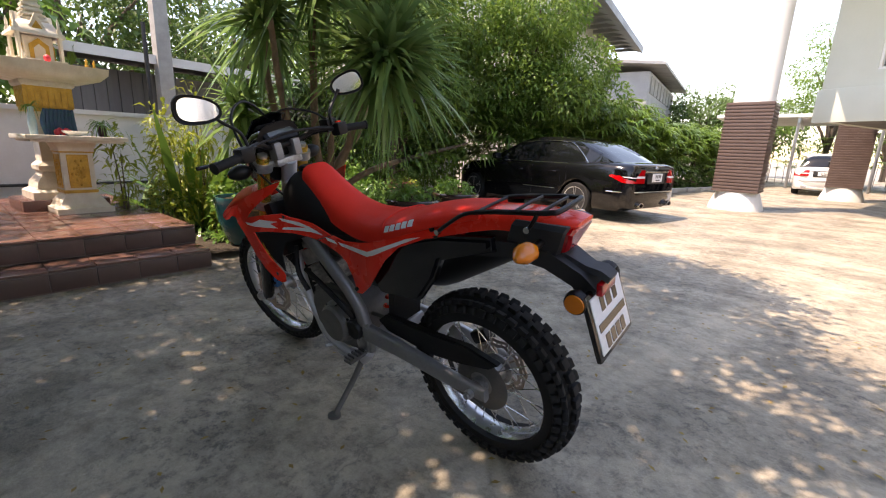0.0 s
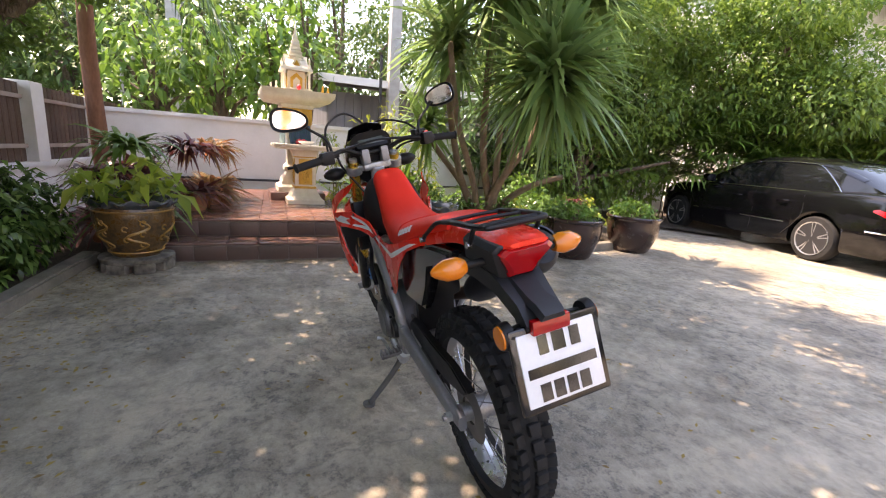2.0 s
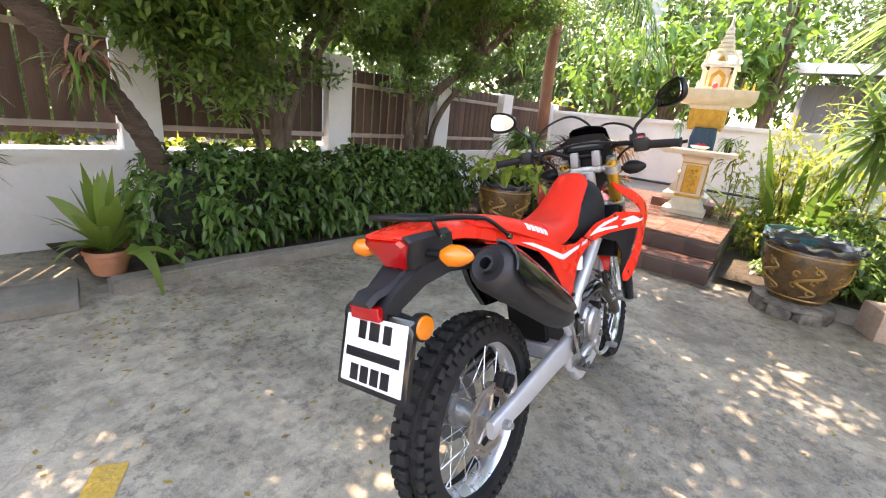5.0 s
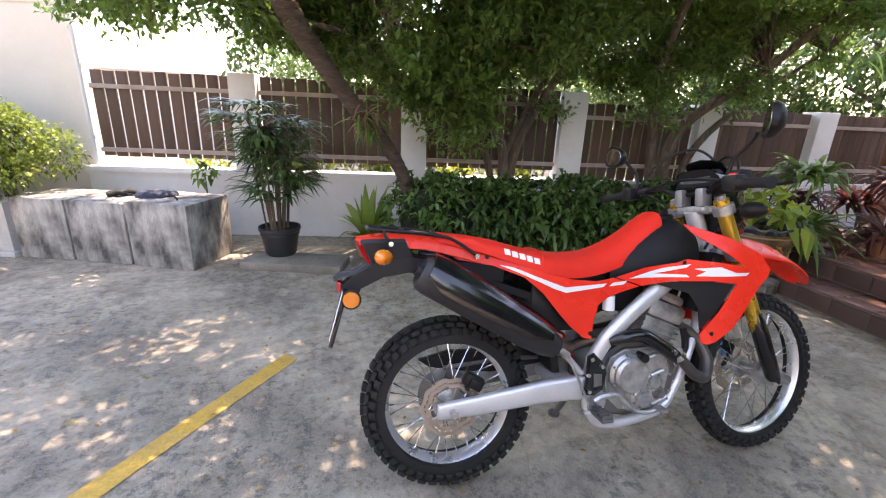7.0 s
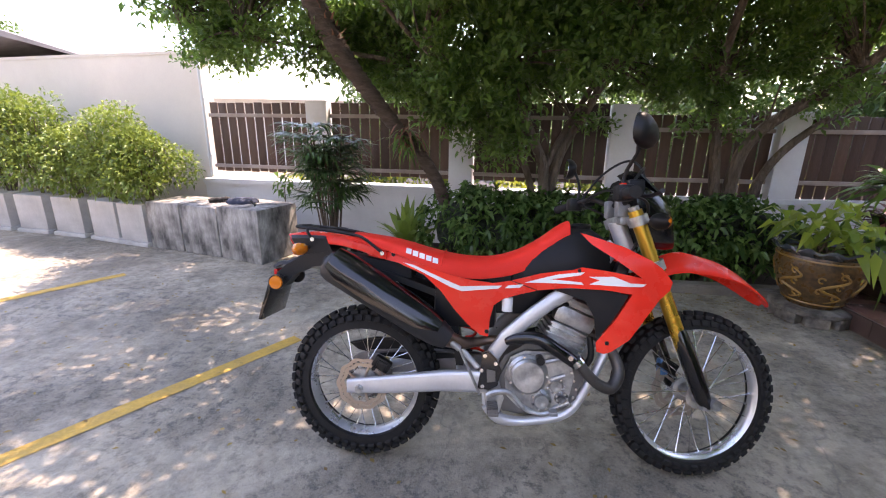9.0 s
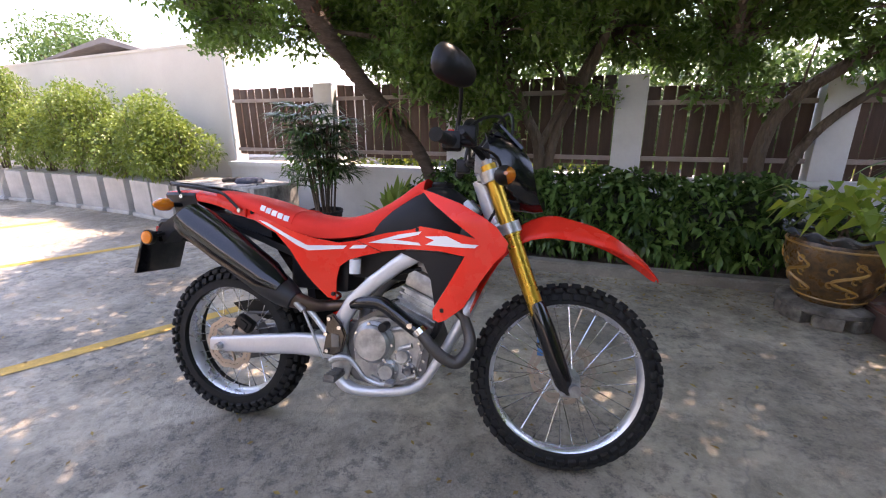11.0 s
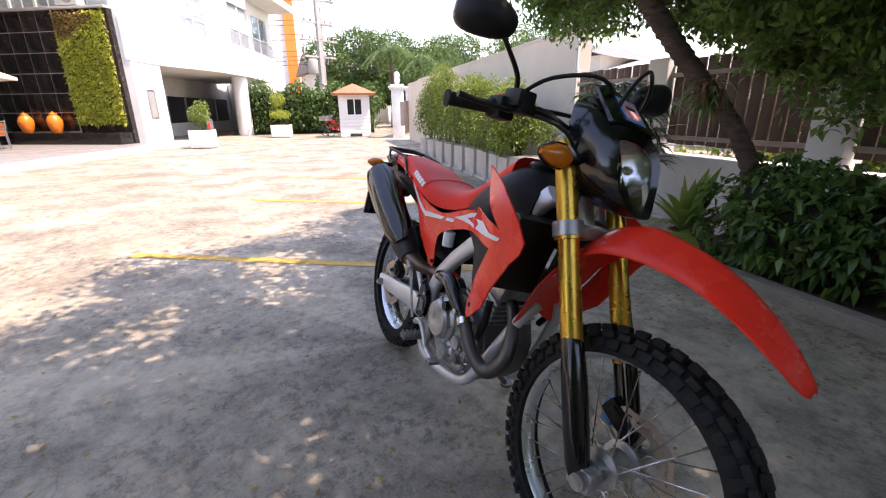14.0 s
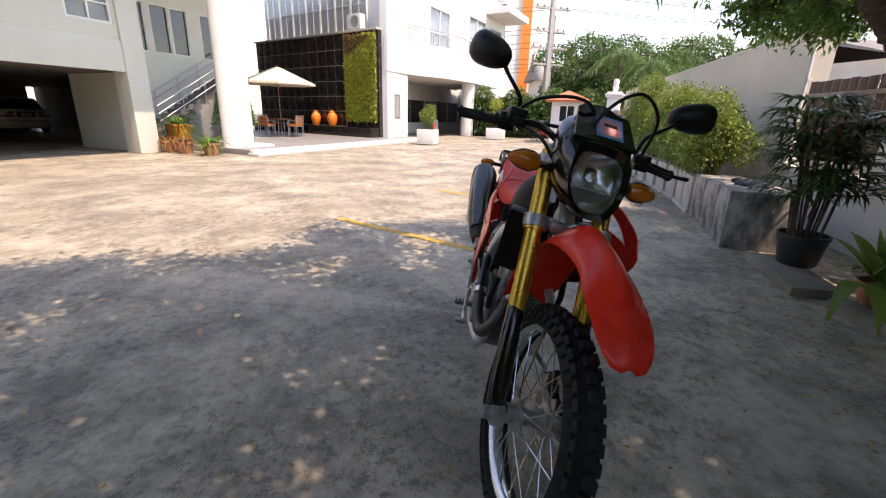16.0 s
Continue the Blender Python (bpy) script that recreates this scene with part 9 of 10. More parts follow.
for k in range(88):
    s = k * lens[-1] / 87
    part("baluster", bal, None, bld, at=pose(float(np.interp(s, lens, [p[0] for p in RP])), float(np.interp(s, lens, [p[1] for p in RP])), 0))
UW = pose(10.0, 0.42, 0, 0, 0, -3.2)
bm = nb()
UH = [(2.9, 5.3, 3.4, 6.55), (7.8, 10.5, 3.4, 7.0), (10.9, 13.4, 3.4, 6.9)]
walled(bm, 0.0, 14.0, 0.0, 0.2, 3.2, 8.6, UH)
part("upper_wall", bm, M["white_bldg"], bld, smooth=None, at=UW)
for a, b, c, d in UH:
    window(bld, UW @ pose(a, 0.03, c), b - a, d - c, 2, (0.62,), "blue_blind", 0.06)
bm = nb()
box(bm, 10.3, -1.6, 7.5, 14.4, 0.3, 7.9)
box(bm, 13.8, 0.2, 3.2, 14.0, 8.0, 8.6)
part("upper_eave", bm, M["white_bldg"], bld, at=UW)
# carport under the balcony
bm = nb()
walled(bm, 10.0, 24.2, 3.0, 3.2, 0.0, 3.0, [(14.0, 23.6, 0.68, 2.05)])
part("carport_back_wall", bm, M["white_bldg"], bld, smooth=None)
part("dark_window_strip", box(nb(), 14.0, 3.06, 0.68, 23.6, 3.1, 2.05), M["dark_glass"], bld)
for k in range(1, 5):
    part("mullion", box(nb(), 14.0 + k * 1.92 - 0.03, 3.01, 0.68, 14.0 + k * 1.92 + 0.03, 3.06, 2.05), M["steel"], bld)
bm = nb()
ribbon(bm, [(24.0, 3.0), (17.2, -0.6)], 0.0, 0.2, 0.0, 3.0)
part("carport_end_wall", bm, M["white_bldg"], bld)
part("carport_column", lathe(nb(), [(0.38, 0), (0.38, 3.0)], 28), M["white_bldg"], bld, at=pose(16.1, -0.75, 0))
bm = nb()
box(bm, 19.3, -1.05, 0.0, 22.2, -0.8, 3.0)
box(bm, 17.0, -0.9, 2.5, 19.3, -0.6, 2.7)
part("carport_pier", bm, M["white_bldg"], bld)
# terrace
ter = tagged(new("terrace"), "low terrace with two pale stone steps and grey paving", "terrace", kind="structure")
ter.matrix_basis = FAC
part("paving", box(nb(), -0.3, -0.85, 0.0, 10.0, 5.0, 0.15, 0.01), M["terrace"], ter)
part("hall_floor", box(nb(), 4.6, 5.0, 0.0, 10.0, 11.0, 0.15), M["terrace"], ter)
part("lower_step", box(nb(), -0.5, -1.25, 0.0, 9.6, -0.85, 0.075, 0.012), M["step_pale"], ter)
part("upper_step", box(nb(), -0.4, -0.95, 0.07, 9.4, -0.80, 0.155, 0.012), M["step_pale"], ter)

# ---- things round the building ----
um = thing("parasol", "open cream canvas parasol with a wooden pole on the terrace", "parasol", FAC @ pose(5.3, 3.5, 0.15))
bm = nb()
rod(bm, (0, 0, 0.03), (0, 0, 2.75), 0.025)
lathe(bm, [(0.03, 2.75), (0.04, 2.78), (0.0, 2.86)], 10)
part("pole", bm, M["teak"], um, "wooden pole")
part("base", lathe(nb(), [(0.27, 0), (0.27, 0.05), (0.05, 0.07), (0.04, 0.2)], 20), M["steel"], um)
bm = nb()
lathe(bm, [(1.5, 2.06), (1.5, 2.14), (0.75, 2.46), (0.12, 2.74), (0.0, 2.77)], 8)
part("canopy", bm, M["canvas"], um, "cream canvas canopy", 10)
for k in range(8):
    a = k * math.pi / 4
    part("rib", rod(nb(), (0.03 * math.cos(a), 0.03 * math.sin(a), 2.70), (1.47 * math.cos(a), 1.47 * math.sin(a), 2.10), 0.011, n=6), M["teak"], um)
    part("strut", rod(nb(), (0.03 * math.cos(a), 0.03 * math.sin(a), 2.05), (0.7 * math.cos(a), 0.7 * math.sin(a), 2.42), 0.009, n=6), M["teak"], um)
tb = thing("terrace_table", "round wooden terrace table under the parasol", "table", FAC @ pose(5.3, 3.5, 0.15))
part("tabletop", lathe(nb(), [(0.03, 0.70), (0.44, 0.70), (0.45, 0.71), (0.45, 0.73), (0.03, 0.735)], 32), M["teak"], tb)
for k in range(4):
    a = k * math.pi / 2 + 0.4
    part("leg", rod(nb(), (0.34 * math.cos(a), 0.34 * math.sin(a), 0.0), (0.3 * math.cos(a), 0.3 * math.sin(a), 0.70), 0.018), M["steel"], tb)


def chair(m):
    c = thing("terrace_chair", "metal terrace chair with an orange cushion", "chair", m, "chairs round the terrace table")
    for sx in (-1, 1):
        part("leg", rod(nb(), (sx * 0.21, 0.20, 0), (sx * 0.2, 0.18, 0.44), 0.013), M["steel"], c)
        part("leg", tube(nb(), [(sx * 0.21, -0.22, 0), (sx * 0.2, -0.2, 0.44), (sx * 0.2, -0.27, 0.88)], 0.013, 8, 4), M["steel"], c)
        part("arm", tube(nb(), [(sx * 0.21, 0.2, 0.44), (sx * 0.23, 0.2, 0.62), (sx * 0.23, 0.1, 0.66), (sx * 0.22, -0.24, 0.66)], 0.012, 8, 4), M["steel"], c)
    part("seat", box(nb(), -0.21, -0.21, 0.43, 0.21, 0.21, 0.455, 0.006), M["steel"], c)
    part("cushion", box(nb(), -0.2, -0.2, 0.456, 0.2, 0.2, 0.51, 0.02), M["orange"], c, "orange cushion")
    part("back_cushion", box(nb(), -0.19, -0.215, 0.53, 0.19, -0.17, 0.80, 0.02), M["orange"], c)
    for k in range(4):
        part("back_slat", box(nb(), -0.2, -0.008, -0.016, 0.2, 0.008, 0.016, 0.003), M["steel"], c, at=pose(0, -0.22 - 0.014 * k, 0.55 + 0.1 * k))
    return c


first = chair(FAC @ pose(5.3, 2.75, 0.15, 0, 0, 5))
for x, y, r in ((4.55, 3.5, -85), (6.1, 3.4, 95), (5.2, 4.3, 178), (3.6, 4.2, -60)):
    copy_thing(first, FAC @ pose(x, y, 0.15, 0, 0, r))
for s in (0.65, 1.85):
    j = thing("orange_jar", "glossy orange lidded jar on the black ledge", "jar", FAC @ BW @ pose(s, 0.28, 0.55), "orange jars on the ledge")
    part("jar_body", lathe(nb(), [(0.13, 0), (0.17, 0.08), (0.23, 0.3), (0.235, 0.42), (0.18, 0.56), (0.11, 0.62), (0.11, 0.65)], 28), M["orange"], j)
    part("lid", lathe(nb(), [(0.13, 0.65), (0.12, 0.67), (0.03, 0.70), (0.025, 0.74), (0.0, 0.75)], 20), M["orange"], j)
ac = thing("air_conditioner", "white outdoor air-conditioning unit on the tiled wall", "air conditioner", FAC @ BW @ pose(-0.7, -0.15, 4.66))
part("case", box(nb(), -0.42, -0.16, 0.04, 0.42, 0.16, 0.62, 0.02), M["white_bldg"], ac)
part("fan_grille", lathe(nb(), [(0.23, 0), (0.24, 0.012), (0.22, 0.015), (0.20, 0.003), (0.06, 0.003), (0.05, 0.012), (0, 0.012)], 28, pose(-0.08, 0.16, 0.33, -90)), M["blind"], ac)
for sx in (-0.3, 0.3):
    part("foot", box(nb(), sx - 0.04, -0.16, 0, sx + 0.04, 0.16, 0.04), M["steel"], ac)


def cube_planter(x, y, size, h, label, blobs, n, mat):
    t = thing("cube_planter", label, "planter", FAC @ pose(x, y, 0, 0, 0, 8), "white cube planters")
    part("planter_body", box(nb(), -size / 2, -size / 2, 0.03, size / 2, size / 2, h, 0.012), M["white_bldg"], t)
    part("planter_foot", box(nb(), -size / 2 + 0.04, -size / 2 + 0.04, 0, size / 2 - 0.04, size / 2 - 0.04, 0.03), M["clad"], t)
    part("soil", box(nb(), -size / 2 + 0.04, -size / 2 + 0.04, h, size / 2 - 0.04, size / 2 - 0.04, h + 0.004), M["soil"], t)
    w = FAC @ Vector((x, y, h))
    leafy_plant("planter_shrub", "small rounded green shrub in the white planter", "shrub", w.x, w.y, w.z, blobs, n, 0.09, 0.045, mat, 6, "shrubs in white planters")


cube_planter(7.3, -2.45, 0.72, 0.62, "white cube planter with a small shrub by the steps", [(0, 0, 0.55, 0.36, 0.36, 0.28), (0.05, 0.1, 0.8, 0.22, 0.22, 0.2), (0, 0, 0.25, 0.2, 0.2, 0.2)], 900, "leaf_bush")
cube_planter(13.7, -3.35, 0.9, 0.6, "white planter with tiered clipped shrub by the carport", [(0, 0, 0.5, 0.55, 0.5, 0.2), (-0.35, 0, 1.2, 0.38, 0.35, 0.3), (-0.2, 0, 0.8, 0.12, 0.12, 0.3)], 1300, "leaf_yellow")
bs = thing("crowd_barrier", "steel barrier stand with a red sign behind the planter", "barrier", FAC @ pose(8.35, -2.3, 0, 0, 0, 15))
bm = nb()
for z in (0.25, 0.95):
    rod(bm, (-0.5, 0, z), (0.5, 0, z), 0.02)
for k in range(7):
    rod(bm, (-0.5 + k / 6, 0, 0.25), (-0.5 + k / 6, 0, 0.95), 0.011 if 0 < k < 6 else 0.02, n=8)
part("barrier_frame", bm, M["steel"], bs)
for sx in (-0.42, 0.42):
    part("foot", tube(nb(), [(sx, -0.25, 0.012), (sx, -0.2, 0.05), (sx, 0, 0.26), (sx, 0.2, 0.05), (sx, 0.25, 0.012)], 0.016, 8, 3), M["steel"], bs)
part("sign", box(nb(), -0.6, -0.035, 0.62, -0.25, -0.022, 0.86, 0.004), M["red"], bs, "small red sign")
# pots in front of the garage pilaster
for k, (x, y, mat, L) in enumerate(((-0.88, 0.05, "leaf_bright", 0.7), (-0.95, 1.0, "leaf_orange", 0.5), (-0.95, 1.65, "leaf_orange", 0.5), (-1.1, 2.35, "leaf_palm", 0.55))):
    w = FAC @ Vector((x, y, 0))
    pot("clay_pot", "terracotta pot by the terrace corner", [(0.17, 0), (0.22, 0.26), (0.24, 0.27), (0.24, 0.33)], M["terracotta"], pose(w.x, w.y, 0), 0.02)["group"] = "clay pots by the terrace"
    tuft("pot_plant", "leafy strap-leaved plant in a clay pot", "plant", w.x, w.y, 0.29, 70, L, 0.05, mat, 0.55, 0.7, 5, 0.05, "plants by the terrace")
w = FAC @ Vector((0.35, 3.0, 0.15))
pot("orange_pot", "large orange pot with a palm on the terrace", [(0.26, 0), (0.34, 0.2), (0.38, 0.5), (0.40, 0.52), (0.40, 0.56)], M["orange"], pose(w.x, w.y, 0.15), 0.02)
tuft("pot_palm", "arching green palm in the orange pot", "palm", w.x, w.y, 0.68, 130, 1.15, 0.035, "leaf_bright", 0.55, 0.95, 6, 0.06)
w = FAC @ Vector((2.55, 3.0, 0.15))
tp = thing("topiary", "tall cone-shaped dark green topiary by the stair", "topiary", pose(w.x, w.y, 0.15))
part("pot", lathe(nb(), [(0.25, 0), (0.33, 0.4), (0.34, 0.42), (0.30, 0.42), (0, 0.38)], 24), M["black_pot"], tp)
part("stem", rod(nb(), (0, 0, 0.38), (0, 0, 2.3), 0.05, 0.02), M["bark"], tp)
h = RNG.uniform(0, 1, 3600)
a = RNG.uniform(0, 6.283, 3600)
r = (0.62 * (1 - h) ** 0.75 + 0.08) * RNG.uniform(0.8, 1.05, 3600)
P = np.stack([r * np.cos(a), r * np.sin(a), 0.5 + h * 2.35], 1)
part("leaves", leaves("leaves", P, np.stack([np.cos(a), np.sin(a), 0.4 + 0 * a], 1) + RNG.normal(size=(3600, 3)) * 0.5, 0.12, 0.05, RNG), M["leaf_hedge"], tp)
w = FAC @ Vector((7.6, 8.2, 0.15))
leafy_plant("climber", "tall yellow-green climbing plant beside the dark hall", "plant", w.x, w.y, 0.15, [(0, 0, 0.8 + 0.5 * k, 0.28, 0.28, 0.35) for k in range(7)], 1100, 0.13, 0.06, "leaf_yellow", 7)
# parked white cars
make_car("white hatchback parked in the dark open garage", M["car_white"], FAC @ pose(1.2, 14.6, 0, 0, 0, 80), True, "white cars")
make_car("white hatchback parked beside the palm hedge", M["car_white"], FAC @ pose(-13.5, 9.2, 0, 0, 0, 110), True, "white cars")
make_car("white hatchback under the building's edge", M["car_white"], FAC @ pose(-12.0, 16.5, 0, 0, 0, 60), True, "white cars")

# ---- green surroundings ----
def far_tree(name, label, x, y, h, r, n, size, mat="leaf_far", trunk=0.14, low=0.35, seed=0, group="trees beyond the walls", bark="bark"):
    rng = np.random.default_rng(100 + seed)
    t = thing(name, label, "tree", pose(x, y, 0), group)
    blobs = []
    bm = nb()
    for k in range(10):
        a = k * 2.4
        rr = r * (0.25 + 0.5 * rng.uniform())
        z = h * (low + (1 - low) * (0.12 + 0.72 * k / 10))
        s = r * rng.uniform(0.38, 0.58)
        c = (rr * math.cos(a), rr * math.sin(a), z)
        blobs.append((*c, s, s, s * 0.72))
        tube(bm, [(0, 0, h * low * 0.6), (c[0] * 0.35, c[1] * 0.35, (h * low + z) / 2), c], [trunk * 0.6, trunk * 0.4, trunk * 0.15], 6, 3)
    tube(bm, [(0, 0, 0), (0.05, 0.03, h * low), (0, 0, h * 0.8)], [trunk, trunk * 0.75, trunk * 0.3], 8, 4)
    part("trunk", bm, M[bark], t)
    P, d = in_blobs(rng, blobs, int(n * 1.3), 0.35)
    D = d * 0.8 + rng.normal(size=d.shape) * 0.7
    part("crown", leaves("crown", P, D, size, size * 0.45, rng, 0.15, 0.3), M[mat], t)
    return t


def fan_hedge(name, label, line, height, depth, per_m, mat, L=0.42, seed=3):
    """A hedge of lady palms: many fans of narrow fingers on thin canes."""
    rng = np.random.default_rng(seed)
    t = thing(name, label, "hedge", kind="stuff")
    Pq, Dq = [], []
    bm = nb()
    for (x0, y0), (x1, y1) in zip(line, line[1:]):
        d = np.array([x1 - x0, y1 - y0])
        ln = np.linalg.norm(d)
        s = np.array([-d[1], d[0]]) / ln
        for k in range(int(per_m * ln)):
            u, w = rng.uniform(), rng.uniform(-1, 1) * depth / 2
            hh = height * rng.uniform(0.25, 1.05) ** 0.7
            hh *= 1 - 0.25 * abs(w * 2 / depth)
            c = np.array([x0 + d[0] * u + s[0] * w, y0 + d[1] * u + s[1] * w, hh])
            a = rng.uniform(0, 6.283)
            axis = np.array([math.cos(a), math.sin(a), rng.uniform(-0.1, 0.8)])
            side = np.array([-math.sin(a), math.cos(a), 0.0])
            for f in np.linspace(-1.15, 1.15, 8):
                Pq.append(c)
                Dq.append(axis * math.cos(f) + side * math.sin(f))
        for k in range(int(ln * 5)):
            u, w = rng.uniform(), rng.uniform(-0.8, 0.8) * depth / 2
            px, py = x0 + d[0] * u + s[0] * w, y0 + d[1] * u + s[1] * w
            rod(bm, (px, py, 0), (px + rng.uniform(-0.1, 0.1), py + rng.uniform(-0.1, 0.1), height * 0.8), 0.014, 0.008, 5, False)
    part("canes", bm, M["bark"], t)
    part("fan_leaves", blades("fan_leaves", np.array(Pq), np.array(Dq), L, 0.052, 0.45, rng, 3), M[mat], t)
    return t


HL = [(6.4, -5.9), (5.0, -7.9), (3.9, -10.2), (3.3, -14.6), (1.9, -20.6), (1.2, -25.0)]
fan_hedge("palm_hedge", "tall dense lady-palm hedge behind the black car", HL[:4], 2.75, 1.7, 210, "leaf_rhapis", 0.52)
fan_hedge("palm_hedge", "lady-palm hedge along the drive in full sun", HL[3:], 2.4, 1.7, 130, "leaf_rhapis", 0.55, 4)
fan_hedge("palm_hedge", "dark lady palms before the garden wall", [(6.35, -2.9), (6.3, -6.2)], 2.3, 0.9, 130, "leaf_palm", 0.5, 6)
rng = np.random.default_rng(12)
n = 2600
u = rng.uniform(0, 1, n)
P = np.stack([2.75 - 2.0 * u + rng.normal(size=n) * 0.12, -14.4 - 8.0 * u, rng.uniform(0.05, 0.85, n)], 1)
tagged(part("low_shrubs", leaves("low_shrubs", P, rng.normal(size=(n, 3)) + np.array([-0.5, 0, 0.3]), 0.17, 0.07, rng), M["leaf_hedge"]), "low dark green shrubs at the foot of the hedge", "shrub", kind="stuff")
kerb = tagged(new("kerb_stones"), "row of pale kerb stones along the palm hedge", "kerb", kind="structure")
km = mesh_of(box(nb(), -0.46, -0.12, 0, 0.46, 0.12, 0.14, 0.02), "stone", 40)
km.materials.append(M["planter"])
KL = [(3.6, -6.9), (2.9, -10.5), (2.35, -14.6), (0.75, -20.4), (0.2, -24)]
for (x0, y0), (x1, y1) in zip(KL, KL[1:]):
    d = Vector((x1 - x0, y1 - y0))
    for k in range(int(d.length / 1.0)):
        q = Vector((x0, y0)) + d * ((k + 0.5) / int(d.length / 1.0))
        part("stone", km, None, kerb, at=pose(q.x, q.y, 0, 0, 0, math.degrees(math.atan2(d.y, d.x))))
sheet("hedge_bed", [(6.2, -5.4), (3.6, -6.9), (2.9, -10.5), (2.35, -14.6), (0.75, -20.4), (0.2, -24), (4, -25), (7.0, -14), (7.0, -5.4)], 0.05, M["soil"], "dark soil under the palm hedge", "soil")

# dense dark tree over the car
dt = thing("dense_tree", "large dense dark green tree behind the black car", "tree", pose(4.9, -9.2, 0), "trees beyond the walls")
bm = nb()
limb(bm, [(0, 0, 0), (0.1, 0.1, 1.2), (-0.1, 0.2, 2.6), (0, 0, 4.4)], [0.16, 0.13, 0.11, 0.05])
blobs = [(-0.2, 0.2, 2.4, 1.5, 1.5, 1.0), (-0.9, -0.5, 3.2, 1.1, 1.1, 0.8), (0.3, 0.6, 3.6, 1.5, 1.5, 1.0), (-0.6, 0.9, 4.3, 1.2, 1.2, 0.8), (0.4, -0.5, 4.6, 1.2, 1.2, 0.9), (-1.2, 0.6, 2.5, 0.9, 0.9, 0.7), (0.2, 1.5, 2.8, 1.2, 1.2, 1.0), (0.8, 2.2, 3.8, 1.2, 1.2, 1.0), (-1.6, -0.9, 2.5, 0.7, 0.7, 0.55), (1.2, 3.0, 3.0, 1.1, 1.1, 1.0)]
for b in blobs:
    limb(bm, [(0, 0.1, 1.6), (b[0] * 0.5, b[1] * 0.5, b[2] * 0.8), b[:3]], [0.07, 0.045, 0.015], 6)
part("trunk", bm, M["bark"], dt)
crown("crown", blobs, 34000, 0.13, 0.055, "leaf_dense", dt, "", 0.2, 0.5)

# dark trees between the dracaena and the car
dt = thing("dense_tree", "dark leafy tree with low branches beside the dracaena", "tree", pose(5.7, -5.0, 0), "trees beyond the walls")
bm = nb()
limb(bm, [(0, 0, 0.03), (-0.1, 0.1, 1.0), (0.1, -0.1, 2.4), (0, 0, 4.2)], [0.13, 0.11, 0.09, 0.04])
limb(bm, [(-0.05, 0, 0.8), (-0.5, -0.5, 1.0), (-1.2, -1.0, 1.25)], [0.06, 0.045, 0.02])
blobs = [(0, 0, 1.0, 0.9, 1.2, 0.8), (0.1, -1.4, 1.0, 0.8, 1.0, 0.8), (0.1, 1.0, 0.9, 0.8, 0.8, 0.7), (-0.2, -0.6, 2.2, 1.1, 1.3, 0.9), (0.2, 0.7, 2.3, 1.0, 1.1, 0.9), (0, -1.6, 2.3, 1.0, 1.1, 0.8), (0, 0, 3.4, 1.3, 1.5, 0.9), (0.3, -1.5, 3.5, 1.1, 1.2, 0.9), (0.3, 1.3, 3.3, 1.0, 1.0, 0.8), (-0.3, -0.3, 4.4, 1.2, 1.4, 0.7)]
for b in blobs:
    limb(bm, [(0, 0, 0.6), (b[0] * 0.5, b[1] * 0.5, b[2] * 0.75), b[:3]], [0.05, 0.035, 0.012], 6)
part("trunk", bm, M["bark"], dt)
crown("crown", blobs, 26000, 0.12, 0.052, "leaf_dense", dt, "", 0.2, 0.4)

# trees and roofs behind the garden wall
for k, (x, y, h, r, n, s, mat) in enumerate(((8.95, 1.35, 3.6, 1.0, 380, 0.30, "leaf_bright"), (8.8, 0.35, 3.8, 0.75, 260, 0.30, "leaf_bright"), (8.6, 2.4, 3.3, 0.9, 380, 0.26, "leaf_bright"), (9.0, -0.3, 4.6, 0.7, 160, 0.30, "leaf_bright"))):
    far_tree("plumeria_tree", "frangipani tree with long bright leaves behind the garden wall", x, y, h, r, n, s, mat, 0.09, 0.42, k, "frangipani trees behind the wall")
for k, (x, y, h, r, n, s) in enumerate(((16.0, 3.5, 7.5, 3.4, 5500, 0.26), (17.5, -2.5, 8.5, 3.8, 6000, 0.27), (13.8, 7.5, 7.0, 3.0, 5000, 0.24), (19.0, 9.5, 9.0, 4.0, 4500, 0.32), (20.5, -8.0, 9.5, 4.2, 4500, 0.32), (11.5, 11.5, 7.0, 3.0, 4200, 0.24), (7.0, 14.5, 6.0, 2.6, 3600, 0.22), (24, 3, 11, 4.5, 4000, 0.38), (14.0, -7.5, 6.5, 2.6, 3800, 0.24), (12.0, 4.6, 4.6, 1.7, 2600, 0.2))):
    far_tree("street_tree", "large leafy green tree beyond the garden wall", x, y, h, r, n, s, "leaf_far", 0.22, 0.2, 20 + k)
for k, (x, y) in enumerate(((8.2, 4.3), (6.6, 4.6), (4.9, 4.5), (3.2, 4.7), (1.5, 4.6), (-0.3, 5.1), (9.8, 4.3), (-1.8, 5.3))):
    leafy_plant("verge_shrub", "sunlit yellow-green shrub beyond the fence", "shrub", x, y, 0.0, [(0, 0, 0.35, 0.6, 0.4, 0.3), (0.5, 0.1, 0.45, 0.45, 0.35, 0.35), (-0.4, 0, 0.5, 0.35, 0.3, 0.32)], 700, 0.12, 0.055, "leaf_yellow" if k % 3 else "leaf_bright", 6, "shrubs beyond the fence")
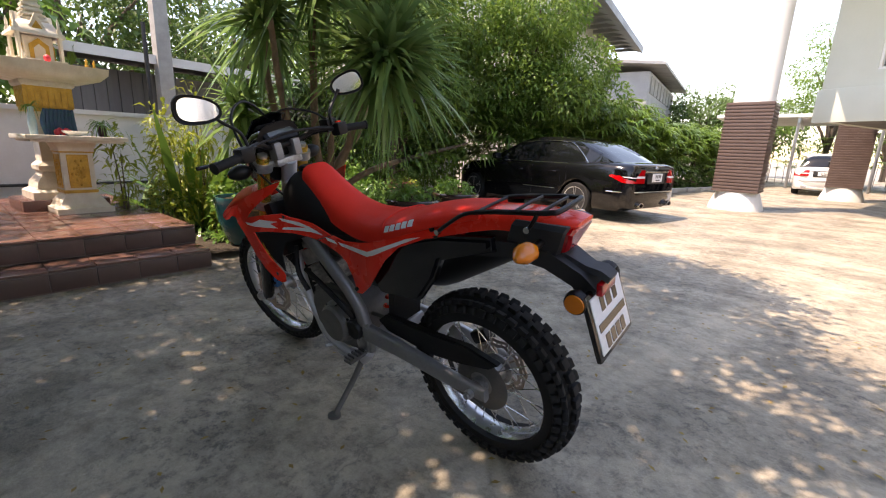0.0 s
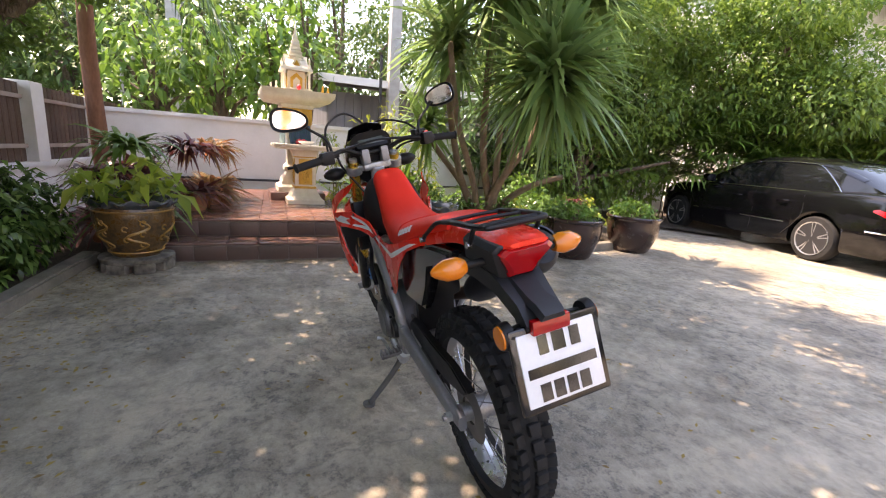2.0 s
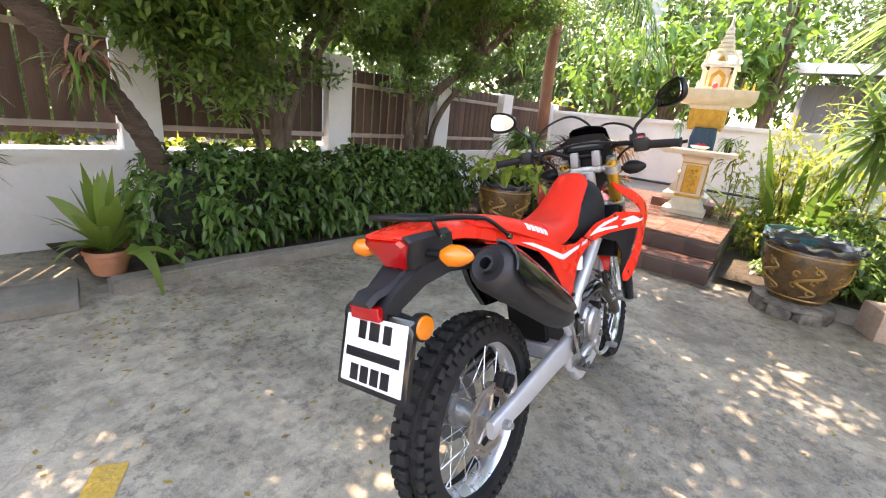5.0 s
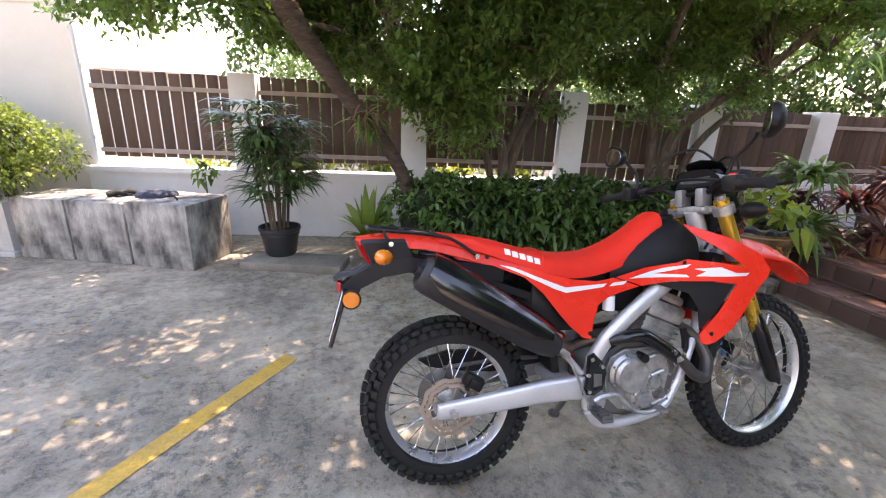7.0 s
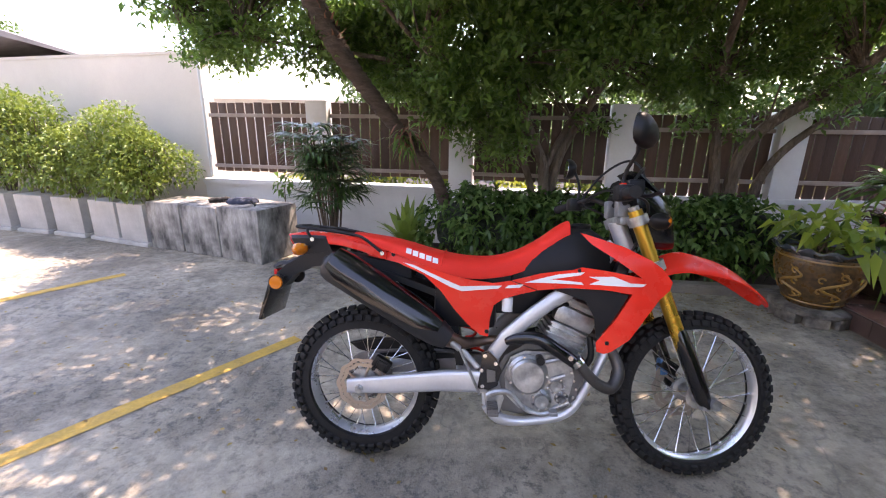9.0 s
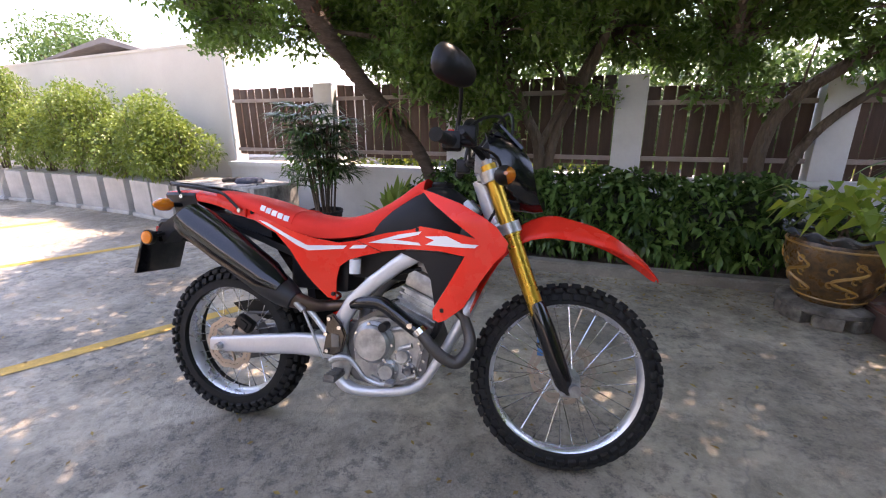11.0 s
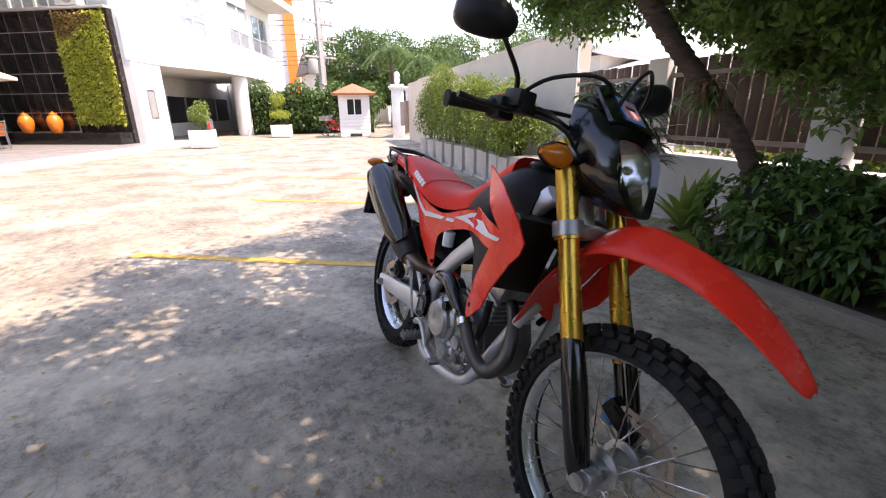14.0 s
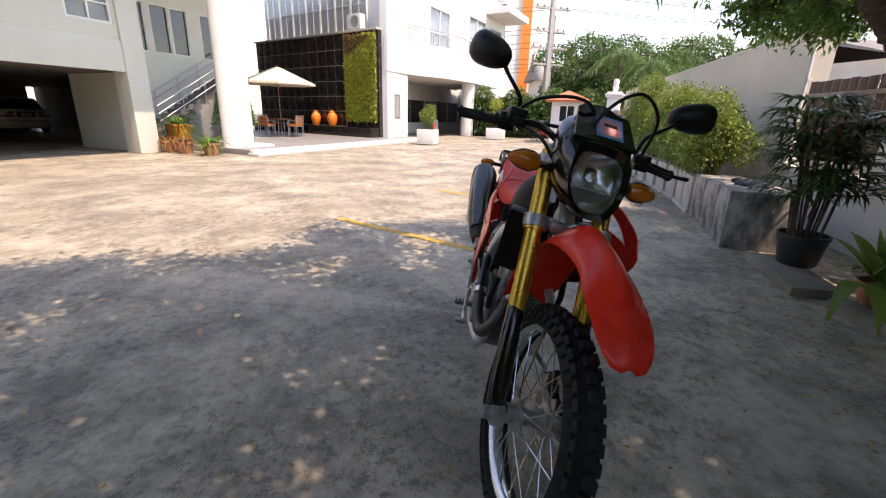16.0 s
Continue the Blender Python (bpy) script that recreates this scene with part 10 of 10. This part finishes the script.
for k, (x, y) in enumerate(((-0.9, 5.6), (0.2, 5.4), (1.3, 5.5), (2.4, 5.2), (3.5, 5.4))):
    leafy_plant("garden_shrub", "tall dark green shrub beyond the fence", "shrub", x, y, 0.0, [(0, 0, 0.9, 0.6, 0.4, 0.45), (0.3, 0.1, 1.35, 0.5, 0.35, 0.4), (-0.35, 0, 1.2, 0.45, 0.35, 0.45), (0.0, 0.05, 1.8, 0.55, 0.3, 0.4)], 1700, 0.13, 0.06, "leaf_far", 6, "shrubs beyond the fence")
for k, (x, y, r) in enumerate(((12.2, 4.3, 0.75), (9.2, 3.5, 0.5))):
    far_tree("pale_shrub", "pale rounded shrub beyond the fence", x, y, 1.9, r, 900, 0.12, "leaf_yellow", 0.04, 0.3, 60 + k, "shrubs beyond the fence")
# street beyond the fence: asphalt, grass verge and a long hedge
M["asphalt"] = surface("street_asphalt", (0.06, 0.06, 0.062), 0.9, dark=(0.04, 0.04, 0.042), scale=2, grain=80, grain_mix=0.3, bump=0.4)
M["grass"] = surface("verge_grass", (0.09, 0.14, 0.03), 0.95, dark=(0.05, 0.09, 0.02), scale=5, grain=60, grain_mix=0.5, bump=1.0, bump_dist=0.03)
st = tagged(part("street", ribbon(nb(), [(-2.6, 9.0), (9.0, 7.4), (26.0, 7.0)], -1.6, 3.2, -0.01, 0.012), M["asphalt"]), "dark asphalt street beyond the fence", "road", kind="structure")
tagged(part("verge", ribbon(nb(), [(-2.75, 4.4), (2.1, 3.62), (26.0, 3.2)], 0.0, 2.6, -0.01, 0.02), M["grass"]), "green grass verge between the fence and the street", "grass", kind="structure")
rng = np.random.default_rng(77)
n = 15000
u = rng.uniform(0, 1, n)
P = np.stack([-3.4 + 19 * u, 12.6 - 2.3 * u + rng.normal(size=n) * 0.5, rng.uniform(0.02, 1, n) ** 0.8 * (2.7 + 0.7 * np.sin(u * 23) + 0.5 * np.sin(u * 51))], 1)
sh = thing("street_hedge", "tall mixed green hedge across the street", "hedge", kind="stuff")
part("hedge_leaves", leaves("hedge_leaves", P, rng.normal(size=(n, 3)) + np.array([0, -0.5, 0.2]), 0.25, 0.11, rng), M["leaf_far"], sh)
# one solid bark-coloured sheet, added to close the hedge behind its leaves
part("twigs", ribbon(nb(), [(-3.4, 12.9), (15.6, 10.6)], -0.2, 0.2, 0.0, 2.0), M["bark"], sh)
M["sheet_dark"] = surface("weathered_metal_sheet", (0.16, 0.17, 0.19), 0.6, metal=0.2, dark=(0.10, 0.10, 0.11), scale=2, grain=30, stretch=(1, 1, 0.2))
M["roof_dark"] = surface("dark_sheet_roof", (0.20, 0.18, 0.17), 0.7, dark=(0.12, 0.11, 0.10), scale=2, grain=30)
M["pole_grey"] = surface("grey_concrete_pole", (0.38, 0.37, 0.35), 0.85, dark=(0.26, 0.25, 0.24), scale=5, grain=50, bump=0.3)
shed = thing("shed", "grey metal-clad shed with a low dark sheet roof", "shed", pose(9.6, -2.4, 0))
bm = nb()
for k in range(26):
    y = -3.6 + k * 0.2
    box(bm, 0, y, 0, 0.05 + 0.02 * (k % 2), y + 0.19, 2.35)
part("cladding", bm, M["sheet_dark"], shed, "upright metal sheets")
part("shed_body", box(nb(), 0.06, -3.6, 0, 4.0, 1.6, 2.34), M["sheet_dark"], shed)
bm = nb()
loft(bm, [[(-0.7, y, 2.50), (-0.7, y, 2.60), (4.2, y, 3.1), (4.2, y, 3.0)] for y in (-3.9, 1.9)])
part("roof", bm, M["roof_dark"], shed)
part("fascia", box(nb(), -0.72, -3.9, 2.46, -0.69, 1.9, 2.62), M["white_wall"], shed)
pole = thing("utility_pole", "grey square concrete utility pole beyond the fence", "pole", pose(10.58, 2.32, 0))
part("shaft", loft(nb(), [[(-w, -w, z), (w, -w, z), (w, w, z), (-w, w, z)] for w, z in ((0.14, 0), (0.10, 8.5))]), M["pole_grey"], pole)
part("lamp_arm", tube(nb(), [(0, 0.1, 2.3), (-0.05, 0.6, 2.62), (-0.1, 0.95, 2.5), (-0.1, 1.0, 1.6), (-0.1, 1.0, 0.0)], 0.035, 8, 5), M["pole_grey"], pole, "thin curved lamp post")
part("crossarm", box(nb(), -0.06, -0.9, 6.8, 0.06, 0.9, 6.92, 0.01), M["pole_grey"], pole)
p2 = thing("utility_pole", "slim grey pole beside the shed", "pole", pose(8.9, -2.15, 0))
part("shaft", loft(nb(), [[(-w, -w, z), (w, -w, z), (w, w, z), (-w, w, z)] for w, z in ((0.13, 0), (0.10, 7.0))]), M["pole_grey"], p2)
part("conduit", rod(nb(), (-0.25, 0.35, 0), (-0.25, 0.35, 3.1), 0.035), M["car_trim"], p2)

# grey-roofed building on the far side of the palm hedge
M["grey_roof"] = surface("grey_sheet_roof", (0.30, 0.30, 0.30), 0.55, metal=0.2, dark=(0.22, 0.22, 0.22), scale=1, grain=20)
M["grey_wall"] = surface("grey_cream_wall", (0.58, 0.56, 0.52), 0.8, dark=(0.48, 0.46, 0.43), scale=0.8, grain=20)
gb = thing("warehouse", "cream building with a broad grey eave behind the hedge", "building", pose(5.05, -17.0, 0, 0, 0, 6.5))
bm = nb()
loft(bm, [[(0.0, y, 5.7), (0.0, y, 5.95), (7.0, y, 8.2), (14.0, y, 5.95), (14.0, y, 5.7), (7.0, y, 7.9)] for y in (-3.6, 5.6)])
part("roof", bm, M["grey_roof"], gb, "grey sheet roof")
part("wall", box(nb(), 1.3, -2.8, 0, 12.5, 5.0, 6.1), M["grey_wall"], gb)
bm = nb()
slab(bm, [(1.3, 6.1), (12.5, 6.1), (7.0, 7.85)], -2.8, -2.6)
part("gable", bm, M["grey_wall"], gb)
for k in range(13):
    part("purlin", box(nb(), 0.1, -0.04, 5.78, 1.35, 0.04, 5.9), M["grey_roof"], gb, at=pose(0, -3.4 + k * 0.72, 0))
for k in range(3):
    window(gb, pose(1.3, 4.5 - k * 2.6, 3.4, 0, 0, -90), 1.6, 1.3, 3, 1, "blind", 0.05, 0.03, dark=True)
g2 = thing("warehouse", "lower grey sheet-walled building with louvred upper storey", "building", pose(7.5, -34, 0, 0, 0, 5))
part("wall", box(nb(), 0, -6, 0, 12, 6, 6.2), surface("grey_sheet_wall", (0.36, 0.37, 0.37), 0.7, dark=(0.28, 0.28, 0.28), scale=0.8, grain=15), g2, "grey sheet wall")
part("roof", loft(nb(), [[(-0.9, y, 6.4), (-0.9, y, 6.55), (6, y, 7.3), (13, y, 6.55), (13, y, 6.4), (6, y, 7.1)] for y in (-6.8, 6.8)]), M["grey_roof"], g2)
for k in range(8):
    part("louvre", box(nb(), -0.06, -5.5 + k * 1.4, 5.0, 0.0, -4.4 + k * 1.4, 6.0), M["blind"], g2)
for k, (x, y, h, r, n, s) in enumerate(((4.9, -37.5, 6.6, 3.2, 3000, 0.3), (1.0, -40, 6.0, 3.0, 2600, 0.3), (9.5, -41, 7.0, 3.2, 2600, 0.3), (-6, -44, 7, 3.5, 2500, 0.3), (-12, -48, 8, 4, 2500, 0.35))):
    far_tree("far_tree", "hazy green tree far beyond the hedge", x, y, h, r, n, s, "leaf_far", 0.2, 0.3, 80 + k)
far_tree("feathery_tree", "tall feathery light green tree behind the columns", -2.0, -30.5, 9.6, 2.7, 6500, 0.17, "leaf_rhapis", 0.16, 0.3, 91)


def far_palm(x, y, h, L, seed):
    rng = np.random.default_rng(seed)
    t = thing("far_palm", "tall palm with feathery fronds beyond the walls", "palm", pose(x, y, 0), "palms beyond the walls")
    part("trunk", tube(nb(), [(0, 0, 0), (0.1, 0, h * 0.5), (0, 0, h)], [0.16, 0.12, 0.1], 8, 5), M["palm_bark"], t)
    for k in range(18):
        a = 2 * math.pi * k / 18 + rng.uniform(-0.2, 0.2)
        lift = rng.uniform(0.2, 1.2)
        sp = np.array([[math.cos(a) * L * s, math.sin(a) * L * s, h + lift * L * s - (0.6 + lift * 0.7) * L * s * s] for s in np.linspace(0.03, 1, 22)])
        Pq = np.repeat(sp, 2, 0)
        sg = np.tile([1, -1], len(sp))[:, None]
        part("frond", blades("frond", Pq, np.array([-math.sin(a), math.cos(a), 0]) * sg + np.array([math.cos(a), math.sin(a), -0.5]) * 0.6, L * 0.3, 0.05, 0.5, rng, 2), M["leaf_far"], t)


far_palm(2.7, -32.4, 4.7, 1.7, 5)
# carport roof behind the columns
cp = thing("carport", "low carport with a pale flat roof and thin posts", "carport", pose(-2.6, -26.5, 0, 0, 0, -2))
part("roof", box(nb(), -6.5, -2.6, 3.05, 5.0, 3.2, 3.2, 0.02), M["white_bldg"], cp)
for k in range(5):
    part("post", rod(nb(), (-6.2 + k * 2.7, 3.0, 0), (-6.2 + k * 2.7, 3.0, 3.05), 0.06), M["steel"], cp)
    part("beam", box(nb(), -6.25 + k * 2.7, -2.5, 2.85, -6.15 + k * 2.7, 3.1, 3.05), M["steel"], cp)
fan_hedge("back_hedge", "dark green hedge behind the carport", [(4.5, -29.5), (-12.0, -31.5)], 2.6, 1.4, 30, "leaf_rhapis", 0.5, 9)

# ---- gate end of the drive ----
M["clapboard"] = surface("white_clapboard", (0.76, 0.75, 0.73), 0.6, dark=(0.66, 0.65, 0.62), scale=3, grain=40)
M["roof_tile"] = surface("orange_red_roof_shingle", (0.50, 0.16, 0.075), 0.7, dark=(0.36, 0.11, 0.055), scale=5, grain=40, bump=0.3, island=0.2)
GH = pose(-18.95, 4.87, 0, 0, 0, 74)         # x along the front wall
gh = thing("guardhouse", "white clapboard guardhouse with an orange-red hip roof", "guardhouse", GH)
gw, gd = 1.42, 1.5
part("wall", box(nb(), 0.02, 0.02, 0, gw - 0.02, gd - 0.02, 1.95), M["clapboard"], gh)
for k in range(12):
    z = 0.04 + k * 0.16
    if 1.0 < z + 0.08 < 1.78:
        for x0, x1 in ((0, 0.34), (1.08, gw)):
            part("board", box(nb(), x0, -0.005, z, x1, 0.02, z + 0.145, 0.004), M["clapboard"], gh)
    else:
        part("board", box(nb(), 0, -0.005, z, gw, 0.02, z + 0.145, 0.004), M["clapboard"], gh)
    part("board", box(nb(), -0.005, 0.02, z, 0.02, gd, z + 0.145, 0.004), M["clapboard"], gh)
    part("board", box(nb(), gw - 0.02, 0.02, z, gw + 0.005, gd, z + 0.145, 0.004), M["clapboard"], gh)
window(gh, pose(0.34, 0.0, 1.0), 0.74, 0.78, 2, 1, "dark_glass", 0.05, 0.02, dark=True)
bm = nb()
loft(bm, [[(-0.28, -0.28, 1.93), (gw + 0.28, -0.35, 1.93), (gw + 0.28, gd + 0.28, 1.93), (-0.28, gd + 0.28, 1.93)], [(-0.28, -0.35, 2.0), (gw + 0.28, -0.35, 2.0), (gw + 0.28, gd + 0.28, 2.0), (-0.28, gd + 0.28, 2.0)],
           [(gw / 2 - 0.05, gd / 2 - 0.05, 2.45), (gw / 2 + 0.05, gd / 2 - 0.05, 2.45), (gw / 2 + 0.05, gd / 2 + 0.05, 2.45), (gw / 2 - 0.05, gd / 2 + 0.05, 2.45)]])
part("roof", bm, M["roof_tile"], gh, "orange-red hip roof")
part("vent", box(nb(), 0.45, -0.02, 0.05, 1.0, -0.004, 0.18), M["car_trim"], gh)


def bicycle(m, colour):
    b = thing("bicycle", "old bicycle leaning by the guardhouse", "bicycle", m, "bicycles by the guardhouse")
    for x in (0, 1.02):
        w = part("wheel", tube(nb(), [(x + 0.32 * math.cos(a), 0, 0.33 + 0.32 * math.sin(a)) for a in np.linspace(0, 2 * math.pi, 25)], 0.016, 6, 1, False), M["rubber"], b)
        bm = nb()
        for k in range(12):
            a = k * math.pi / 6
            rod(bm, (x, 0, 0.33), (x + 0.31 * math.cos(a), 0, 0.33 + 0.31 * math.sin(a)), 0.002, n=4)
        part("spokes", bm, M["steel"], w)
    bm = nb()
    for p, q in (((0, 0, 0.33), (0.42, 0, 0.30)), ((0, 0, 0.33), (0.32, 0, 0.78)), ((0.42, 0, 0.30), (0.30, 0, 0.86)), ((0.42, 0, 0.30), (0.86, 0, 0.72)), ((0.34, 0, 0.72), (0.84, 0, 0.80)), ((1.02, 0, 0.33), (0.82, 0, 0.95))):
        rod(bm, p, q, 0.015, n=8)
    part("frame", bm, colour, b)
    part("handlebar", tube(nb(), [(0.7, -0.28, 1.0), (0.8, -0.2, 1.02), (0.82, 0, 0.98), (0.8, 0.2, 1.02), (0.7, 0.28, 1.0)], 0.012, 8, 4), M["chrome"], b)
    part("saddle", box(nb(), 0.16, -0.07, 0.86, 0.42, 0.07, 0.92, 0.025), M["black"], b)
    part("basket", box(nb(), 0.92, -0.15, 0.78, 1.18, 0.15, 0.98, 0.01), M["steel"], b)


bicycle(pose(-21.4, 5.5, 0, 6, 0, -60), M["red"])
bicycle(pose(-20.9, 5.7, 0, 6, 0, -65), M["pink"])
for x, y, mat in ((-23.2, 2.6, "white_bldg"), (-22.8, 3.1, "blue")):
    w = thing("bucket", "plastic bucket standing by the hedge", "bucket", pose(x, y, 0), "buckets by the hedge")
    part("bucket_body", lathe(nb(), [(0.16, 0), (0.2, 0.36), (0.215, 0.37), (0.19, 0.36), (0.15, 0.02), (0, 0.02)], 20), M[mat], w)
gate = thing("gate", "sliding brown gate beside white pillars with caps", "gate", pose(-17.4, 7.2, 0, 0, 0, 150), kind="structure")
for x, h in ((0.0, 2.1), (5.5, 2.3)):
    part("pillar", box(nb(), x - 0.25, -0.25, 0, x + 0.25, 0.25, h, 0.01), M["white_bldg"], gate)
    bm = nb()
    stack(bm, x, 0, ((0.32, h, h + 0.08), (0.36, h + 0.08, h + 0.16), (0.28, h + 0.16, h + 0.24)))
    part("pillar_cap", bm, M["white_bldg"], gate)
    part("pillar_lamp", lathe(nb(), [(0.06, h + 0.24), (0.1, h + 0.3), (0.13, h + 0.42), (0.1, h + 0.54), (0.0, h + 0.58)], 14), M["plate_white"], gate)
for k in range(36):
    part("gate_board", box(nb(), 0.3 + k * 0.138, -0.03, 0.1, 0.42 + k * 0.138, 0.0, 1.7), M["slat"], gate)
for z in (0.2, 1.5):
    part("gate_rail", box(nb(), 0.28, 0.0, z, 5.25, 0.04, z + 0.08), M["rail"], gate)
bm = nb()
ribbon(bm, [(-13.5, 6.45), (-15.6, 6.95)], -0.2, 0.0, 0.0, 2.26)
tagged(part("wall_neighbour", bm, M["beige_wall"]), "end of the tall cream boundary wall near the gate", "wall", kind="structure")
bm = nb()
box(bm, -0.16, -0.03, 0, 0.16, 0.02, 0.95, 0.01)
tagged(part("meter_box", bm, M["rail"], at=pose(-15.4, 6.6, 0.6, 0, 0, 13)), "brown box on the wall near the gate", "box")
# hedge behind the bicycles
rng = np.random.default_rng(31)
hg = thing("street_hedge", "tall dark green hedge at the end of the drive", "hedge", kind="stuff")
n = 6500
u = rng.uniform(0, 1, n)
P = np.stack([-25.0 + 1.4 * u + rng.normal(size=n) * 0.5, 1.6 + 6.6 * u, rng.uniform(0.05, 1, n) ** 0.8 * (2.5 + 0.3 * np.sin(u * 21))], 1)
part("hedge_leaves", leaves("hedge_leaves", P, rng.normal(size=(n, 3)) + np.array([0.4, 0, 0.2]), 0.26, 0.11, rng), M["leaf_far"], hg)
# dark solid sheet within the hedge, in place of shade between its leaves
part("twigs", ribbon(nb(), [(-25.2, 1.5), (-23.8, 8.2)], -0.2, 0.2, 0.0, 2.2), surface("hedge_core_shade", (0.03, 0.045, 0.02), 0.9, grain=20, grain_mix=0.5, bump=1.0, bump_dist=0.05), hg)
for k, (x, y, h, r, n, s) in enumerate(((-40, 12.3, 9.0, 4.0, 11000, 0.34), (-43, 17.5, 9.6, 4.2, 8000, 0.36), (-36, 20, 8.5, 3.6, 7000, 0.34), (-30, 15, 6.2, 2.6, 6500, 0.28), (-31, 24, 9, 4, 3500, 0.36), (-47, 24, 10, 5, 3500, 0.4), (-24, 12.5, 4.6, 2.0, 2400, 0.22), (-20, 16, 6, 2.6, 2600, 0.26))):
    far_tree("far_tree", "broad green tree beyond the gate", x, y, h, r, n, s, "leaf_far", 0.25, 0.15, 120 + k)
far_palm(-30.2, 12.0, 5.4, 2.0, 21)
far_palm(-28.5, 13.6, 4.6, 1.8, 22)
up = thing("utility_pole", "concrete utility pole with crossarms and cables by the street", "pole", pose(-35, 8.05, 0, 0, 0, 20))
part("shaft", loft(nb(), [[(-w, -w, z), (w, -w, z), (w, w, z), (-w, w, z)] for w, z in ((0.2, 0), (0.14, 11.5))]), M["pole_grey"], up)
for z, w in ((10.2, 1.5), (9.2, 1.5), (7.6, 1.3), (6.4, 1.6), (5.2, 1.4)):
    part("crossarm", box(nb(), -0.08, -w, z, 0.08, w, z + 0.14, 0.01), M["pole_grey"], up)
    for q in (-0.9, -0.5, 0.5, 0.9):
        part("insulator", lathe(nb(), [(0.04, z + 0.14), (0.08, z + 0.18), (0.05, z + 0.22), (0.08, z + 0.26), (0.0, z + 0.34)], 8, pose(0, q * w, 0)), M["clad"], up)
part("transformer", lathe(nb(), [(0.35, 4.0), (0.38, 4.05), (0.38, 5.0), (0.3, 5.1), (0, 5.12)], 16, pose(0, -0.75, 0)), M["pole_grey"], up)
u2 = thing("utility_pole", "second slim concrete pole beside the first", "pole", pose(-36, 8.5, 0, 0, 0, 20))
part("shaft", rod(nb(), (0, 0, 0), (0, 0, 9.0), 0.14, 0.1), M["pole_grey"], u2)
cb = thing("street_cables", "sagging black street cables between the poles", "cable", kind="stuff")
rng = np.random.default_rng(8)
bm = nb()
for z in (10.4, 9.5, 9.2, 7.9, 7.6, 6.9, 6.6, 5.8, 5.4, 5.1, 4.8):
    for x1, y1 in ((-34.0 + rng.uniform(-1, 1), 46.0), (-41.0 + rng.uniform(-1, 1), -32.0)):
        o = rng.uniform(-1.1, 1.1)
        a, b = Vector((-35 + o * 0.3, 8.05 + o, z)), Vector((x1, y1, z))
        mid = a.lerp(b, 0.5) - Vector((0, 0, 0.8 + rng.uniform(0, 0.6)))
        tube(bm, [a, a.lerp(b, 0.25) - Vector((0, 0, 0.65)), mid, a.lerp(b, 0.75) - Vector((0, 0, 0.65)), b], 0.018, 5, 4, False)
part("cable", bm, M["cloth_black"], cb)
ap = thing("apartment_block", "white apartment block with an orange stripe and many windows", "building", pose(-58.5, 4.4, 0, 0, 0, -8))
part("wall", box(nb(), -8, -16, 0, 0, 5.0, 22), M["white_bldg"], ap)
part("stripe", box(nb(), -0.1, 5.0, 0, 0.35, 6.2, 22), M["orange"], ap, "orange stripe")
part("side_wall", box(nb(), -8, 5.0, 0, -0.1, 7.5, 22), M["white_bldg"], ap)
for f in range(7):
    for k in range(6):
        w = part("window", box(nb(), -0.1, 3.0 - k * 3.0 - 1.2, 1.2 + f * 3.0, 0.05, 3.0 - k * 3.0, 2.6 + f * 3.0), M["dark_glass"], ap)
        part("sill", box(nb(), -0.05, 3.0 - k * 3.0 - 1.4, 0.95 + f * 3.0, 0.5, 3.1 - k * 3.0, 1.1 + f * 3.0), M["white_bldg"], w)
hs = thing("far_house", "low grey house with a tiled roof by the street", "house", pose(-52, 14.5, 0))
part("wall", box(nb(), -4, -4, 0, 4, 4, 5.4), M["grey_wall"], hs)
part("roof", loft(nb(), [[(-4.6, y, 5.3), (0, y, 7.2), (4.6, y, 5.3)] for y in (-4.6, 4.6)]), M["roof_dark"], hs)
nh = thing("far_house", "neighbour's house with a low brown roof behind the cream wall", "house", pose(-9.0, 17.0, 0, 0, 0, 12))
part("wall", box(nb(), -6, -4, 0, 5, 4, 2.3), M["white_wall"], nh)
part("roof", loft(nb(), [[(-6.6, y, z) for y, z in ((-4.8, 2.2), (0, 3.2), (4.8, 2.2), (0, 3.0))], [(5.6, y, z) for y, z in ((-4.8, 2.2), (0, 3.2), (4.8, 2.2), (0, 3.0))]]), M["white_wall"], nh)
rh2 = thing("far_house", "house with a dark brown gable roof behind the cream wall", "house", pose(-15.5, 16.5, 0, 0, 0, 10))
part("wall", box(nb(), -3, -3, 0, 3, 3, 3.3), M["beige_wall"], rh2)
part("roof", loft(nb(), [[(x, y, z) for x, z in ((-3.6, 3.2), (0, 4.3), (3.6, 3.2), (0, 4.1))] for y in (-3.6, 3.6)]), M["roof_dark"], rh2)
